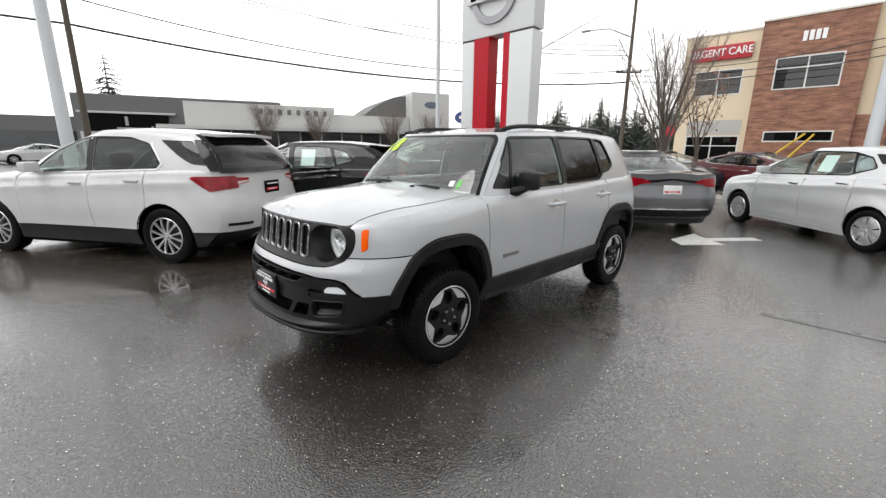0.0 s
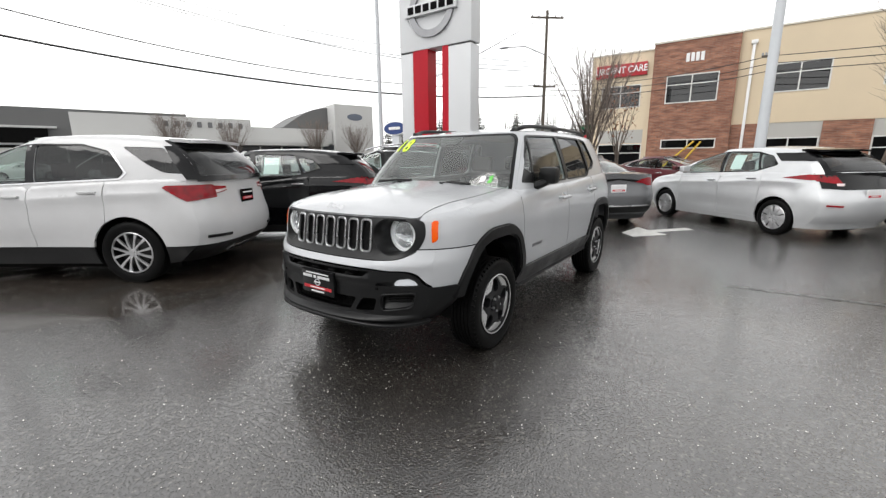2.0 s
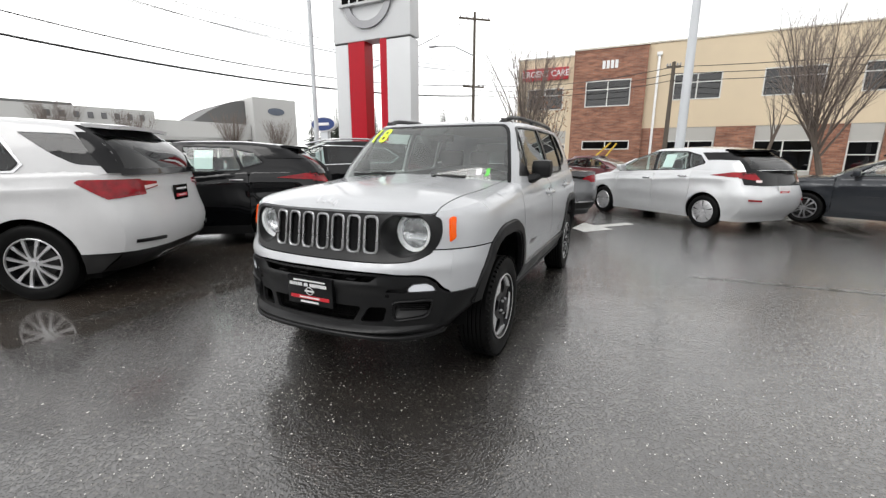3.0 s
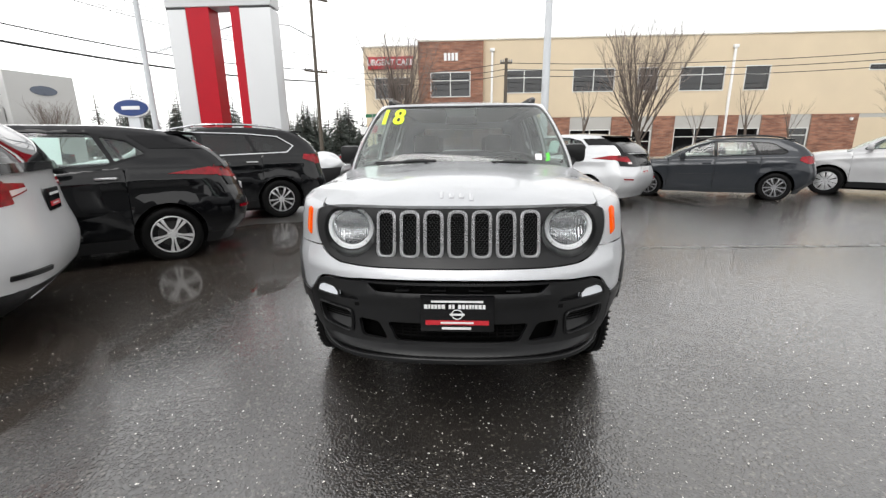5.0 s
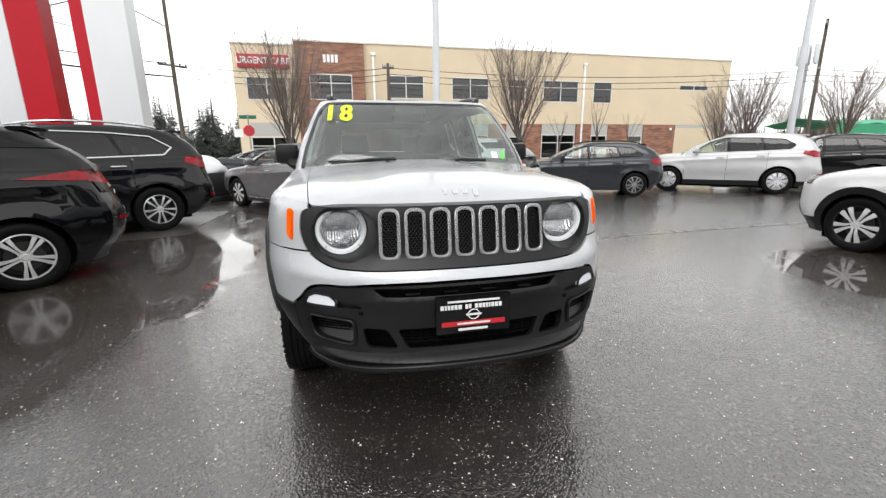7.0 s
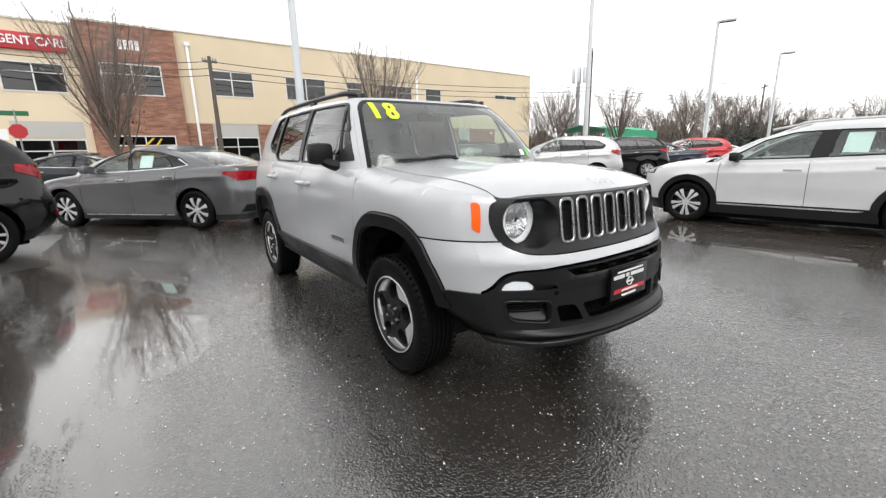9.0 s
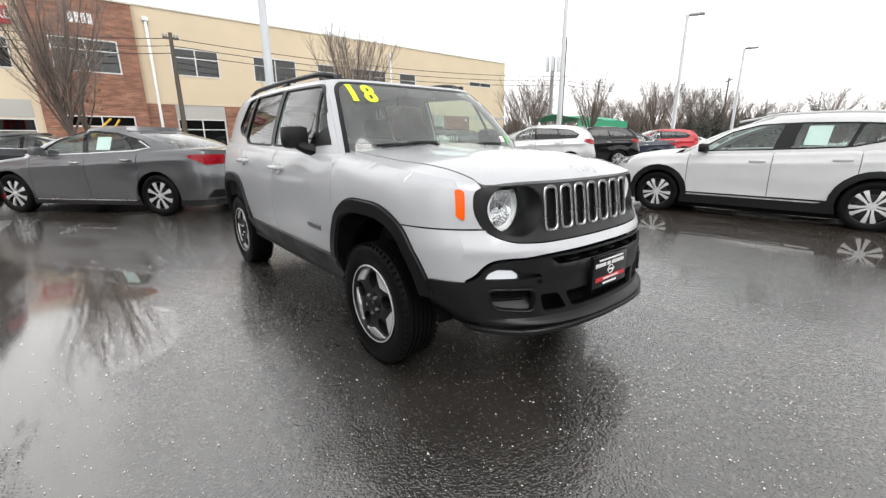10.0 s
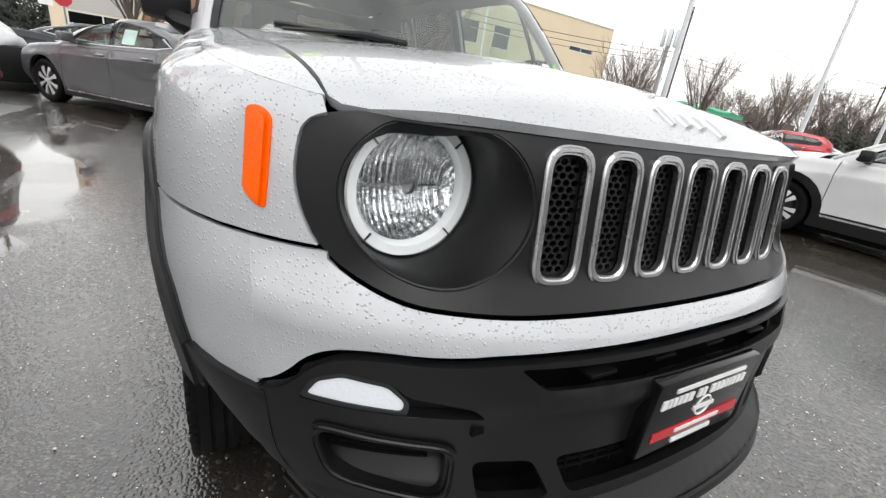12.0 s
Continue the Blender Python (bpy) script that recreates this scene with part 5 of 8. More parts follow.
rogue = dict(
    paint=BLACKP, w=0.92, wb=2.705, r=0.36, tw=0.225, rim=0.235, style="slim_pairs", wheelmats=(ALLOY, ALLOYD), clad=0.36, clad_low=0.22,
    nose=[(0.2, -0.75), (0.5, -0.92), (0.75, -0.91), (1.0, -0.8)], tail=[(0.2, 3.4), (0.45, 3.7), (0.62, 3.72), (0.85, 3.66), (1.15, 3.6)],
    sec=SUV_SEC, belt=[(-0.95, 0.85), (-0.5, 1.0), (0.4, 1.09), (1.4, 1.14), (2.6, 1.19), (3.7, 1.2)], crown=[(-1, 0.03), (0, 0.07), (1, 0.05), (4, 0.0)],
    doors=(0.42, 1.48, 2.42), glass_f=[(1.09, 0.26), (1.38, 0.75), (1.64, 1.45)], glass_r=[(1.18, 3.6), (1.38, 3.48), (1.66, 3.1)],
    usec=[(1.05, 0.945), (1.3, 0.87), (1.7, 0.7)], roof=[(0.9, 1.57), (1.4, 1.65), (2.2, 1.67), (3.3, 1.59)], rcrown=0.03, kr=0.92,
    windows=[(rounded([(0.6, 1.15), (1.02, 1.44), (1.32, 1.54), (1.42, 1.55), (1.46, 1.18)], 0.03), GLASS_T), (rounded([(1.54, 1.18), (1.5, 1.555), (2.2, 1.54), (2.32, 1.24), (2.26, 1.21)], 0.03), GLASS_D), (rounded([(2.36, 1.24), (2.26, 1.535), (2.75, 1.49), (3.0, 1.34), (2.9, 1.24)], 0.03), GLASS_D)],
    rear_glass=(1.22, 1.55), rgk=0.93, plate_z=0.95, mirror=(0.7, 1.2), handle=SATIN, rails=(1.0, 2.9, 0.03),
    side_lamps=[(rounded([(3.16, 1.1), (3.2, 1.2), (3.5, 1.19), (3.56, 1.0), (3.4, 1.02)], 0.02), REDL)],
    tail_pieces=[([(0.84, 1.0), (0.84, 1.19), (0.5, 1.17), (0.5, 1.06)], REDL, "tail_light"), ([(0.82, 0.5), (0.82, 0.56), (0.62, 0.55), (0.62, 0.5)], REDL, "reflector")],
    spoil=0.14,
    upper_pieces=[([(0.56, 1.13), (1.5, 1.165), (2.9, 1.215), (3.04, 1.34), (2.76, 1.52), (2.2, 1.565), (1.4, 1.58), (1.4, 1.565), (2.2, 1.55), (2.75, 1.505), (3.01, 1.34), (2.89, 1.232), (1.5, 1.18), (0.56, 1.148)], SATIN, "window_trim")],
)
altima = dict(
    paint=GREYP, w=0.925, wb=2.825, r=0.335, tw=0.215, rim=0.24, style="wedge_fan", wheelmats=(MACHINED, ALLOYD), clad=0.26, clad_low=0.16, cladmat=GREYPL,
    nose=[(0.17, -0.7), (0.45, -0.95), (0.65, -0.93), (0.85, -0.8)], tail=[(0.2, 3.75), (0.45, 3.93), (0.62, 3.95), (0.85, 3.9), (1.05, 3.9)],
    sec=SED_SEC, belt=[(-0.95, 0.7), (-0.4, 0.86), (0.4, 0.95), (1.4, 0.99), (2.6, 1.04), (3.3, 1.07), (3.95, 1.05)], crown=[(-1, 0.02), (0, 0.06), (1, 0.04), (3, 0.03), (4, 0.02)],
    doors=(0.44, 1.52, 2.5), glass_f=[(0.95, 0.32), (1.2, 0.85), (1.37, 1.5)], glass_r=[(1.03, 3.42), (1.2, 3.0), (1.37, 2.35)],
    usec=[(0.95, 0.945), (1.2, 0.86), (1.45, 0.68)], roof=[(0.9, 1.36), (1.5, 1.425), (2.0, 1.43), (2.8, 1.33), (3.4, 1.2)], rcrown=0.03, kr=0.86, unr=3.2, ulr=0.9,
    windows=[(rounded([(0.62, 0.995), (1.0, 1.22), (1.32, 1.34), (1.46, 1.355), (1.5, 1.02)], 0.03), GLASS_T), (rounded([(1.57, 1.03), (1.53, 1.36), (2.08, 1.32), (2.36, 1.16), (2.4, 1.06)], 0.03), GLASS_T), (rounded([(2.45, 1.07), (2.4, 1.15), (2.25, 1.27), (2.55, 1.2), (2.72, 1.1)], 0.015), GLASS_D)],
    rear_glass=(1.06, 1.33), rgk=0.93, rglass=GLASS_T, plate_z=0.78, plate_base=PLATEW, mirror=(0.75, 1.04), handle=SATIN,
    side_lamps=[(rounded([(3.42, 0.94), (3.45, 0.99), (3.85, 0.99), (3.88, 0.88), (3.66, 0.86)], 0.015), REDL)],
    tail_pieces=[([(0.6, 0.87), (0.6, 0.93), (0.0, 0.98), (0.0, 0.95)], PLATEK, "boot_trim"), ([(0.86, 0.83), (0.86, 0.99), (0.5, 0.97), (0.36, 0.9), (0.52, 0.88), (0.62, 0.84)], REDL, "tail_light"), ([(0.82, 0.3), (0.82, 0.42), (0.0, 0.42), (0.0, 0.3)], PLASTIC, "bumper_insert"), ([(0.7, 0.43), (0.7, 0.45), (0.0, 0.45), (0.0, 0.43)], SATIN, "bumper_trim")],
    upper_pieces=[([(0.62, 0.972), (1.5, 1.0), (2.45, 1.045), (2.74, 1.095), (2.52, 1.215), (2.5, 1.2), (2.7, 1.1), (2.44, 1.06), (1.5, 1.015), (0.62, 0.988)], SATIN, "window_trim")],
    side_pieces=[([(0.45, 0.235), (2.38, 0.235), (2.38, 0.255), (0.45, 0.255)], SATIN, 'sill_trim')],
    stickers=[([(1.72, 1.06), (1.72, 1.27), (1.98, 1.27), (1.98, 1.06)], PAPER, "price_sheet", -1)],
)
impreza = dict(
    paint=DARKP, w=0.88, wb=2.645, r=0.318, tw=0.205, rim=0.22, style="slim_pairs", wheelmats=(STEEL, ALLOYD), clad=0.26, clad_low=0.16, cladmat=DARKP,
    nose=[(0.17, -0.7), (0.45, -0.9), (0.65, -0.88), (0.9, -0.78)], tail=[(0.2, 3.2), (0.45, 3.44), (0.62, 3.46), (0.85, 3.4), (1.05, 3.34)],
    sec=SED_SEC, belt=[(-0.9, 0.72), (-0.4, 0.9), (0.4, 0.96), (1.4, 0.99), (2.5, 1.03), (3.5, 1.05)], crown=[(-1, 0.02), (0, 0.05), (1, 0.04), (4, 0.0)],
    doors=(0.42, 1.42, 2.32), glass_f=[(0.96, 0.3), (1.2, 0.75), (1.4, 1.3)], glass_r=[(1.03, 3.34), (1.2, 3.2), (1.42, 2.8)],
    usec=[(0.95, 0.95), (1.2, 0.87), (1.5, 0.7)], roof=[(0.9, 1.36), (1.4, 1.43), (2.1, 1.44), (3.0, 1.37)], rcrown=0.03,
    windows=[(rounded([(0.62, 1.0), (1.0, 1.25), (1.3, 1.34), (1.36, 1.345), (1.39, 1.02)], 0.03), GLASS_T), (rounded([(1.46, 1.02), (1.43, 1.35), (2.1, 1.34), (2.22, 1.08), (2.18, 1.05)], 0.03), GLASS_T), (rounded([(2.27, 1.08), (2.16, 1.335), (2.5, 1.3), (2.8, 1.12), (2.74, 1.07)], 0.03), GLASS_D)],
    spoil=0.12, rear_glass=(1.07, 1.34), rgk=0.92, plate_z=0.74, mirror=(0.72, 1.05), rails=(0.95, 2.75, 0.03), railmat=PLASTIC,
    side_lamps=[(rounded([(3.02, 0.92), (3.06, 1.03), (3.3, 1.03), (3.34, 0.86), (3.2, 0.84)], 0.02), REDL)],
    tail_pieces=[([(0.8, 0.86), (0.8, 1.03), (0.52, 1.02), (0.52, 0.88)], REDL, "tail_light")],
    upper_tail=[([(-0.5, 1.33), (-0.5, 1.36), (0.5, 1.36), (0.5, 1.33)], PLATEK, "upper_trim")],
    side_pieces=[([(0.42, 0.56), (2.3, 0.6), (2.3, 0.63), (0.42, 0.59)], DARKP, "side_moulding")],
    stickers=[([(1.62, 1.06), (1.62, 1.28), (1.84, 1.28), (1.84, 1.06)], BEIGE, "price_sheet", -1)],
)
kicks = dict(
    paint=WHITE, w=0.88, wb=2.62, r=0.33, tw=0.205, rim=0.235, style="wedge_pairs", wheelmats=(MACHINED, ALLOYD), clad=0.36, clad_low=0.18, flare=0.075, gap=0.05, floor=0.1,
    nose=[(0.2, -0.7), (0.5, -0.84), (0.75, -0.83), (1.0, -0.7)], tail=[(0.2, 3.2), (0.45, 3.42), (0.62, 3.44), (0.85, 3.38), (1.1, 3.32)],
    sec=SUV_SEC, belt=[(-0.85, 0.77), (-0.45, 0.9), (0.3, 0.97), (1.3, 1.0), (2.4, 1.05), (3.4, 1.09)], crown=[(-1, 0.03), (0, 0.07), (1, 0.05), (4, 0.0)],
    doors=(0.42, 1.5, 2.42), glass_f=[(0.97, 0.18), (1.25, 0.64), (1.48, 1.25)], glass_r=[(1.06, 3.36), (1.28, 3.27), (1.48, 3.0)],
    usec=[(0.97, 0.945), (1.22, 0.87), (1.55, 0.7)], roof=[(0.9, 1.43), (1.4, 1.5), (2.1, 1.515), (3.1, 1.45)], rcrown=0.03,
    windows=[(rounded([(0.52, 1.015), (0.95, 1.28), (1.28, 1.375), (1.57, 1.39), (1.48, 1.045)], 0.03), GLASS_T), (rounded([(1.67, 1.055), (1.75, 1.395), (2.34, 1.385), (2.25, 1.085)], 0.03), GLASS_T), (rounded([(2.3, 1.09), (2.39, 1.38), (2.7, 1.355), (2.78, 1.29), (2.58, 1.16)], 0.02), GLASS_T)],
    spoil=0.14, rear_glass=(1.1, 1.39), rgk=0.92, plate_z=0.85, mirror=(0.62, 1.05), mirrormat=PLASTIC, rails=(0.9, 2.7, 0.008), railmat=WHITE,
    side_lamps=[(rounded([(2.96, 0.98), (3.0, 1.06), (3.26, 1.06), (3.3, 0.92), (3.14, 0.9)], 0.02), REDL)],
    nose_pieces=[([(0.8, 0.8), (0.8, 0.9), (0.5, 0.86), (0.5, 0.78)], CLEAR, "headlight"), ([(0.3, 0.55), (0.35, 0.78), (0.0, 0.78), (0.0, 0.55)], PLASTIC, "grille"), ([(0.7, 0.36), (0.7, 0.5), (0.0, 0.5), (0.0, 0.36)], PLASTIC, "bumper_insert")],
    side_pieces=[([(0.42, 0.315), (2.05, 0.315), (2.12, 0.335), (0.42, 0.34)], SATIN, "sill_trim")],
    upper_pieces=[([(1.475, 1.035), (1.565, 1.4), (1.755, 1.405), (1.675, 1.045)], PLASTIC, "door_pillar")],
    stickers=[([(1.8, 1.1), (1.83, 1.36), (2.08, 1.36), (2.05, 1.1)], PAPER, "price_sheet", -1)],
)


def variant(base, **k):
    d = dict(base)
    d.update(k)
    return d


car("white_suv", "white crossover with black lower trim, rear turned to the aisle", at_hub(-0.82, 3.34, 124.5, 2.725, 0.9), equinox)
car("black_hatchback", "glossy black electric hatchback with a price sheet", at_hub(2.08, 3.4, 127, 2.7, 0.87), leaf)
car("black_suv", "glossy black crossover with bright window trim and rails", at_hub(5.21, 3.46, 127, 2.705, 0.9), rogue)
car("grey_sedan", "dark grey four-door sedan with bright window trim", at_hub(6.35, 1.13, 42, 2.825, 0.9), altima)
car("silver_hatchback", "silver electric hatchback with black tail panel", at_hub(6.95, -2.75, 47, 2.7, 0.87), variant(leaf, paint=LEAFP, style="cover", wheelmats=(ALLOY, ALLOYD), clad=0.26, cladmat=LEAFP, roofpaint=LEAFP))
car("charcoal_wagon", "charcoal compact wagon with roof rails", at_hub(7.5, -7.16, 64, 2.645, 0.86), impreza)
car("silver_suv", "pale silver crossover with black lower trim", at_hub(6.85, -11.2, 45, 2.705, 0.9), variant(rogue, paint=ROGUEP, rails=None, style="cover", wheelmats=(ALLOY, ALLOYD), upper_pieces=(), handle=ROGUEP))
car("white_crossover", "small white crossover with black arches standing in a puddle", at_hub(1.29, -5.49, 7, 0, 0.86), kicks)


# ---- the silver off-roader that the camera goes round ----
jeep = thing("silver_offroader", "small silver boxy off-road car with black bumpers and arches, wet", "car", pose(0, 0, 0))
WB, JW, JR = 2.57, 0.872, 0.338
JLO = Shell(
    soft([(0.28, -0.76), (0.36, -0.83), (0.42, -0.862), (0.5, -0.848), (0.62, -0.842), (0.69, -0.834), (0.72, -0.825), (0.76, -0.797), (0.81, -0.765), (0.9, -0.75), (1.0, -0.735), (1.04, -0.72)]),
    soft([(0.28, 3.22), (0.4, 3.32), (0.55, 3.34), (0.7, 3.33), (1.0, 3.31), (1.25, 3.28)]),
    JW, soft([(0.25, 0.86), (0.38, 0.9), (0.5, 0.975), (0.7, 1.0), (0.9, 0.995), (1.02, 0.975), (1.2, 0.93)]),
    soft([(-0.785, 0.978), (-0.635, 1.013), (-0.32, 1.058), (0.0, 1.085), (0.35, 1.125), (0.6, 1.15), (1.5, 1.165), (2.4, 1.2), (3.4, 1.22)]),
    0.085, soft([(0.4, 2.45), (0.68, 2.5), (0.78, 2.85), (1.1, 2.9)]), 3.6, 0.7, 0.7, rollf=soft([(-0.9, 0.026), (-0.55, 0.028), (-0.3, 0.055), (0.0, 0.085), (4.0, 0.085)]))
KJ = 0.84
JCROWN = soft([(-0.785, 0.028), (-0.715, 0.042), (-0.63, 0.064), (-0.3, 0.066), (0.0, 0.058), (0.4, 0.04), (3.4, 0.0)])


def jarch(cx, k, z0):
    """Wheel opening of the off-roader, grown by k, from front to rear."""
    pts = [(-0.425 - k, z0), (-0.4 - k, 0.6), (-0.27 - 0.8 * k, 0.79 + 0.55 * k), (-0.13 - 0.3 * k, 0.842 + k), (0.15 + 0.3 * k, 0.842 + k), (0.28 + 0.85 * k, 0.795 + 0.5 * k), (0.385 + k, 0.55), (0.4 + k, z0)]
    l = rounded([(cx - 0.425 - k, z0 - 1)] + [(cx + x, z) for x, z in pts] + [(cx + 0.4 + k, z0 - 1)], [0, 0, 0.1, 0.12, 0.12, 0.12, 0.12, 0.1, 0, 0], 5)
    return [p for p in l if p[1] >= z0 - 0.001]


def col(tab, z0, z1, f, step=0.03):
    n = max(2, int(abs(z1 - z0) / step))
    return [(f(z0 + (z1 - z0) * i / n), z0 + (z1 - z0) * i / n) for i in range(n + 1)]


# side skin: fender, two doors, quarter
zfe = 0.6
xs_f = lambda z: JLO.split_f(z, KJ)
xs_r = lambda z: JLO.split_r(z, 0.9)
ztopf = 1.06
while JLO.zs(xs_f(ztopf)) - 0.003 < ztopf:
    ztopf -= 0.004
ztopr = 1.219
jl = [(xs_f(zfe), zfe)] + jarch(0, 0.04, 0.52) + jarch(WB, 0.04, 0.52) + [(3.0, 0.6)] + col(None, 0.62, ztopr, xs_r)
xr1 = jl[-1][0]
jl += [(x, JLO.zs(x) - 0.0005) for x in np.linspace(xr1, xs_f(ztopf), 60)][1:]
jl += col(None, ztopf, zfe + 0.02, xs_f)[1:]
jrows = []
for k in (0.02, 0.06, 0.12, 0.2, 0.3, 0.42, 0.56, 0.72, 0.88, 1.0):
    jrows += [(x, JLO.zs(x) - JLO.rollf(x) * k) for x in np.arange(-0.7, 3.4, 0.045)]
seam = 0.0035
low_f = 0.828
for s in (-1, 1):
    fn = JLO.side(s)
    up_front = [p for p in clip_x(jl, -1, 0.4 - seam)]
    # the fender lies over a seam that runs forward from the arch
    cut = lambda loop, sg, lim: [(b, a) for a, b in clip_x([(z, x) for x, z in loop], *((lim, 9) if sg > 0 else (-9, lim)))]
    front_low = cut(clip_x(up_front, -1, -0.2), -1, low_f - seam)
    part("fender", sheet([cut(clip_x(up_front, -1, -0.3), 1, low_f + seam)], fn, 0.045, (0, s, 0), 0.012, jrows, sheet([clip_x(up_front, -0.3, 0.4 - seam)], fn, 0.045, (0, s, 0), 0.012, jrows)), SILVER, jeep, "silver front fender")
    part("bumper_corner", sheet([front_low], fn, 0.045, (0, s, 0), 0.012, jrows), SILVER, jeep)
    for a, b, hx, hz in ((0.4, 1.43, 1.3, 1.012), (1.43, 2.3, 2.17, 1.035)):
        door = part("door", sheet([clip_x(jl, a + seam, b - seam)], fn, 0.06, (0, s, 0), 0.014, jrows), SILVER, jeep, "silver side door")
        hy = JLO.half(hx, hz)
        hb = bmesh.new()
        tube(hb, [(hx - 0.115, s * (hy - 0.005), hz), (hx - 0.1, s * (hy + 0.03), hz), (hx, s * (hy + 0.042), hz), (hx + 0.085, s * (hy + 0.036), hz), (hx + 0.105, s * (hy - 0.005), hz)], 0.015, 10)
        part("handle", hb, SILVER, door, "silver pull handle")
        part("handle_recess", sheet([circle2(hx, hz - 0.004, 0.062, 20, 0.042)], JLO.side(s, 0.0015), 0.05, (0, s, 0), 0.002), SATIN, door)
    part("quarter_panel", sheet([clip_x(jl, 2.3 + seam, 4)], fn, 0.06, (0, s, 0), 0.014, jrows), SILVER, jeep, "silver rear quarter")
    # arches and sill in black plastic
    for cx in (0, WB):
        fb = sheet([[p for p in jarch(cx, -0.012, 0.355) + jarch(cx, 0.072, 0.355)[::-1] if cx or p[0] > -0.2 or p[1] > 0.45]], JLO.side(s, 0.017), 0.04, (0, s, 0), 0.05)
        bmesh.ops.bevel(fb, geom=[e for e in fb.edges if e.calc_face_angle(0) > 0.9], offset=0.012, segments=3, affect="EDGES")
        part("arch_flare", fb, PLASTIC, jeep, "black plastic wheel arch")
        # liner in near-black, which carries the shade of the wheel well
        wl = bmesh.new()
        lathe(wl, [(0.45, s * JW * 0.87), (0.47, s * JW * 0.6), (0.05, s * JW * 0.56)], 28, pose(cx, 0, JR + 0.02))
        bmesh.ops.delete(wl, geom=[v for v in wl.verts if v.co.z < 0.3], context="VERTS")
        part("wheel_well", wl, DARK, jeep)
    sl = [(0.37, 0.33), (2.2, 0.33), (2.2, 0.52), (2.14, 0.525), (0.45, 0.525), (0.37, 0.52)]
    sb = sheet([sl], JLO.side(s, 0.018), 0.08, (0, s, 0), 0.03, [(x, 0.44) for x in np.arange(0.4, 2.2, 0.08)])
    part("sill", sb, PLASTIC, jeep, "black plastic sill cladding")
    part("side_badge", sheet([[(0.56, 0.662), (0.76, 0.662), (0.76, 0.69), (0.56, 0.69)]], JLO.side(s, 0.003), 0.05, (0, s, 0), 0.003), STEEL, jeep)
    mk = rounded([(s * 0.718, 0.864), (s * 0.706, 0.99), (s * 0.717, 1.001), (s * 0.734, 0.998), (s * 0.743, 0.885)], 0.012)
    mkb = sheet([mk], JLO.nose(0.012), 0.015, (-0.7, s, 0), 0.016)
    bmesh.ops.bevel(mkb, geom=[e for e in mkb.edges if e.calc_face_angle(0) > 0.9], offset=0.006, segments=2, affect="EDGES")
    part("side_marker", mkb, AMBER, jeep, "orange side marker lamp")

# front: black lamp panel with seven slots, silver bumper band, fender fronts
PANEL_R = rounded([(0.0, 1.013), (0.61, 1.011), (0.664, 0.995), (0.68, 0.91), (0.65, 0.82), (0.56, 0.771), (0.42, 0.759), (0.0, 0.756)], [0, 0.03, 0.03, 0.1, 0.1, 0.1, 0.1, 0], 5)
PANEL = PANEL_R + [(-y, z) for y, z in reversed(PANEL_R)][1:-1]
SLOT_Y = [0.1055 * (i - 3) for i in range(7)]
LAMP = (0.507, 0.905)


def slot_loop(w, h, r):
    return rounded([(-w, -h), (w, -h), (w, h), (-w, h)], r, 6)


def moved(loop, y, z):
    return [(a + y, b + z) for a, b in loop]


SLOTZ = 0.897
bowl_holes = [[(y, min(1.004, z)) for y, z in circle2(s * (LAMP[0] - 0.01), LAMP[1], 0.13, 40, 0.1145)] for s in (-1, 1)]
pan = sheet([PANEL] + bowl_holes + [moved(slot_loop(0.034, 0.097, 0.029), y, SLOTZ) for y in SLOT_Y], JLO.nose(-0.006), 0.028, (-1, 0, 0), 0.02)
panel = part("grille_panel", pan, PLASTIC, jeep, "matt black grille panel")


def on_nose(y, z, off=0.0):
    """A pose on the front skin: local x along the car's width, local y up, local z outward."""
    f = JLO.nose(off)
    p, a, b = Vector(f(y, z)), Vector(f(y + 0.01, z)), Vector(f(y, z + 0.01))
    u, v = (a - p).normalized(), (b - p).normalized()
    n = v.cross(u).normalized()
    if n.x > 0:
        n = -n
    v = n.cross(-u).normalized() if n.cross(-u).z > 0 else -n.cross(-u).normalized()
    m = Matrix((-u, v, n)).transposed().to_4x4()
    m.translation = p
    return m


fr_bm = sheet([slot_loop(0.0445, 0.107, 0.037), slot_loop(0.0305, 0.093, 0.024)], lambda a, b: (a, b, 0.009), 0.012, (0, 0, 1), 0.019)
bmesh.ops.bevel(fr_bm, geom=[e for e in fr_bm.edges if e.calc_face_angle(0) > 0.9], offset=0.0045, segments=3, affect="EDGES")
hexes = []
for j in range(-10, 11):
    for i in range(-2, 3):
        cx, cz = i * 0.0158 + (0.0079 if j % 2 else 0), j * 0.0104
        if abs(cx) < 0.025 and abs(cz) < 0.089:
            hexes.append([(cx + 0.0068 * math.cos(k * math.pi / 3 + (0)), cz + 0.0052 * math.sin(k * math.pi / 3)) for k in range(6)])
mesh_bm = sheet([slot_loop(0.033, 0.0955, 0.026)] + hexes, lambda a, b: (a, b, -0.012), 0.02, (0, 0, 1), 0.007)
first = None
for y in SLOT_Y:
    m = on_nose(y, SLOTZ, -0.006)
    if first is None:
        a = part("grille_slot", fr_bm, SATIN, panel, "satin chrome slot surround")
        b = part("grille_mesh", mesh_bm, PLASTIC, panel, "black honeycomb mesh", smooth=False)
        # near-black plate that stands in for the shade inside the slot
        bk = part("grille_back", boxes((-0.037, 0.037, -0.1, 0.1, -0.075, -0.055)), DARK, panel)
        first = (a, b, bk)
        for o in first:
            o.matrix_local = m
    else:
        for nm, o in zip(("grille_slot", "grille_mesh", "grille_back"), first):
            q = again(nm, o, panel, m)
            if "label" in o:
                q["label"] = o["label"]


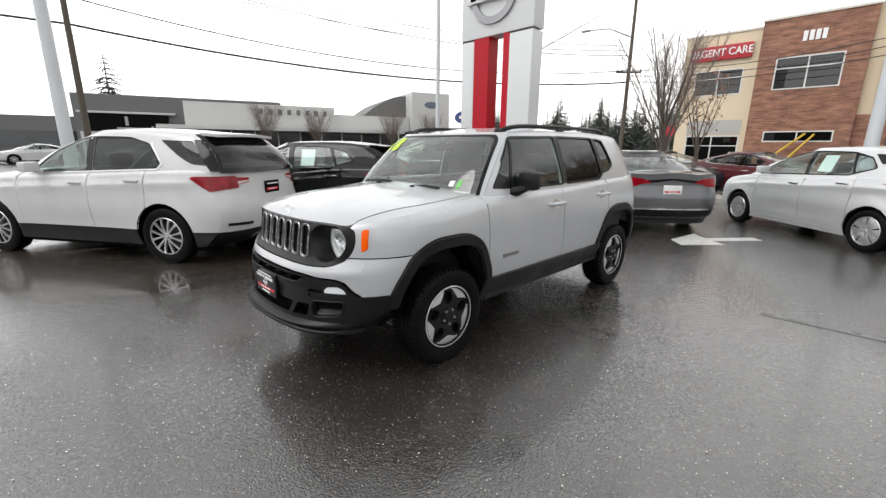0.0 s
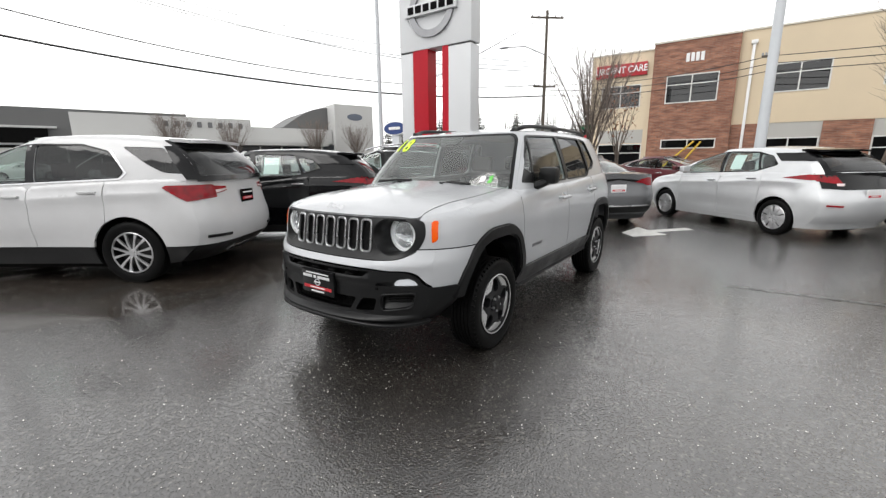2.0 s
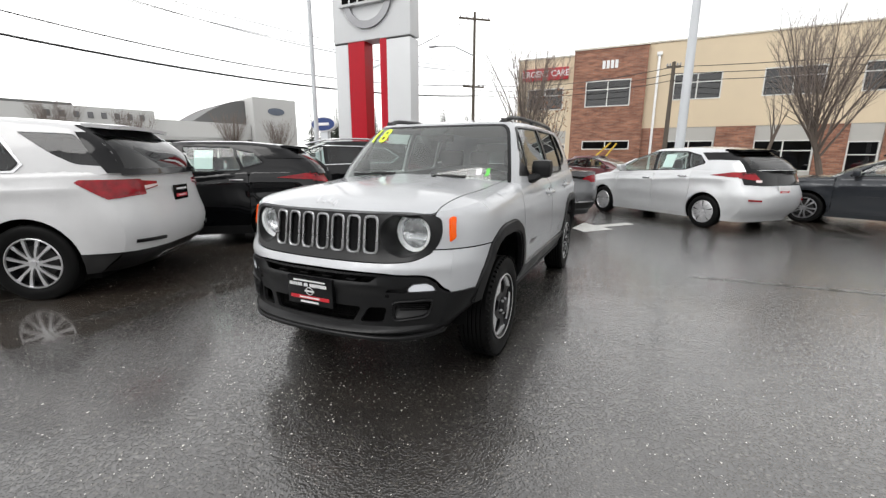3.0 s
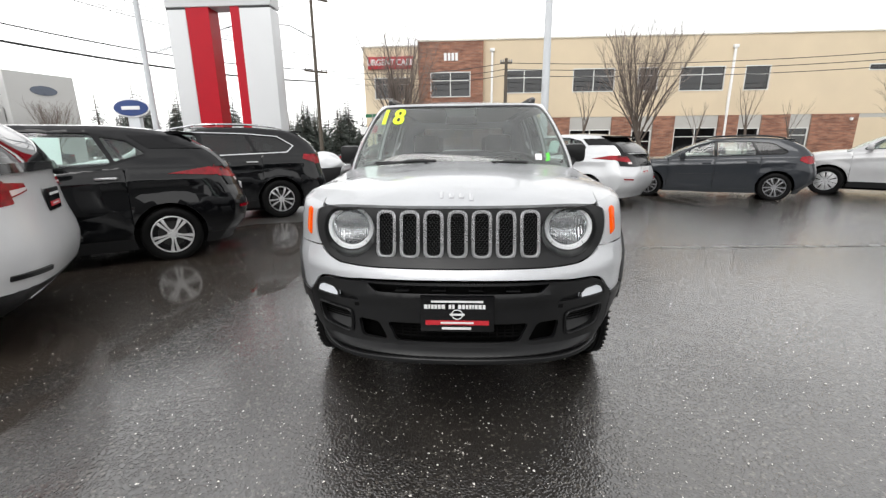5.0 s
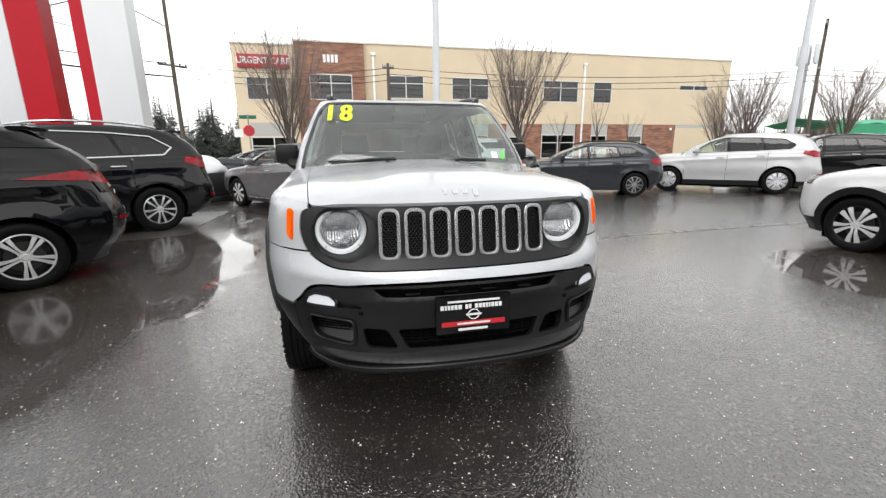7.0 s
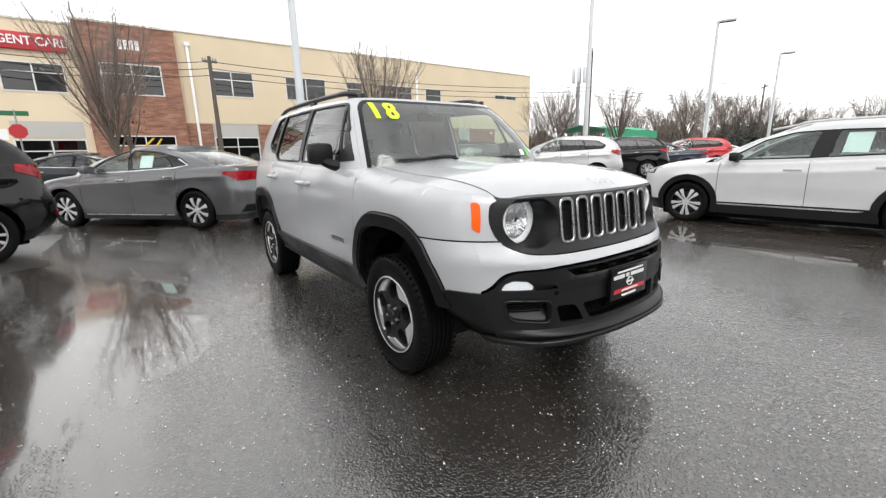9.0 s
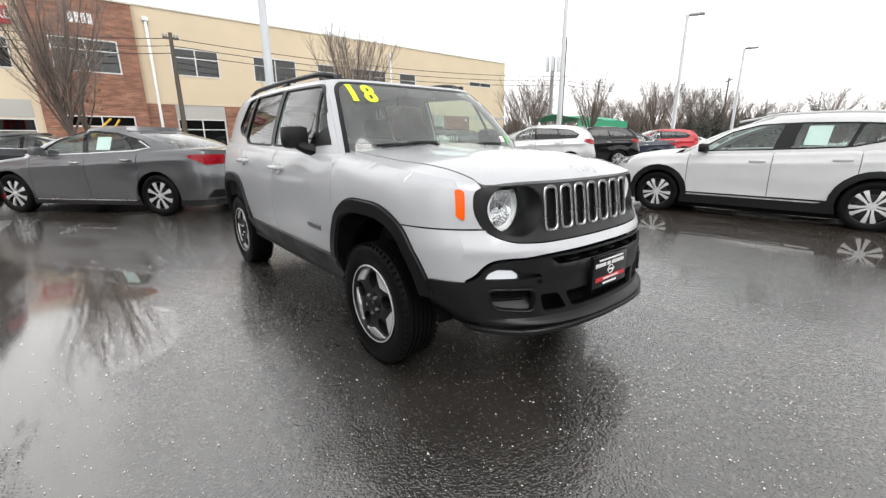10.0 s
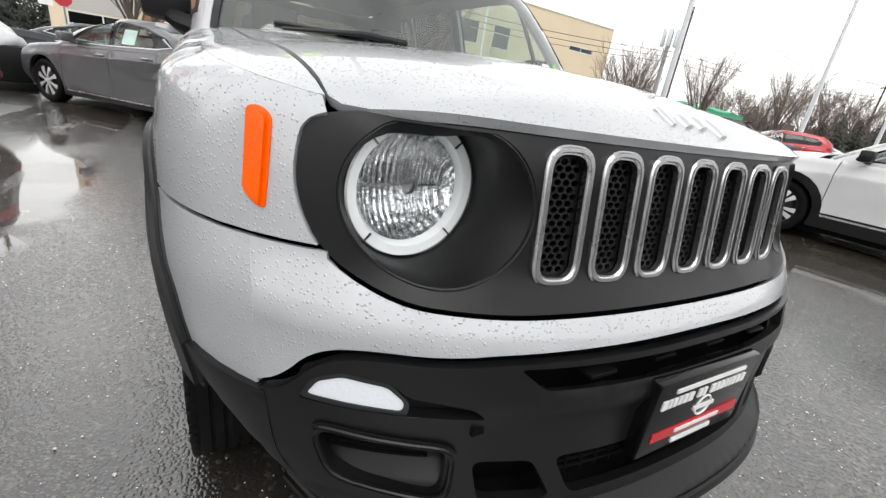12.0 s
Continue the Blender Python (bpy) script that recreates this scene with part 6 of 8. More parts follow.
def fluted():
    m, nt, b = nodes_of("lamp_reflector")
    b.inputs["Metallic"].default_value, b.inputs["Roughness"].default_value = 1.0, 0.1
    b.inputs["Base Color"].default_value = (0.82, 0.83, 0.84, 1)
    w = nt.nodes.new("ShaderNodeTexWave")
    w.inputs["Scale"].default_value, w.inputs["Distortion"].default_value, w.inputs["Detail"].default_value = 26, 3.0, 2
    c = nt.nodes.new("ShaderNodeTexCoord")
    nt.links.new(c.outputs["Object"], w.inputs["Vector"])
    bump_of(nt, b, w.outputs[0], 0.7, 0.006)
    bump_of(nt, b, noise_of(nt, 45, 3), 0.5, 0.012)
    return m


REFLECT = fluted()
RINGM = plain("lamp_ring", (0.88, 0.89, 0.9), 0.2, 0.0, coat=1.0, var=0.1)
for s in (-1, 1):
    turn = pose(-0.622, s * LAMP[0], LAMP[1], 0, 0, -90 + s * 5) @ Matrix.Scale(0.985, 4)
    bw = bmesh.new()
    f = JLO.nose(-0.004)
    rings = []
    for k in range(48):
        a = 2 * math.pi * k / 48
        cy, cz = math.cos(a), math.sin(a)
        o = Vector(f(s * (LAMP[0] - 0.01) + 0.131 * cy, min(1.0045, LAMP[1] + 0.1155 * cz)))
        i2 = Vector((-0.618, s * LAMP[0] + 0.1095 * cy, min(1.012, LAMP[1] + 0.1095 * cz)))
        lip = Vector(f(s * (LAMP[0] - 0.01) + 0.134 * cy, min(1.005, LAMP[1] + 0.1175 * cz)))
        rings.append([bw.verts.new(p) for p in (lip, o + Vector((0.004, 0, 0)), o.lerp(i2, 0.5) + Vector((0.006, 0, 0)), i2, i2 + Vector((0.05, 0, 0)))])
    for p, q in zip(rings, rings[1:] + rings[:1]):
        for k in range(4):
            bw.faces.new((p[k], q[k], q[k + 1], p[k + 1]))
    part("lamp_bowl", bw, PLASTIC, panel, "black headlamp surround")
    hl = bmesh.new()
    lathe(hl, [(0.111, 0.03), (0.111, 0.018), (0.107, 0.011), (0.093, 0.014), (0.087, 0.024), (0.087, 0.04)], 48)
    lamp = part("headlight", hl, RINGM, jeep, "round clear headlight with pale ring")
    lamp.matrix_local = turn
    rf = bmesh.new()
    lathe(rf, [(0.089, 0.022), (0.08, 0.05), (0.056, 0.075), (0.026, 0.09), (0.0, 0.093)], 40)
    part("reflector", rf, REFLECT, lamp, "fluted chrome reflector")
    bl = bmesh.new()
    lathe(bl, [(0.0, 0.028), (0.012, 0.03), (0.015, 0.036), (0.013, 0.06), (0.0, 0.09)], 18)
    box(bl, -0.06, 0.06, 0.045, 0.055, -0.002, 0.002)
    part("bulb_shield", bl, CHROME, lamp)
    ls = bmesh.new()
    lathe(ls, [(0.1105, 0.018), (0.105, 0.004), (0.083, -0.008), (0.048, -0.016), (0.0, -0.019)], 48)
    lens = part("lens", ls, CLEAR, lamp, "clear domed lens")
    lens.visible_shadow = False
    for a in (45, 135, 225, 315):
        part("ring_tick", box(bmesh.new(), 0.093, 0.11, 0.009, 0.014, -0.001, 0.001, Matrix.Rotation(radians(a), 4, "Y")), GREYPL, lamp)

def eased(pts):
    """An open line with its corners cut twice."""
    for _ in range(2):
        pts = [pts[0]] + [(a[0] * k + b[0] * (1 - k), a[1] * k + b[1] * (1 - k)) for a, b in zip(pts, pts[1:]) for k in (0.75, 0.25)] + [pts[-1]]
    return pts


# silver band and fender fronts
out_lo = lambda z: JLO.corner_y(z, KJ)
right = eased([(0.0, 0.714), (0.4, 0.712), (0.5, 0.702), (0.612, 0.705), (0.665, 0.683), (0.7, 0.629), (out_lo(0.607), 0.607)])
right += [(out_lo(z), z) for z in np.linspace(0.62, low_f - seam, 8)]
inner = [p for p in PANEL_R if p[1] <= low_f - seam]
top_in = max(inner, key=lambda p: p[1])
right += [(top_in[0] + 0.004, low_f - seam)] + [(y + 0.004 * (y > 0.3), z - 0.004) for y, z in inner]
band_loop = right + [(-y, z) for y, z in reversed(right)][1:-1]
band_rows = [(y, z) for y in np.arange(-0.74, 0.75, 0.03) for z in (0.716, 0.722, 0.732, 0.742, 0.75)]
part("bumper_band", sheet([band_loop], JLO.nose(), 0.035, (-1, 0, 0), 0.012, band_rows), SILVER, jeep, "silver bumper band under the grille")
hood_y = soft([(-0.75, 0.62), (-0.6, 0.633), (-0.2, 0.662), (0.1, 0.675), (0.45, 0.69)])


def TOPF(x, y):
    w = max(0.6, JLO.half(x, JLO.zs(x) - 0.0005))
    return (x, y, JLO.zs(x) + JCROWN(x) * max(0, 1 - min(1, abs(y) / w) ** 2.6))


def edge_y(x):
    """Half width of the upper edge, where the side skin has rolled in."""
    return JLO.half(x, JLO.zs(x) - 0.0005)


xe0 = -0.66
while edge_y(xe0) < hood_y(xe0) + 0.006:
    xe0 += 0.003
CREASE = [(edge_y(x), x, JLO.zs(x) - 0.0005) for x in np.linspace(xe0, xs_f(ztopf), 12)]
for s in (-1, 1):
    hi = [p for p in PANEL_R if p[1] >= low_f + seam and p[0] > 0.3]
    hi = [p for p in hi if not (p[1] > 1.0 and p[0] < 0.628)]
    loop = [(s * (y + 0.005), z) for y, z in hi]
    loop += [(s * min(hi, key=lambda p: p[1])[0] + s * 0.005, low_f + seam)]
    ztop = [z for z in np.linspace(low_f + seam, ztopf, 8)]
    loop += [(s * out_lo(z), z) for z in ztop] + [(s * y, z) for y, x, z in reversed(CREASE)]
    part("fender_front", sheet([loop], JLO.nose(), 0.035, (-1, 0, 0), 0.012, [(s * y, z) for y in np.arange(0.58, 0.75, 0.025) for z in np.arange(0.93, 1.02, 0.02)]), SILVER, jeep)

# bonnet and fender tops
hl = [(JLO.nose()(y, 1.024)[0] - 0.012, y) for y in np.linspace(-0.622, 0.622, 40)]
hl += [(x, hood_y(x)) for x in np.linspace(hl[-1][0] + 0.02, 0.4, 24)] + [(0.4 - 0.07 * (1 - (y / 0.69) ** 2), y) for y in np.linspace(0.6, -0.6, 14)]
hl += [(x, -hood_y(x)) for x in np.linspace(0.4, hl[0][0] + 0.02, 24)]


def hood_fn(x, y):
    p = TOPF(x, y)
    d = x - (JLO.nose()(y, 1.024)[0] - 0.012)
    lip = -0.007 * max(0, 1 - d / 0.05) ** 2
    bulge = 0.012 * max(0, 1 - (abs(y) / 0.34) ** 4) * min(1, max(0, (x + 0.62) / 0.25))
    return (p[0], p[1], p[2] + lip + bulge + 0.004)


hood_rows = [(JLO.nose()(y, 1.024)[0] - 0.012 + d, y) for y in np.linspace(-0.6, 0.6, 38) for d in (0.008, 0.018, 0.03, 0.045)]
hood = part("bonnet", sheet([hl], hood_fn, 0.045, (0, 0, 1), 0.016, hood_rows), SILVER, jeep, "silver bonnet covered in rain drops")
for s in (-1, 1):
    ft = [(x, s * (hood_y(x) + 0.004)) for x in np.linspace(xe0, 0.46, 24)] + [(x, s * edge_y(x)) for x in np.linspace(0.46, xe0 + 0.01, 40)]
    part("fender_top", sheet([ft], TOPF, 0.04, (0, 0, 1), 0.012), SILVER, jeep)
# black seal behind the bonnet lip, and the maker's badge drawn as plain raised shapes
part("bonnet_seal", sheet([[(-0.375, 0.975), (0.375, 0.975), (0.375, 1.018), (-0.375, 1.018)]], JLO.nose(-0.03), 0.05, (-1, 0, 0), 0.01), PLASTIC, jeep)


def on_hood(x, y):
    p, a, b = (Vector(hood_fn(*q)) for q in ((x, y), (x + 0.01, y), (x, y + 0.01)))
    up, side = (a - p).normalized(), (b - p).normalized()
    m = Matrix((-side, up, (-side).cross(up))).transposed().to_4x4()
    m.translation = p
    return m


bd = bmesh.new()
for x, y0, y1, r in ((-0.062, -0.012, 0.026, 0.0075), (-0.024, -0.012, 0.012, 0.0115), (0.014, -0.012, 0.012, 0.0115), (0.052, -0.026, 0.012, 0.0105)):
    tube(bd, [(x, y, 0.0) for y in (y0, (y0 + y1) / 2, y1)], [r * 0.8, r, r * 0.8], 10)
bmesh.ops.scale(bd, vec=(1, 1, 0.5), verts=bd.verts[:])
bmesh.ops.scale(bd, vec=(1.15, 1.3, 1.6), verts=bd.verts[:])
bdg = part("badge", bd, CHROME, hood, "chrome raised badge on the bonnet lip")
bdg.matrix_local = on_hood(-0.685, 0.0)
for s in (-1, 1):
    nz = bmesh.new()
    box(nz, 0.2, 0.235, s * 0.22 - 0.012, s * 0.22 + 0.012, 0, 0.012, Matrix.Translation((0, 0, hood_fn(0.21, s * 0.22)[2])), 0.004)
    part("washer_jet", nz, PLASTIC, hood)

# front bumper in black plastic
bright = [(0.0, 0.372), (0.3, 0.368), (0.48, 0.356), (0.6, 0.35), (out_lo(0.365), 0.365)]
bright += [(out_lo(z), z) for z in np.linspace(0.4, 0.593, 9)] + eased([(out_lo(0.598), 0.598), (0.695, 0.62), (0.66, 0.675), (0.61, 0.696), (0.5, 0.693), (0.4, 0.703), (0.0, 0.705)])
bl_loop = bright + [(-y, z) for y, z in reversed(bright)][1:-1]
slot_up = rounded([(-0.36, 0.662), (0.36, 0.662), (0.4, 0.694), (-0.4, 0.694)], 0.01)
low_in = rounded([(-0.27, 0.446), (0.27, 0.446), (0.31, 0.525), (-0.31, 0.525)], 0.02)
pock = [rounded([(s * 0.485, 0.462), (s * 0.64, 0.48), (s * 0.665, 0.565), (s * 0.485, 0.556)], 0.03) for s in (-1, 1)]
mids = [rounded([(s * 0.305, 0.446), (s * 0.43, 0.448), (s * 0.448, 0.53), (s * 0.35, 0.525)], 0.02) for s in (-1, 1)]
fogs = [rounded([(s * 0.55, 0.612), (s * 0.548, 0.632), (s * 0.572, 0.656), (s * 0.63, 0.662), (s * 0.66, 0.645), (s * 0.674, 0.614)], 0.008) for s in (-1, 1)]
fog_holes = [rounded([(s * 0.44, 0.612), (s * 0.46, 0.63), (s * 0.545, 0.642), (s * 0.572, 0.662), (s * 0.63, 0.668), (s * 0.666, 0.648), (s * 0.68, 0.608)], 0.008) for s in (-1, 1)]


def bump_fn(y, z):
    x = JLO.nose(0.012)(y, z)[0]
    t = min(1.0, max(0.0, (0.43 - z) / 0.03))
    ridge = 0.048 * t * t * (3 - 2 * t) * max(0, 1 - (abs(y) / 0.71) ** 6) + 0.018 * math.exp(-((z - 0.64) / 0.03) ** 2) * max(0, 1 - (abs(y) / 0.5) ** 4)
    return (x - ridge, y, z)


brow = [(y, z) for y in np.arange(-0.72, 0.73, 0.018) for z in (0.385, 0.4, 0.4085, 0.417, 0.4255, 0.434, 0.59, 0.61, 0.63, 0.65)]
bpm = sheet([bl_loop, slot_up, low_in] + pock + mids + fog_holes, bump_fn, 0.035, (-1, 0, 0), 0.02, brow)
bumper = part("bumper", bpm, PLASTIC, jeep, "black plastic front bumper")
lipo = [(JLO.nose(0.012)(y, 0.385)[0] - 0.068 * max(0, 1 - (abs(y) / 0.69) ** 4) ** 0.5, y) for y in np.linspace(-0.69, 0.69, 41)]
lipb = sheet([lipo + [(x + 0.1, y) for x, y in ((JLO.nose(0.012)(y, 0.385)[0], y) for y in np.linspace(0.66, -0.66, 21))]], lambda x, y: (x, y, 0.396 - 0.02 * (abs(y) / 0.5) ** 2 * math.exp(-((abs(y) - 0.45) / 0.25) ** 2)), 0.04, (0, 0, 1), 0.03)
bmesh.ops.bevel(lipb, geom=[e for e in lipb.edges if e.calc_face_angle(0) > 0.9], offset=0.011, segments=3, affect="EDGES")
part("bumper_lip", lipb, PLASTIC, bumper, "black lower lip of the bumper")
# near-black sheets behind the openings, in place of their deep shade
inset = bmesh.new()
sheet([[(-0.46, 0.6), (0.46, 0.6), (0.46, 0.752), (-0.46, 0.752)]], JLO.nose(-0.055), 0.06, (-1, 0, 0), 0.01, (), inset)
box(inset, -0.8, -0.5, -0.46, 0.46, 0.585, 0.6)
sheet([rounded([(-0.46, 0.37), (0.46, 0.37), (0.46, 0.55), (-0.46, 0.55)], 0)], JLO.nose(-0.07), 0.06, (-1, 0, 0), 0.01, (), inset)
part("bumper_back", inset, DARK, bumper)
for l in pock:
    cy, cz = sum(p[0] for p in l) / len(l), sum(p[1] for p in l) / len(l)
    # the pocket's floor rises towards the front, its back is a coarse mesh
    pk = part("lamp_pocket", sheet([[(y + (y - cy) * 0.25, z + (z - cz) * 0.4) for y, z in l]], lambda y, z: JLO.nose(-0.034 + 0.04 * min(1, max(0, (cz - 0.012 - z) / 0.04)))(y, z), 0.02, (-1, 0, 0), 0.01), PLASTIC, bumper, "blank fog lamp pocket")
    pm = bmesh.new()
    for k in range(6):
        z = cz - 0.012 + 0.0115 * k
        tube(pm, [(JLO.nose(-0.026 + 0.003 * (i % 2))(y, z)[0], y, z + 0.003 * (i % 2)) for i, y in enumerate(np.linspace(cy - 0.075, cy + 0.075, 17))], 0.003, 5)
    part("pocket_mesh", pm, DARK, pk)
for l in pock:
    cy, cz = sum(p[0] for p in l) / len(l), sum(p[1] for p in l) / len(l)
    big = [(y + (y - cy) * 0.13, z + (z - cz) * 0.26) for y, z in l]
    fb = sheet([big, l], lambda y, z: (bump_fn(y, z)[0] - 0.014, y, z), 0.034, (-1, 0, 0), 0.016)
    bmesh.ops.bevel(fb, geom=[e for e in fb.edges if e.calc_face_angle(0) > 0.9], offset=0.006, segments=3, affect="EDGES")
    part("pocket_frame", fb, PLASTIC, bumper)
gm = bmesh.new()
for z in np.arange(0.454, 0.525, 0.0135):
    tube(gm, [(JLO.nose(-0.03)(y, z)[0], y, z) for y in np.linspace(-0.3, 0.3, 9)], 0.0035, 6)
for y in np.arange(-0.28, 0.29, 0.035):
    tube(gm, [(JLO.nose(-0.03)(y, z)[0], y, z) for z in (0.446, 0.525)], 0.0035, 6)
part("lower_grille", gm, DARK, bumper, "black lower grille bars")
for y in (-0.24, -0.08, 0.08, 0.24):
    part("slot_rib", boxes((-0.83, -0.77, y - 0.03, y + 0.03, 0.662, 0.67), bevel=0.003), PLASTIC, bumper)


def glow(name, col3, strength):
    m, nt, b = nodes_of(name)
    b.inputs["Base Color"].default_value = (*col3, 1)
    b.inputs["Roughness"].default_value = 0.15
    b.inputs["Emission Color"].default_value = (*col3, 1)
    b.inputs["Emission Strength"].default_value = strength
    bump_of(nt, b, noise_of(nt, 160, 2), 0.4, 0.003)
    return m


DRL = glow("running_light", (0.6, 0.62, 0.65), 0.12)
for l in fog_holes:
    yc, zc = sum(p[0] for p in l) / len(l), sum(p[1] for p in l) / len(l)
    part("lamp_recess", sheet([[(yc + (y - yc) * 1.06, zc + (z - zc) * 1.25) for y, z in l]], JLO.nose(-0.012), 0.04, (-1, 0, 0), 0.006), PLASTIC, bumper)
for i, l in enumerate(fogs):
    f = part("running_lamp", sheet([l], lambda y, z: JLO.nose(0.006)(y, z), 0.02, (-1, 0, 0), 0.02), DRL, bumper, "white running lamp, lit")
    yc, zc = sum(p[0] for p in l) / len(l), sum(p[1] for p in l) / len(l)
    rimb = sheet([[(yc + (y - yc) * 1.08, zc + (z - zc) * 1.18) for y, z in l], [(yc + (y - yc) * 0.95, zc + (z - zc) * 0.88) for y, z in l]], JLO.nose(0.009), 0.02, (-1, 0, 0), 0.006)
    part("lamp_frame", rimb, GREYPL, f, "dark lamp frame")
for s in (-1, 1):
    cs = [(xs_f(z) - 0.02, z) for z in np.linspace(0.36, 0.597, 9)] + [(-0.47, 0.6), (-0.43, 0.58), (-0.43, 0.36)]
    # its lower rear corner tucks in ahead of the tyre
    tuck = lambda x, z: 0.08 * min(1, max(0, (x + 0.62) / 0.19)) * min(1, max(0, (0.56 - z) / 0.19))
    part("bumper_end", sheet([cs], lambda x, z: JLO.side(s, 0.012 - tuck(x, z))(x, z), 0.03, (-0.5, s, 0), 0.02), PLASTIC, bumper)
# dealer plate
plate = part("dealer_plate", boxes((-0.8800, -0.842, -0.158, 0.158, 0.5, 0.66), bevel=0.006), PLATEK, jeep, "black dealer plate with a red stripe")
part("plate_stripe", boxes((-0.8825, -0.8795, -0.135, 0.135, 0.533, 0.553)), PLATER, plate)
bars = bmesh.new()
x = -0.14
for wd in (0.011, 0.006, 0.008, 0.008, 0.009, 0.011, -0.006, 0.009, 0.007, -0.006, 0.01, 0.009, 0.008, 0.007, 0.005, 0.009, 0.01, 0.009):
    if wd > 0:
        box(bars, -0.8825, -0.8795, -x - wd * 1.35, -x, 0.606, 0.624)
    x += abs(wd) * 1.35 + 0.0035
part("plate_lettering", bars, PLATEW, plate, "white bars in place of the dealer's name")
part("plate_bar", boxes((-0.8825, -0.8795, -0.11, 0.11, 0.634, 0.642), (-0.8825, -0.8795, -0.06, 0.065, 0.512, 0.522), (-0.8840, -0.8825, -0.07, 0.07, 0.539, 0.547)), PLATEW, plate)
ring = bmesh.new()
for k in range(28):
    a, b = 2 * math.pi * k / 28, 2 * math.pi * (k + 1) / 28
    tube(ring, [(-0.8810, 0.023 * math.cos(a), 0.58 + 0.021 * math.sin(a)), (-0.8810, 0.023 * math.cos(b), 0.58 + 0.021 * math.sin(b))], 0.0022, 5)
box(ring, -0.8835, -0.8795, -0.032, 0.032, 0.576, 0.584)
part("plate_emblem", ring, PLATEW, plate)

# cabin
JUP = Shell(
    soft([(1.1, 0.27), (1.2, 0.335), (1.35, 0.465), (1.5, 0.62), (1.59, 0.75)]),
    soft([(1.18, 3.285), (1.4, 3.21), (1.62, 3.08)]),
    JW, soft([(1.08, 0.935), (1.2, 0.91), (1.4, 0.84), (1.56, 0.765), (1.66, 0.7)]),
    soft([(0.6, 1.565), (0.9, 1.595), (1.3, 1.615), (2.0, 1.625), (2.6, 1.615), (3.3, 1.575)]), 0.06, 5.0, 3.4, 0.55, 0.75)
KF, KR = 0.955, 0.93
fr, z = [], 1.1
while z < JUP.zs(JUP.split_f(z, KF)) - 0.002:
    fr.append((JUP.split_f(z, KF), z))
    z += 0.025
ztf = z - 0.012
re, z = [], 1.19
while z < JUP.zs(JUP.split_r(z, KR)) - 0.002:
    re.append((JUP.split_r(z, KR), z))
    z += 0.03
ztr = z - 0.015
xa, xb = fr[-1][0], re[-1][0]
edge = [(x, JUP.zs(x) - 0.0005) for x in np.linspace(xa, xb, 40)][1:-1]
base = [(x, JLO.zs(x) - 0.03) for x in np.linspace(re[0][0], fr[0][0], 22)][1:-1]
cab_loop = fr + edge + re[::-1] + base
W1 = rounded([(0.52, 1.19), (0.66, 1.35), (0.825, 1.528), (0.88, 1.548), (1.46, 1.563), (1.475, 1.172), (0.95, 1.168)], [0.01, 0.02, 0.03, 0.02, 0.02, 0.02, 0.02])
W2 = rounded([(1.545, 1.172), (1.535, 1.565), (2.16, 1.565), (2.23, 1.22), (2.16, 1.185)], [0.02, 0.02, 0.02, 0.03, 0.03])
W3 = rounded([(2.275, 1.245), (2.22, 1.563), (2.38, 1.545), (2.5, 1.33), (2.4, 1.265)], 0.03)
crow = []
for k in (0.03, 0.12, 0.25, 0.45, 0.7, 1.0):
    crow += [(x, JUP.zs(x) - JUP.roll * k) for x in np.arange(0.5, 3.3, 0.05)]
cab = bmesh.new()
for s in (-1, 1):
    sheet([cab_loop, W1, W2, W3], JUP.side(s), 0.05, (0, s, 0), 0.03, crow, cab)
rearl = end_loop(JUP, 1.17, ztr, True, KR)
rhole = rounded([(0.56, 1.24), (0.52, 1.52), (-0.52, 1.52), (-0.56, 1.24)], 0.05)
sheet([rearl, rhole], JUP.tail(), 0.07, (1, 0, 0), 0.02, (), cab)
part("cabin", cab, SILVER, jeep, "silver pillars and window frames")
for s in (-1, 1):
    for l, g in ((W1, GLASS_T), (W2, GLASS_D), (W3, GLASS_D)):
        p = part("window", sheet([l], JUP.side(s, -0.01), 0.07, (0, s, 0)), g, jeep, "side window glass")
        p.visible_shadow = False
    tr = bmesh.new()
    for l in (W1, W2, W3):
        cxm, czm = sum(p[0] for p in l) / len(l), sum(p[1] for p in l) / len(l)
        grow = [(x + (0.013 if x > cxm else -0.006), z + 0.013 * (1 if z > czm else -1)) for x, z in l]
        sheet([grow, [(x + 0.004 * (cxm - x), z + 0.01 * (czm - z)) for x, z in l]], JUP.side(s, 0.003), 0.05, (0, s, 0), 0.012, (), tr)
    part("window_seal", tr, PLASTIC, jeep, "black window seal")
    part("door_pillar", sheet([[(1.478, 1.17), (1.462, 1.572), (1.537, 1.574), (1.547, 1.17)]], JUP.side(s, 0.002), 0.06, (0, s, 0), 0.012), PLASTIC, jeep, "black door pillar")
    part("rear_pillar", sheet([[(2.228, 1.205), (2.158, 1.568), (2.226, 1.568), (2.282, 1.235)]], JUP.side(s, 0.002), 0.06, (0, s, 0), 0.012), PLASTIC, jeep, "black rear pillar")
    part("window_divider", sheet([[(0.7, 1.18), (0.724, 1.18), (0.862, 1.55), (0.838, 1.545)]], JUP.side(s, -0.004), 0.05, (0, s, 0), 0.01), PLASTIC, jeep)
p = part("rear_window", sheet([rhole], JUP.tail(-0.006), 0.08, (1, 0, 0)), GLASS_D, jeep)
p.visible_shadow = False
wsl = end_loop(JUP, 1.105, ztf, False, KF)
ws = part("windscreen", sheet([wsl], JUP.nose(-0.003), 0.05, (-1, 0, 0.4)), GLASS_C, jeep, "wet windscreen glass")
ws.visible_shadow = False


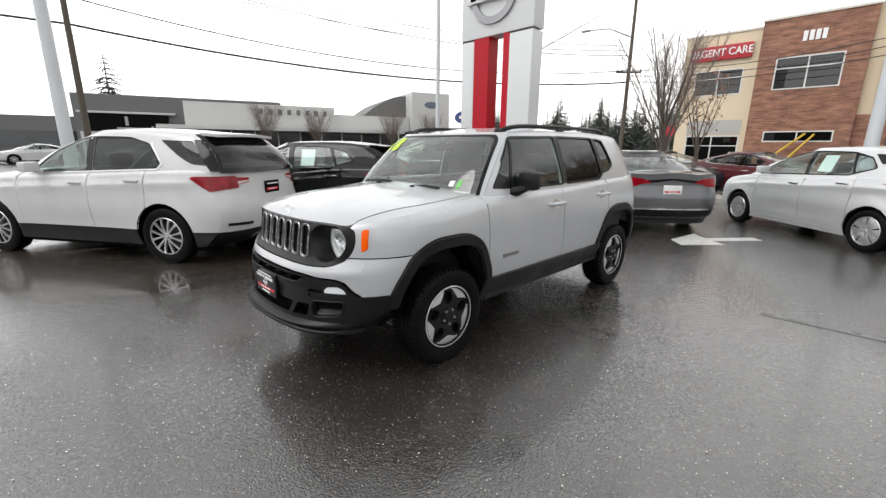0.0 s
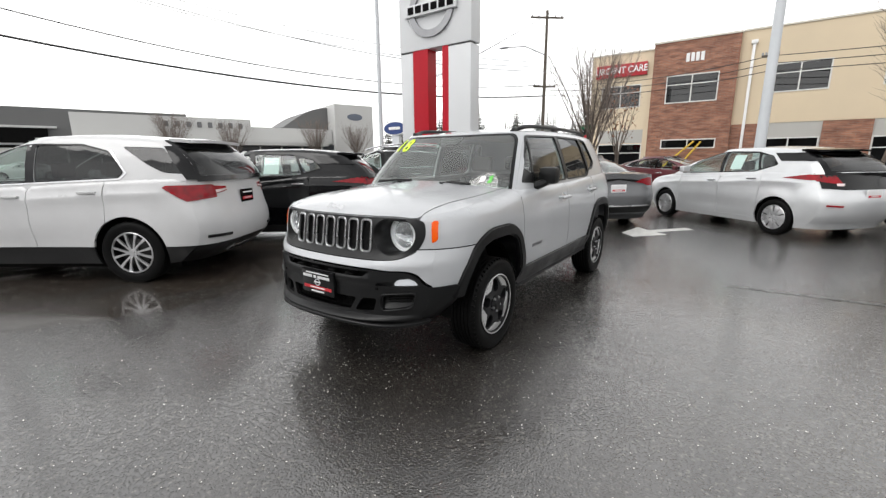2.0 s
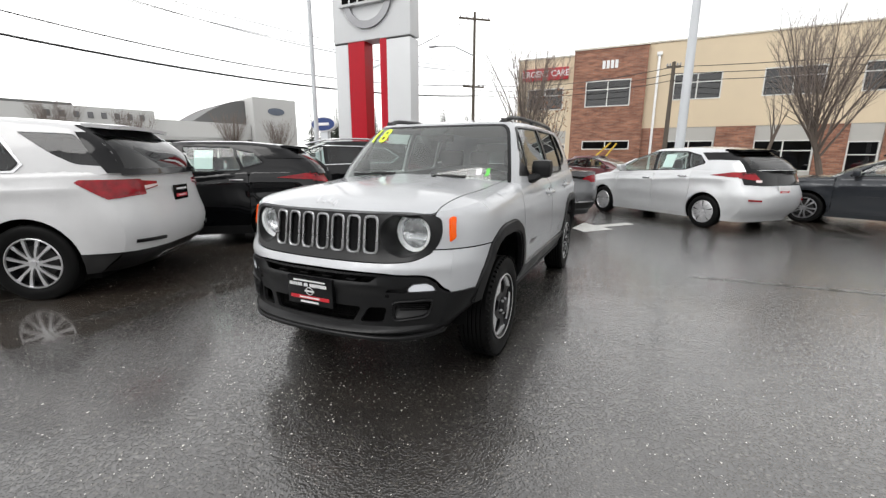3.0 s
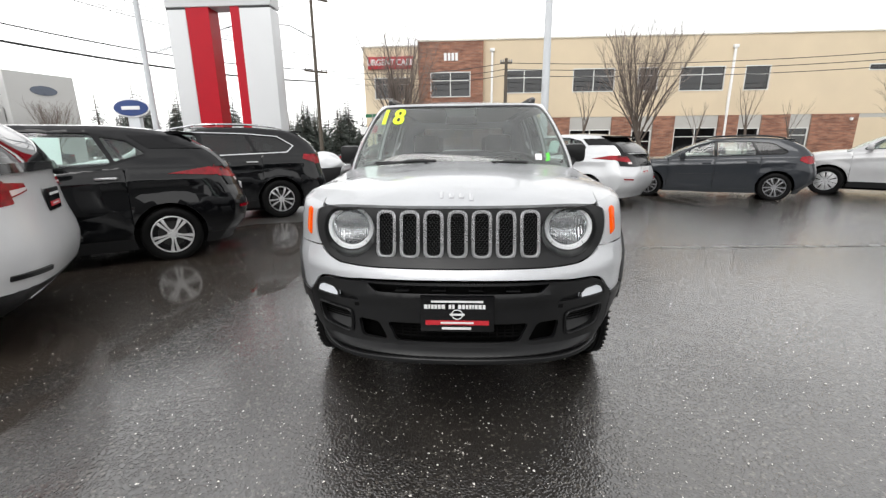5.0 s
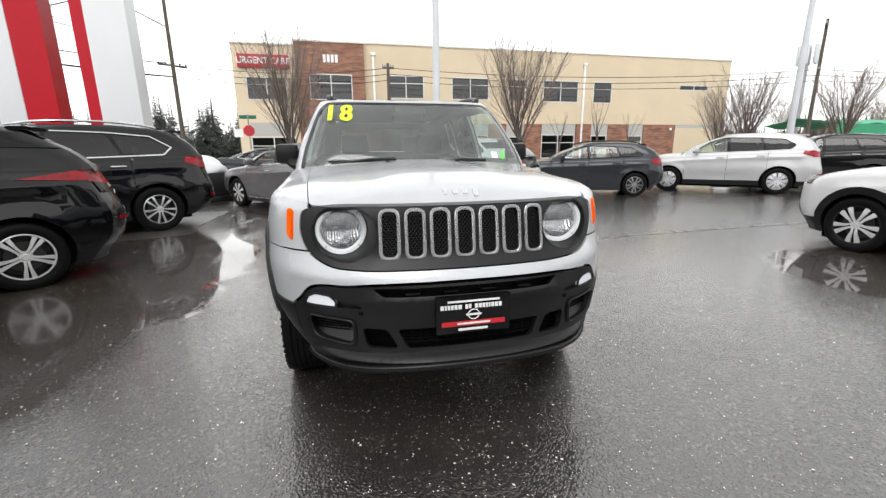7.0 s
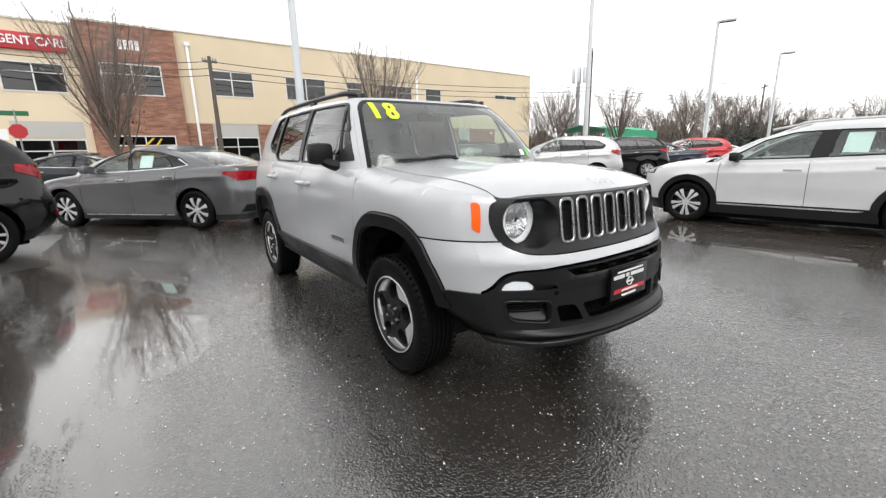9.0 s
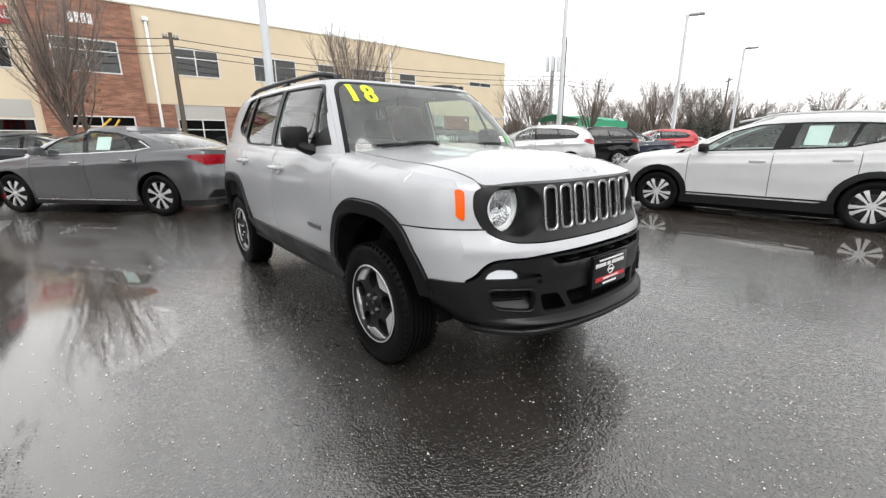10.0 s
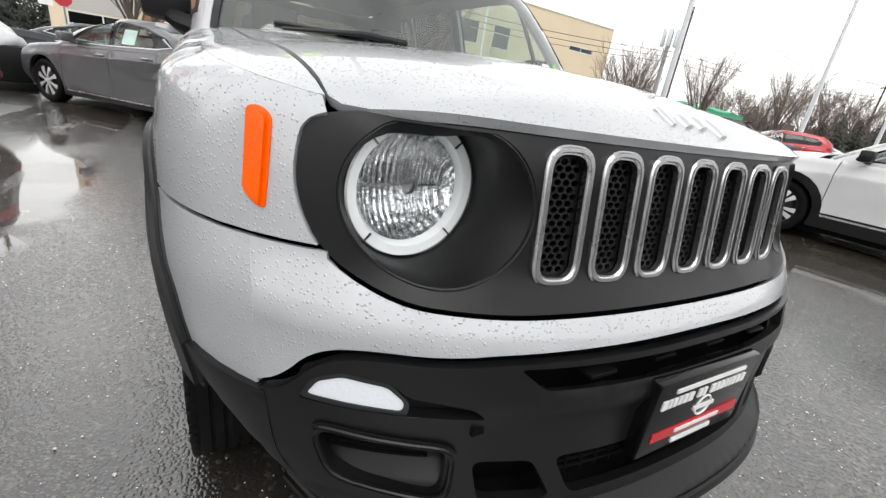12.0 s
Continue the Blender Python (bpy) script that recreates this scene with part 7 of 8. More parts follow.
def inner_loop(k0, k1, z0, z1):
    """The pane's outline, k0 and k1 of the opening's width at foot and head, with rounded upper corners."""
    r = []
    for i in range(25):
        u = 1 - (1 - i / 24) ** 2
        z = z0 + (ztf - z1 - z0) * u
        c = max(0, (u - 0.84) / 0.16)
        r.append((JUP.corner_y(z, KF) * (k0 + (k1 - k0) * u) - 0.05 * (1 - math.sqrt(max(0, 1 - c * c))), z))
    return r + [(-y, z) for y, z in reversed(r)]


part("windscreen_frame", sheet([wsl, inner_loop(0.978, 0.965, 1.107, 0.016)], JUP.nose(0.004), 0.04, (-1, 0, 0.4), 0.012), SILVER, jeep, "silver front pillars and header")
part("windscreen_border", sheet([inner_loop(0.983, 0.97, 1.107, 0.013), inner_loop(0.95, 0.935, 1.13, 0.032)], JUP.nose(0.0005), 0.04, (-1, 0, 0.4), 0.002), PLATEK, jeep, "black ceramic border")
part("sensor_housing", sheet([rounded([(-0.1, ztf - 0.1), (0.1, ztf - 0.1), (0.12, ztf - 0.02), (-0.12, ztf - 0.02)], 0.02)], JUP.nose(-0.012), 0.05, (-1, 0, 0.4), 0.02), PLASTIC, jeep)
part("roof", sheet([JUP.top_loop(JUP.xf(ztf), JUP.xr(ztr), 40)], JUP.top(lambda x: 0.036 * min(1, max(0.15, (x - 0.72) / 0.5))), 0.06, (0, 0, 1), 0.02), SILVER, jeep, "silver roof")
for s in (-1, 1):
    pts = []
    for t in np.linspace(0, 1, 26):
        x = 0.84 + 1.86 * t
        hgt = 0.038 * min(1, (t / 0.1) ** 0.6, ((1 - t) / 0.1) ** 0.6)
        pts.append((x, s * (JUP.half(x, JUP.zs(x) - 0.001) - 0.02), JUP.zs(x) - 0.0 + hgt))
    rail = part("roof_rail", tube(bmesh.new(), pts, [0.014] + [0.018] * 24 + [0.014], 10), PLASTIC, jeep, "black roof rail")
    for x in (0.88, 1.75, 2.66):
        yy = s * (JUP.half(x, JUP.zs(x) - 0.001) - 0.02)
        part("rail_foot", boxes((x - 0.06, x + 0.06, yy - 0.015, yy + 0.015, JUP.zs(x) - 0.02, JUP.zs(x) + 0.03), bevel=0.01), GREYPL, rail)
    # mirrors
    mb = bmesh.new()
    box(mb, 0.78, 0.9, s * 0.8, s * 0.958, 1.152, 1.293, None, 0.04)
    mir = part("mirror", mb, PLASTIC, jeep, "black door mirror")
    ma = bmesh.new()
    tube(ma, [(0.72, s * 0.775, 1.135), (0.77, s * 0.83, 1.15), (0.83, s * 0.875, 1.18)], [0.04, 0.035, 0.03], 10)
    part("mirror_arm", ma, PLASTIC, mir)
    part("mirror_glass", boxes((0.897, 0.904, s * 0.822, s * 0.937, 1.167, 1.278), bevel=0.002), CHROME, mir)
    part("mirror_base", sheet([[(0.53, 1.192), (0.615, 1.29), (0.72, 1.235), (0.7, 1.185)]], JUP.side(s, -0.006), 0.05, (0, s, 0), 0.006), PLASTIC, jeep)
# wipers, cowl
cw = bmesh.new()
sheet([[(0.28 + 0.2 * (y / 0.7) ** 2, y) for y in np.linspace(-0.7, 0.7, 16)] + [(0.52, 0.7), (0.52, -0.7)]], lambda x, y: (x, y, 1.115 + 0.02 * (1 - (y / 0.7) ** 2)), 0.08, (0, 0, 1), 0.02, (), cw)
part("cowl", cw, PLASTIC, jeep, "black cowl under the windscreen")
for y0, y1, z1 in ((0.56, 0.16, 1.185), (-0.04, -0.44, 1.17)):
    wp = bmesh.new()
    a, b = Vector(JUP.nose(0.025)(y0, 1.16)), Vector(JUP.nose(0.025)(y1, z1))
    tube(wp, [b, b.lerp(a, 0.4) + Vector((-0.01, 0, 0.012)), a], [0.012, 0.009, 0.006], 6)
    tube(wp, [Vector(JUP.nose(0.006)(y0 + (y1 - y0) * t, 1.155 + (z1 - 1.155) * t + 0.02 * (1 - t))) for t in np.linspace(-0.05, 0.85, 12)], 0.006, 6)
    part("wiper", wp, PLASTIC, jeep, "black wiper arm and blade")


def on_glass(text, size, yc, zc, material, slant, name):
    cu = bpy.data.curves.new(name, "FONT")
    cu.body, cu.size, cu.align_x, cu.align_y, cu.offset, cu.shear = text, size, "CENTER", "CENTER", size * 0.014, slant
    tmp = bpy.data.objects.new(name, cu)
    scene.collection.objects.link(tmp)
    me = bpy.data.meshes.new_from_object(tmp.evaluated_get(bpy.context.evaluated_depsgraph_get()))
    bpy.data.objects.remove(tmp)
    tb = bmesh.new()
    tb.from_mesh(me)
    bmesh.ops.triangulate(tb, faces=tb.faces[:])
    for _ in range(2):
        bmesh.ops.subdivide_edges(tb, edges=tb.edges[:], cuts=1)
        bmesh.ops.triangulate(tb, faces=tb.faces[:])
    # heavier strokes: the same outline laid three times, a little apart
    both = bmesh.new()
    tb.to_mesh(me)
    tb.free()
    for k in (-1, 0, 1):
        n0 = len(both.verts)
        both.from_mesh(me)
        both.verts.ensure_lookup_table()
        for v in both.verts[n0:]:
            v.co = JUP.nose(0.0045 + 0.0008 * k)(yc - v.co.x - k * size * 0.035, zc + v.co.y)
    both.to_mesh(me)
    both.free()
    me.materials.clear()
    me.materials.append(material)
    o = new(name, me)
    o.parent = jeep
    return o


on_glass("1", 0.16, 0.56, 1.488, NEON, 0.12, "year_sticker")["label"] = "bright yellow numeral on the windscreen"
on_glass("8", 0.16, 0.455, 1.486, NEON, 0.12, "year_sticker")["label"] = "bright yellow numeral on the windscreen"
part("sticker", sheet([rounded([(-0.545, 1.185), (-0.5, 1.185), (-0.5, 1.225), (-0.545, 1.225)], 0.004)], JUP.nose(0.003), 0.05, (-1, 0, 0.4), 0.001), PLATEW, jeep, "small white sticker")
part("green_mark", sheet([rounded([(-0.6, 1.18), (-0.565, 1.175), (-0.58, 1.2), (-0.57, 1.225), (-0.6, 1.235)], 0.01)], JUP.nose(0.003), 0.05, (-1, 0, 0.4), 0.001), GREENM, jeep)
# inside
dash = bmesh.new()
box(dash, 0.5, 0.95, -0.7, 0.7, 0.85, 1.12, None, 0.06)
box(dash, 0.72, 0.96, -0.56, -0.2, 1.08, 1.17, None, 0.04)
part("dashboard", dash, TRIM, jeep, "dark dashboard")
sw = bmesh.new()
for k in range(28):
    a, b = 2 * math.pi * k / 28, 2 * math.pi * (k + 1) / 28
    tube(sw, [(0, 0.18 * math.cos(a), 0.18 * math.sin(a)), (0, 0.18 * math.cos(b), 0.18 * math.sin(b))], 0.014, 6, False)
box(sw, -0.02, 0.02, -0.17, 0.17, -0.02, 0.03, None, 0.01)
st = part("steering_wheel", sw, TRIM, jeep)
st.matrix_local = pose(1.05, -0.37, 1.03, 0, 22, 0)
seat = None
for sx, sy in ((1.25, -0.37), (1.25, 0.37), (2.12, -0.36), (2.12, 0.36)):
    ms = pose(sx, sy, 0.62)
    if seat is None:
        seat = part("seat", seat_mesh(), CLOTH, jeep, "grey cloth seat")
        seat.matrix_local = ms
    else:
        again("seat", seat, jeep, ms)["label"] = "grey cloth seat"
fl = bmesh.new()
box(fl, 0.45, 3.05, -0.8, 0.8, 0.34, 0.4)
for s in (-1, 1):
    box(fl, 0.5, 2.75, s * 0.78, s * 0.8, 0.4, 1.1)
box(fl, -0.5, 0.5, -0.55, 0.55, 0.3, 0.9)
part("floor_pan", fl, TRIM, jeep)
hd = bmesh.new()
sheet([[(0.9, -0.56), (2.85, -0.52), (2.85, 0.52), (0.9, 0.58)]], lambda x, y: (x, y, JUP.zs(x) - 0.03), 0.3, (0, 0, -1), 0.01, (), hd)
part("headliner", hd, BEIGE, jeep, "pale roof lining")
rvm = bmesh.new()
box(rvm, 0.78, 0.81, -0.12, 0.12, 1.44, 1.5, None, 0.012)
tube(rvm, [(0.75, 0, 1.54), (0.79, 0, 1.49)], 0.012, 8)
part("inside_mirror", rvm, PLASTIC, jeep)
# tail
tb = bmesh.new()
sheet([end_loop(JLO, 0.62, 1.218, True, 0.9)], JLO.tail(), 0.08, (1, 0, 0), 0.014, (), tb)
part("tailgate", tb, SILVER, jeep)
rb = bmesh.new()
sheet([end_loop(JLO, 0.34, 0.63, True, 0.9)], JLO.tail(0.015), 0.08, (1, 0, 0), 0.02, (), rb)
for s in (-1, 1):
    sheet([[(2.99, 0.36)] + [(xs_r(z), z) for z in np.linspace(0.36, 0.63, 6)] + [(3.0, 0.63)]], JLO.side(s, 0.015), 0.06, (0, s, 0), 0.02, (), rb)
part("rear_bumper", rb, PLASTIC, jeep)
for s in (-1, 1):
    part("tail_light", sheet([rounded([(s * 0.55, 0.9), (s * 0.75, 0.9), (s * 0.75, 1.1), (s * 0.55, 1.1)], 0.02)], JLO.tail(0.012), 0.05, (1, 0, 0), 0.03), REDL, jeep, "square red tail light")
put_wheels(jeep, WB, 0.742, JR, 0.212, 0.219, "jeep", (ALLOYD, ALLOYD), lugs=56, steer=0, dx=0.025)


# ---- poles, wires, trees and things in the distance ----
WOODP = plain("pole_wood", (0.09, 0.075, 0.06), 0.85, fine=50, bump=0.3)
WIRE = plain("wire", (0.02, 0.02, 0.02), 0.6)


def lamp_post(x, y, h, r, head=None, label="tall pale lot lamp post"):
    t = thing("lamp_post", label, "lamp post", pose(x, y, 0), "lot lamp posts")
    part("shaft", tube(bmesh.new(), [(0, 0, 0.6), (0, 0, h)], [r, r * 0.62], 16), POLEW, t, "pale tapered shaft")
    part("base", lathe(bmesh.new(), [(0.0, 0.62), (r * 2.2, 0.62), (r * 2.4, 0.55), (r * 2.4, 0), (0, 0)], 20, pose(0, 0, 0, 90, 0, 0)), CONCRETE, t, "round concrete base")
    if head is not None:
        m = pose(0, 0, h, 0, 0, head)
        part("lamp_head", box(bmesh.new(), 0.1, 0.95, -0.17, 0.17, -0.06, 0.07, m, 0.03), STEEL, t, "flat lamp head")
        part("bracket", box(bmesh.new(), -0.08, 0.2, -0.04, 0.04, -0.03, 0.04, m), STEEL, t)
    return t


lamp_post(8.15, 7.9, 10.5, 0.075)
lamp_post(11.44, -2.53, 11.0, 0.13)
lamp_post(13.83, -20.28, 11.0, 0.16)
lamp_post(10.6, -28.6, 8.7, 0.13, 205)
lamp_post(11.2, -42.2, 8.5, 0.13, 205)
lamp_post(-1.35, 8.0, 10.5, 0.11)


def utility_pole(x, y, h, arms, lean=0.0, label="weathered wooden utility pole"):
    t = thing("utility_pole", label, "utility pole", pose(x, y, 0), "utility poles")
    part("shaft", tube(bmesh.new(), [(0, 0, 0), (0, 0, h)], [0.16, 0.1], 12), WOODP, t)
    for z, wd, ang in arms:
        a = part("crossarm", box(bmesh.new(), -0.06, 0.06, -wd, wd, z - 0.06, z + 0.06, pose(0, 0, 0, 0, 0, ang)), WOODP, t)
        for k in (-0.9, -0.5, 0.5, 0.9):
            part("insulator", lathe(bmesh.new(), [(0, 0.0), (0.05, 0.0), (0.06, 0.08), (0.03, 0.16), (0, 0.17)], 8, pose(0, 0, 0, 0, 0, ang) @ Matrix.Translation((0, k * wd, z + 0.06)) @ pose(0, 0, 0, 90, 0, 0)), STEEL, a)
    return t


upA = utility_pole(30.9, 11.4, 12.6, ((12.1, 1.3, 40), (7.05, 0.9, 40)))
arm = bmesh.new()
tube(arm, [(0, 0, 9.4), (-0.4, 1.6, 10.2), (-0.6, 3.1, 10.3)], 0.05, 8)
box(arm, -0.8, -0.5, 3.0, 3.7, 10.22, 10.34, None, 0.03)
part("street_lamp_arm", arm, STEEL, upA, "grey street lamp arm")
utility_pole(28.8, -2.85, 7.3, ((7.0, 0.4, 0),))
utility_pole(0.3, 25.0, 11.0, ((10.2, 1.2, 90),), label="dark wooden utility pole by the side street")
utility_pole(24.0, -35.0, 10.6, ((10.0, 1.4, 35), (7.0, 0.7, 35)))
utility_pole(22.0, -74.0, 10.0, ((9.5, 1.4, 35),))
mono = thing("cell_mast", "slim mast with a ring of grey antennas", "mast", pose(33.5, -46.0, 0))
part("shaft", tube(bmesh.new(), [(0, 0, 0), (0, 0, 11.4)], [0.3, 0.2], 12), STEEL, mono)
for i in range(6):
    part("antenna", box(bmesh.new(), 0.7, 0.9, -0.2, 0.2, 9.6, 11.4, Matrix.Rotation(i * math.pi / 3, 4, "Z"), 0.03), POLEW, mono)


def wire(name, a, b, sag, r, label):
    a, b = Vector(a), Vector(b)
    pts = [a.lerp(b, t) - Vector((0, 0, sag * 4 * t * (1 - t))) for t in np.linspace(0, 1, 24)]
    ob = finish(name, tube(bmesh.new(), pts, r, 5), WIRE)
    return tagged(ob, label, "cable", "overhead cables")


for y, z, r, sag, z1 in ((25.0, 6.95, 0.05, 1.05, 6.35), (25.3, 8.25, 0.028, 1.4, 7.2), (25.0, 10.3, 0.018, 1.3, 8.2), (25.6, 10.1, 0.014, 1.2, 8.6), (24.4, 10.2, 0.014, 1.1, 8.8)):
    wire("cable", (-55, y + 4, z + 0.2), (0.3, y, z), sag * 0.3, r, "black overhead cable over the side street")
    wire("cable", (0.3, y, z), (30.9, 11.4 + (y - 25) * 0.6, z1), sag, r, "black overhead cable over the side street")
for z0, z1 in ((7.0, 6.9), (6.6, 6.5), (6.2, 6.1)):
    wire("cable", (30.9, 11.4, z0 + 0.2), (28.8, -2.85, z1 + 0.1), 0.5, 0.022, "black overhead cable along the street")
    wire("cable", (28.8, -2.85, z1 + 0.1), (24.0, -35.0, z1 + 0.2), 0.6, 0.022, "black overhead cable along the street")
    wire("cable", (24.0, -35.0, z1 + 0.2), (22.0, -74.0, z1 + 1.5), 0.6, 0.022, "black overhead cable along the street")
for dy in (-1.0, 0.0, 1.0):
    wire("cable", (30.9 + dy * 0.6, 11.4 + dy * 0.8, 12.3), (60, 60 + dy, 12.5), 0.8, 0.016, "thin black overhead cable")
    wire("cable", (24.0 + dy * 0.6, -35 + dy, 10.2), (22 + dy * 0.6, -74 + dy, 9.7), 0.8, 0.016, "thin black overhead cable")

BARK = plain("bark", (0.11, 0.088, 0.072), 0.9, fine=40, bump=0.4)
TWIG = plain("twig", (0.19, 0.155, 0.135), 0.9)
DRYLEAF = plain("dry_leaf", (0.2, 0.075, 0.03), 0.8, var=0.4)
NEEDLE = plain("conifer_green", (0.05, 0.06, 0.05), 0.8, var=0.5, scale=0.6, fine=6)


def bare_meshes(seed, h, spread, fork=0.25, levels=4, first=6, leaves=0, fine=1.0):
    """Trunk with limbs, and the fine twigs, of a leafless tree: limbs fan out from the fork and bend upward, boughs and twigs follow them."""
    rnd = random.Random(seed)
    trunk, twigs, leaf = bmesh.new(), bmesh.new(), bmesh.new()
    made = {0: (trunk, 8), 1: (trunk, 6), 2: (twigs, 4), 3: (twigs, 3), 4: (twigs, 3)}

    def stem(p, d, ln, r, lev, rise):
        n = 5 if lev < 2 else 3
        pts, rad, q, dd = [p], [r], p, d
        for i in range(n):
            dd = (dd + Vector((rnd.gauss(0, 0.07), rnd.gauss(0, 0.07), rise + rnd.gauss(0, 0.04)))).normalized()
            q = q + dd * ln / n
            pts.append(q)
            rad.append(r * (1 - (0.3 if lev == 0 else 0.8) * (i + 1) / n))
        bm, seg = made[lev]
        tube(bm, pts, rad, seg, False)
        return pts, rad

    def along(pts, rad, t):
        n = len(pts) - 1
        i = min(n - 1, int(t * n))
        return pts[i].lerp(pts[i + 1], t * n - i), (pts[i + 1] - pts[i]).normalized(), rad[i] + (rad[i + 1] - rad[i]) * (t * n - i)

    def side(d, k, n, wide):
        u = d.cross(Vector((0.3, 0.2, 1))).normalized()
        v = d.cross(u)
        a = 2.4 * k + rnd.uniform(-0.6, 0.6)
        return (d + (u * math.cos(a) + v * math.sin(a)) * wide * rnd.uniform(0.6, 1.2) + Vector((0, 0, 0.12))).normalized()

    tp, tr = stem(Vector(), Vector((rnd.gauss(0, 0.03), rnd.gauss(0, 0.03), 1)).normalized(), h * (fork + 0.2), h * 0.013 + 0.03, 0, 0.0)
    for i in range(first):
        t0 = fork / (fork + 0.2)
        p, d, r = along(tp, tr, t0 + (1 - t0) * i / first)
        a = 2.4 * i + rnd.uniform(-0.4, 0.4)
        lean = spread / h * rnd.uniform(1.1, 1.7) * (1.2 - 0.75 * i / first)
        ln = (h - p.z) * rnd.uniform(0.82, 1.0) * (1 + 0.25 * lean)
        lp, lr = stem(p, Vector((math.cos(a) * lean, math.sin(a) * lean, 1)).normalized(), ln, r * 0.4 / fine**0.5, 1, 0.035)
        for k in range(levels * 3):
            q, dd, rr = along(lp, lr, 0.16 + 0.8 * (k + rnd.random()) / (levels * 3))
            bp, br = stem(q, side(dd, k, 9, 0.62), ln * rnd.uniform(0.2, 0.36) * (1.15 - 0.5 * k / (levels * 3)), max(0.0065 * fine, rr * 0.5), 2, 0.06)
            for g in range(levels + 1):
                q2, d2, r2 = along(bp, br, 0.2 + 0.78 * (g + rnd.random()) / (levels + 1))
                wp, wr = stem(q2, side(d2, g, 5, 0.55), h * rnd.uniform(0.04, 0.085), max(0.0042 * fine, r2 * 0.6), 3, 0.05)
                for f in range(leaves):
                    c = wp[rnd.randint(1, 3)] + Vector((rnd.gauss(0, 0.06), rnd.gauss(0, 0.06), rnd.gauss(0, 0.06)))
                    u, v = Vector((rnd.gauss(0, 1), rnd.gauss(0, 1), rnd.gauss(0, 1))).normalized() * 0.05, Vector((rnd.gauss(0, 1), rnd.gauss(0, 1), rnd.gauss(0, 1))).normalized() * 0.04
                    leaf.faces.new([leaf.verts.new(c + u), leaf.verts.new(c + v), leaf.verts.new(c - u), leaf.verts.new(c - v)])
    return trunk, twigs, leaf


TREES = {}


def bare_tree(key, x, y, s=1.0, rz=0.0, label="leafless street tree with fine upright twigs"):
    if key not in TREES:
        t = thing("tree", label, "tree", None, "street trees")
        lv2 = key[6]
        tr, tw, lf = bare_meshes(*key)
        part("trunk", tr, BARK, t, "brown trunk and limbs")
        part("crown", tw, TWIG, t, "bare fine twigs")
        if lv2:
            part("leaves", lf, DRYLEAF, t, "dry brown leaves", smooth=False)
        else:
            lf.free()
        t.matrix_world = pose(x, y, 0, 0, 0, rz) @ Matrix.Scale(s, 4)
        TREES[key] = t
        return t
    o = copy_thing(TREES[key], pose(x, y, 0, 0, 0, rz))
    o.scale = (s, s, s)
    return o


BIG, VASE, SAP, LEAFY = (3, 4.9, 1.75, 0.26, 6, 20, 0), (8, 5.0, 1.4, 0.24, 6, 18, 0), (5, 4.6, 1.0, 0.4, 2, 5, 0), (9, 3.9, 1.0, 0.3, 3, 6, 1)
FAR, FAR_WIDE = (21, 5.0, 2.3, 0.3, 6, 16, 0, 1.7), (34, 4.6, 3.0, 0.24, 6, 18, 0, 1.7)
bare_tree(BIG, 12.7, -6.3, 1.0)
bare_tree(VASE, 12.5, 1.95, 0.98)
bare_tree(LEAFY, 15.0, 1.7, label="small street tree with dry brown leaves")
for x, y, s, rz in ((13.6, -16.9, 0.9, 130), (13.2, -22.4, 0.95, 40), (13.4, -32.6, 1.12, 210)):
    bare_tree(BIG, x, y, s, rz, "leafless tree in the kerbed strip")
bare_tree(VASE, 13.3, -15.7, 0.72, 80, "leafless tree in the kerbed strip")
for y, s, rz in ((-8.0, 1.2, 0), (-16.0, 0.9, 50), (-19.64, 1.15, 100), (-22.75, 0.9, 200)):
    bare_tree(SAP, 28.5, y, s, rz, "thin leafless young tree")
for az, d, s, rz in ((-53, 62, 1.3, 0), (-61, 70, 1.35, 40), (-63, 64, 1.2, 80), (-64.5, 75, 1.5, 50), (-68, 66, 1.45, 150), (-69.5, 70, 1.7, 210), (-71.5, 68, 1.55, 300), (-73, 74, 1.4, 20), (-75.5, 78, 1.3, 60), (-78, 80, 1.3, 110), (-81.3, 82, 1.6, 10), (-85, 84, 1.3, 15), (-59, 80, 1.3, 200), (-88, 80, 1.3, 120)):
    bare_tree(FAR_WIDE if rz % 40 else FAR, -1.9 + d * math.cos(radians(az)), 1.9 + d * math.sin(radians(az)), s, rz, "distant leafless tree beyond the car lot")
for x, y, s, rz in ((18.0, 46.5, 1.25, 10), (23.0, 43.8, 1.1, 70), (31.0, 40.5, 1.2, 140), (36, 38, 1.1, 30)):
    bare_tree(BIG, x, y, s, rz, "small leafless tree before the dealership")

CONES = {}


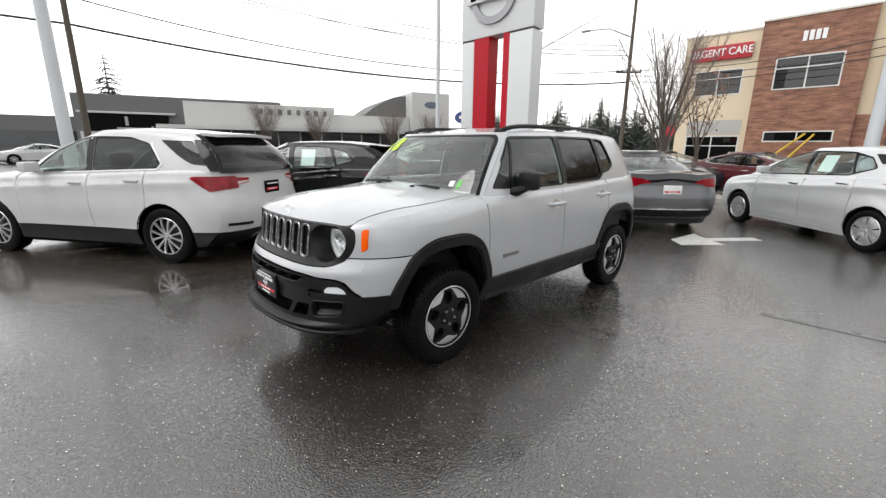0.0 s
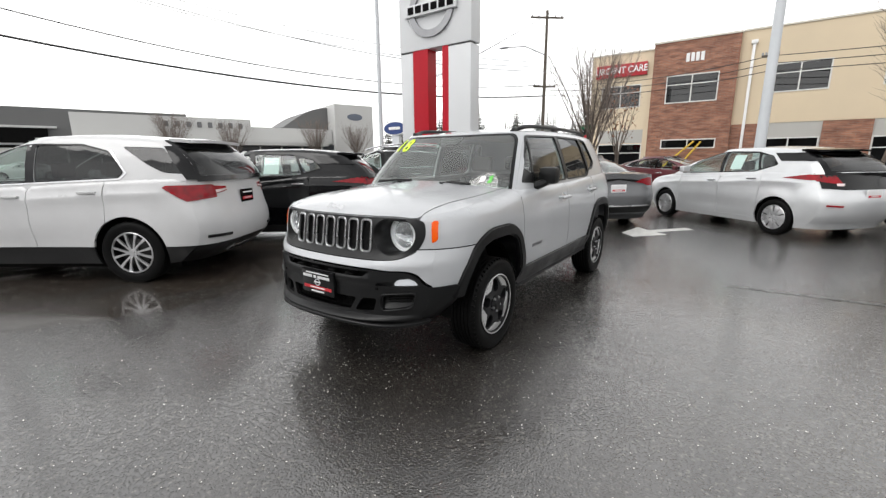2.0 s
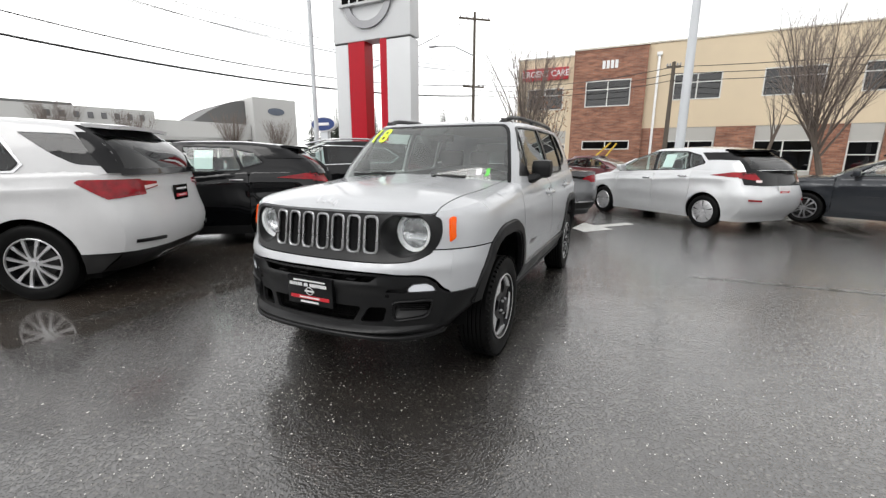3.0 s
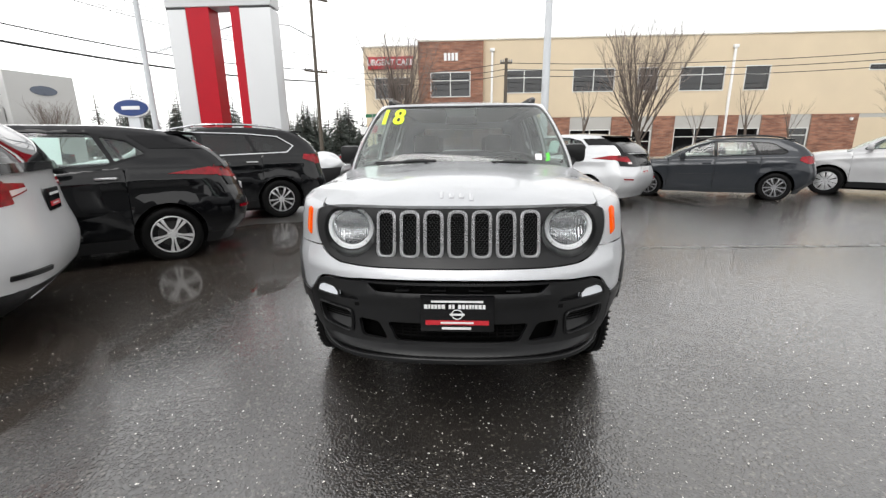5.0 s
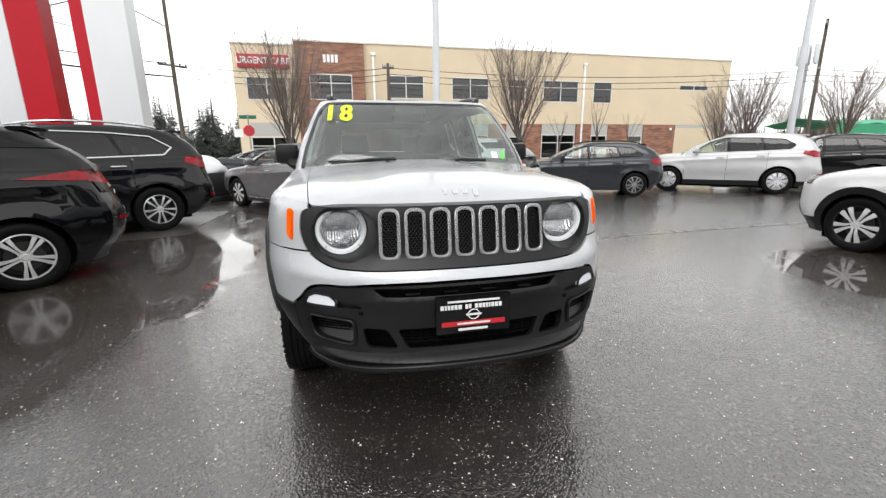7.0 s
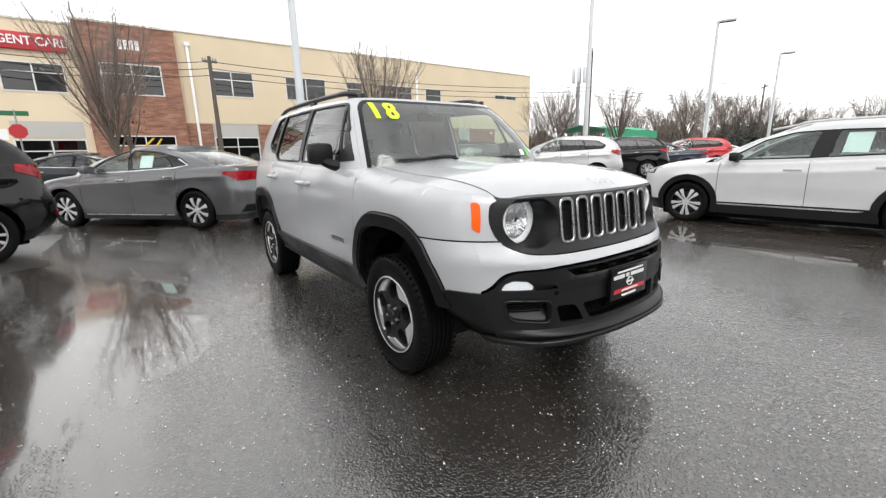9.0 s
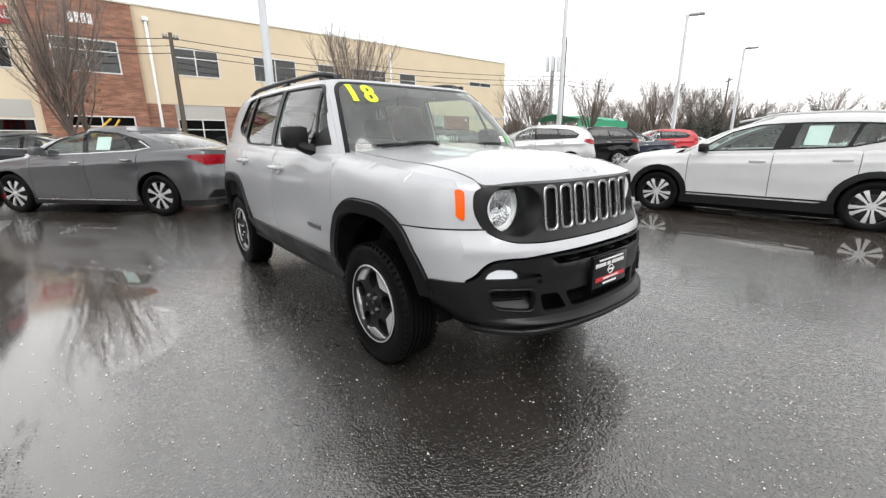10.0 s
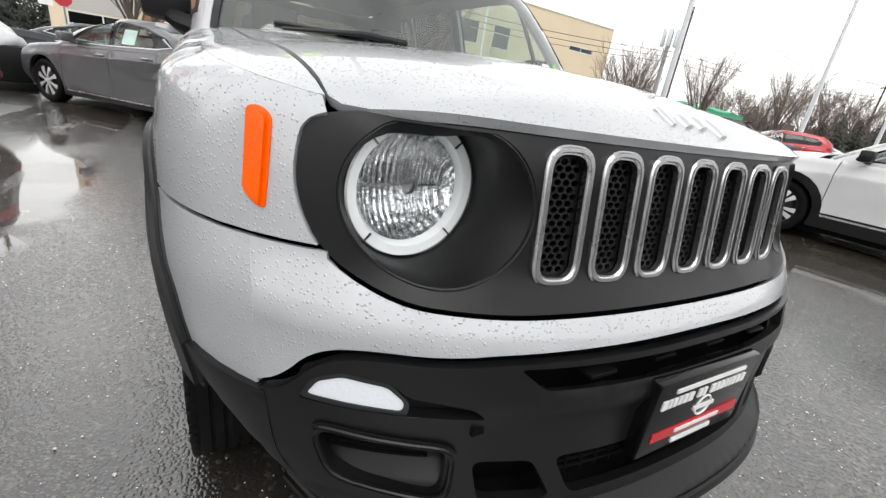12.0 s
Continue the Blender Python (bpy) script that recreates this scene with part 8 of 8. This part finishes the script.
def conifer(kind, x, y, h, rz=0):
    if kind not in CONES:
        rnd = random.Random(kind)
        t = thing("conifer", "dark green distant conifer", "tree", None, "distant conifers")
        part("trunk", tube(bmesh.new(), [(0, 0, 0), (0, 0, 1)], [0.018, 0.003], 6), BARK, t)
        cr = bmesh.new()
        rows = 26 if kind != 5 else 19
        for i in range(rows):
            z = 0.1 + 0.88 * (i + rnd.uniform(-0.3, 0.3)) / rows
            full = (0.4, 0.27, 0.34, 0.23, 0.3, 0.36)[kind % 6] * max(0.02, 1.02 - z) ** (0.8 if kind % 2 else 1.0)
            for k in range(8 if z < 0.75 else 6):
                a = 2 * math.pi * (k + rnd.random()) / 8 + i
                ln = full * rnd.uniform(0.55, 1.15)
                d, sd = Vector((math.cos(a), math.sin(a), 0)), Vector((-math.sin(a), math.cos(a), 0))
                up, drop = rnd.uniform(0.0, 0.18), rnd.uniform(0.2, 0.5)
                at = lambda u: Vector((0, 0, z + ln * (up * u - drop * u * u))) + d * ln * u
                # a bough with short ragged sprays on both sides
                for u in (0.25, 0.5, 0.75, 1.0):
                    p0, p1 = at(u - 0.25), at(min(1.0, u + 0.06))
                    for sg in (-1, 1):
                        tip = at(min(1.0, u + 0.1)) + sd * sg * ln * rnd.uniform(0.22, 0.46) * (1.25 - u) + Vector((0, 0, -ln * rnd.uniform(0.02, 0.14)))
                        cr.faces.new((cr.verts.new(p0), cr.verts.new(tip), cr.verts.new(p1)))
        part("crown", cr, NEEDLE, t, "dark needled boughs", smooth=False)
        t.matrix_world = pose(x, y, 0, 0, 0, rz) @ Matrix.Scale(h, 4)
        CONES[kind] = t
        return t
    o = copy_thing(CONES[kind], pose(x, y, 0, 0, 0, rz))
    o.scale = (h, h, h)
    return o


rnd = random.Random(4)
for i in range(120):
    az = radians(10 + 32 * (i + rnd.random()) / 120)
    d = rnd.uniform(62, 105)
    conifer(1 + i % 4, -2 + d * math.cos(az), d * math.sin(az), (5.2 + 3.6 * (0.5 + 0.5 * math.sin(i * 0.37)) + rnd.uniform(-1.2, 3.4)) * d / 85, rnd.random() * 360)
conifer(5, 9.5, 93, 17)
conifer(1, -18, 84, 11)
for az, d, h in ((-69.4, 64, 5.5), (-70.7, 60, 5.9), (-72.1, 66, 5.7), (-73.5, 63, 6.2), (-74.7, 67, 5.3), (-76.2, 64, 5.9), (-77.4, 66, 4.9), (-80.4, 64, 6.1), (-83.8, 66, 4.8), (-90, 80, 7.0), (-97, 82, 8.0)):
    conifer(1 + int(h * 10) % 4, -1.9 + d * math.cos(radians(az)), 1.9 + d * math.sin(radians(az)), h, h * 77)
# far line of winter woods
HEDGE = plain("far_woods", (0.15, 0.125, 0.105), 0.95, var=0.5, scale=0.25, fine=2.0)
hb = bmesh.new()
rnd = random.Random(12)
for az0, az1, dist, h0, n in ((-44, -112, 96, 9.2, 760), (8, 45, 120, 5.5, 260), (96, 150, 100, 5.0, 200)):
    for i in range(n):
        az = radians(az0 + (az1 - az0) * rnd.random())
        d = dist * rnd.uniform(0.92, 1.15)
        c = Vector((d * math.cos(az), d * math.sin(az), 0))
        hh, ww = h0 * rnd.uniform(0.5, 1.0) * (0.75 + 0.4 * noise.noise(Vector((az * 14, dist, 0)))), rnd.uniform(1.2, 2.6)
        for k in range(11):
            t = Vector((rnd.gauss(0, ww * 0.5), rnd.gauss(0, ww * 0.5), hh * rnd.uniform(0.7, 1.0)))
            s = Vector((rnd.gauss(0, 0.5), rnd.gauss(0, 0.5), 0))
            hb.faces.new((hb.verts.new(c + s), hb.verts.new(c + t), hb.verts.new(c + t * 0.6 + Vector((rnd.gauss(0, 0.3), rnd.gauss(0, 0.3), 0)))))
tagged(finish("far_woods", hb, HEDGE, smooth=False), "brown line of winter woods far behind the lot", "woods", kind="stuff")

# road signs
st = thing("stop_sign", "red stop sign under a green street sign on a steel post", "sign", pose(24, 5.7, 0))
part("post", tube(bmesh.new(), [(0, 0, 0), (0, 0, 3.4)], 0.035, 8), STEEL, st)
part("sign_plate", sheet([[(0.32 * math.cos(a), 2.5 + 0.32 * math.sin(a)) for a in [math.pi / 8 + i * math.pi / 4 for i in range(8)]]], lambda y, z: (-0.05, y, z), 1, (-1, 0, 0), 0.01), SIGNRED, st, "red octagon", smooth=False)
part("lower_plate", boxes((-0.03, -0.01, 0.34, 0.8, 2.15, 2.6)), WHITEM, st, "white plate beside the octagon", smooth=False)
part("street_name", boxes((-0.02, 0.0, -0.45, 0.45, 3.15, 3.35)), plain("sign_green", (0.01, 0.12, 0.05), 0.4), st, "green street sign", smooth=False)
oval = thing("oval_sign", "blue oval dealer sign on a pale post", "sign", pose(22, 19.3, 0))
part("post", boxes((-0.25, 0.05, -0.35, 0.35, 0, 3.3), bevel=0.03), POLEW, oval)
BLUE = plain("sign_blue", (0.008, 0.035, 0.16), 0.35)
part("border", sheet([circle2(0, 3.7, 1.12, 40, 0.52)], lambda y, z: (-0.3, y, z), 0.5, (-1, 0, 0), 0.3), WHITEM, oval)
ob = part("face", sheet([circle2(0, 3.7, 1.03, 40, 0.44)], lambda y, z: (-0.33, y, z), 0.5, (-1, 0, 0), 0.04), BLUE, oval, "blue oval face")
part("script_bar", boxes((-0.36, -0.325, -0.55, 0.55, 3.6, 3.8), bevel=0.01), WHITEM, ob, "pale bar in place of the maker's name")
tarp = thing("green_canopy", "green fabric canopy beyond the parked cars", "canopy", pose(26, -41.5, 0))
part("roof", sheet([[(-3, -5), (3, -5), (3, 5), (-3, 5)]], lambda x, y: (x, y, 3.6 - 0.5 * abs(x) / 3 + 0.12 * math.sin(y * 1.6)), 0.5, (0, 0, 1), 0.03), plain("green_tarp", (0.03, 0.34, 0.17), 0.5, var=0.2), tarp, "green tarpaulin roof")
part("skirt", boxes((-3.02, -3.0, -5, 5, 2.2, 3.1)), plain("green_skirt", (0.03, 0.28, 0.14), 0.55, var=0.25), tarp)
for x in (-2.9, 2.9):
    for y in (-4.9, 0, 4.9):
        part("post", tube(bmesh.new(), [(x, y, 0), (x, y, 3.1)], 0.05, 8), STEEL, tarp)
# wrapped load behind the black crossover
load = thing("wrapped_pallet", "pallet load wrapped in loose white plastic", "pallet", pose(10.0, 4.3, 0, 0, 0, 20))
part("pallet", boxes((-0.6, 0.6, -0.7, 0.7, 0, 0.15), (-0.55, 0.55, -0.65, 0.65, 0.15, 0.75), bevel=0.02), PLASTIC, load, "dark crate")
wr = bmesh.new()
bmesh.ops.create_icosphere(wr, subdivisions=4, radius=0.7)
for v in wr.verts:
    n = noise.noise(v.co * 2.6) * 0.16 + noise.noise(v.co * 7) * 0.06
    v.co = Vector((v.co.x * 0.85, v.co.y * 0.95, max(-0.02, v.co.z * 0.62))) * (1 + n) + Vector((0, 0, 0.76))
part("plastic_wrap", wr, plain("plastic_wrap", (0.62, 0.63, 0.64), 0.3, var=0.1), load, "crumpled white plastic", angle=60)

# more parked cars, farther off
car("black_suv", "black crossover in the far row", at_hub(7.15, -15.2, 46, 2.705, 0.9), variant(rogue, upper_pieces=(), rails=None))
car("navy_sedan", "dark blue sedan in the far row", at_hub(7.4, -19.2, 46, 2.825, 0.9), variant(altima, paint=NAVYP, stickers=()))
car("red_suv", "bright red crossover in the far row", at_hub(7.6, -23.0, 46, 2.705, 0.9), variant(rogue, paint=REDP, upper_pieces=(), rails=None))
car("white_sedan", "white sedan in the far row", at_hub(8.5, -28.5, 46, 2.825, 0.9), variant(altima, paint=WHITE, stickers=()))
car("dark_sedan", "dark sedan parked beyond the strip", pose(14.8, 1.6, 0, 0, 0, 70), variant(altima, paint=DARKP, stickers=()))
car("red_sedan", "dark red sedan parked beyond the strip", pose(14.6, -1.4, 0, 0, 0, 70), variant(altima, paint=MAROON, stickers=()))
for x, y, a, pt in ((-3, 42, 10, WHITE), (3.5, 41, 14, WHITE), (18, 41, -20, GREYP), (24, 39, -18, WHITE), (30, 36.5, -18, DARKP)):
    car("dealer_car", "car standing before the dealership", pose(x, y, 0, 0, 0, a), variant(altima, paint=pt, stickers=()), group="cars before the dealership")


# ---- small things on the asphalt ----
FLAKE = plain("pale_flake", (0.6, 0.58, 0.54), 0.5, var=0.2)
gr = bmesh.new()
rnd = random.Random(21)
for i in range(9000):
    a, d = rnd.random() * 2 * math.pi, 6.0 * rnd.random() ** 0.75
    x, y = -1.0 + d * math.cos(a), d * math.sin(a)
    s = rnd.uniform(0.0018, 0.0044) * (1 + 0.8 * (rnd.random() < 0.08))
    r = rnd.random() * 6.28
    q = [gr.verts.new((x + s * k1 * math.cos(r + o), y + s * k1 * math.sin(r + o), 0.0035 + s * 0.4 * k2)) for o, k1, k2 in ((0, 1, 0), (1.7, 0.7, 1), (3.2, 1.1, 0.2), (4.6, 0.8, 0.8))]
    gr.faces.new(q)
tagged(finish("grit", gr, FLAKE, smooth=False), "pale grit and flakes scattered on the asphalt", "grit", kind="stuff")
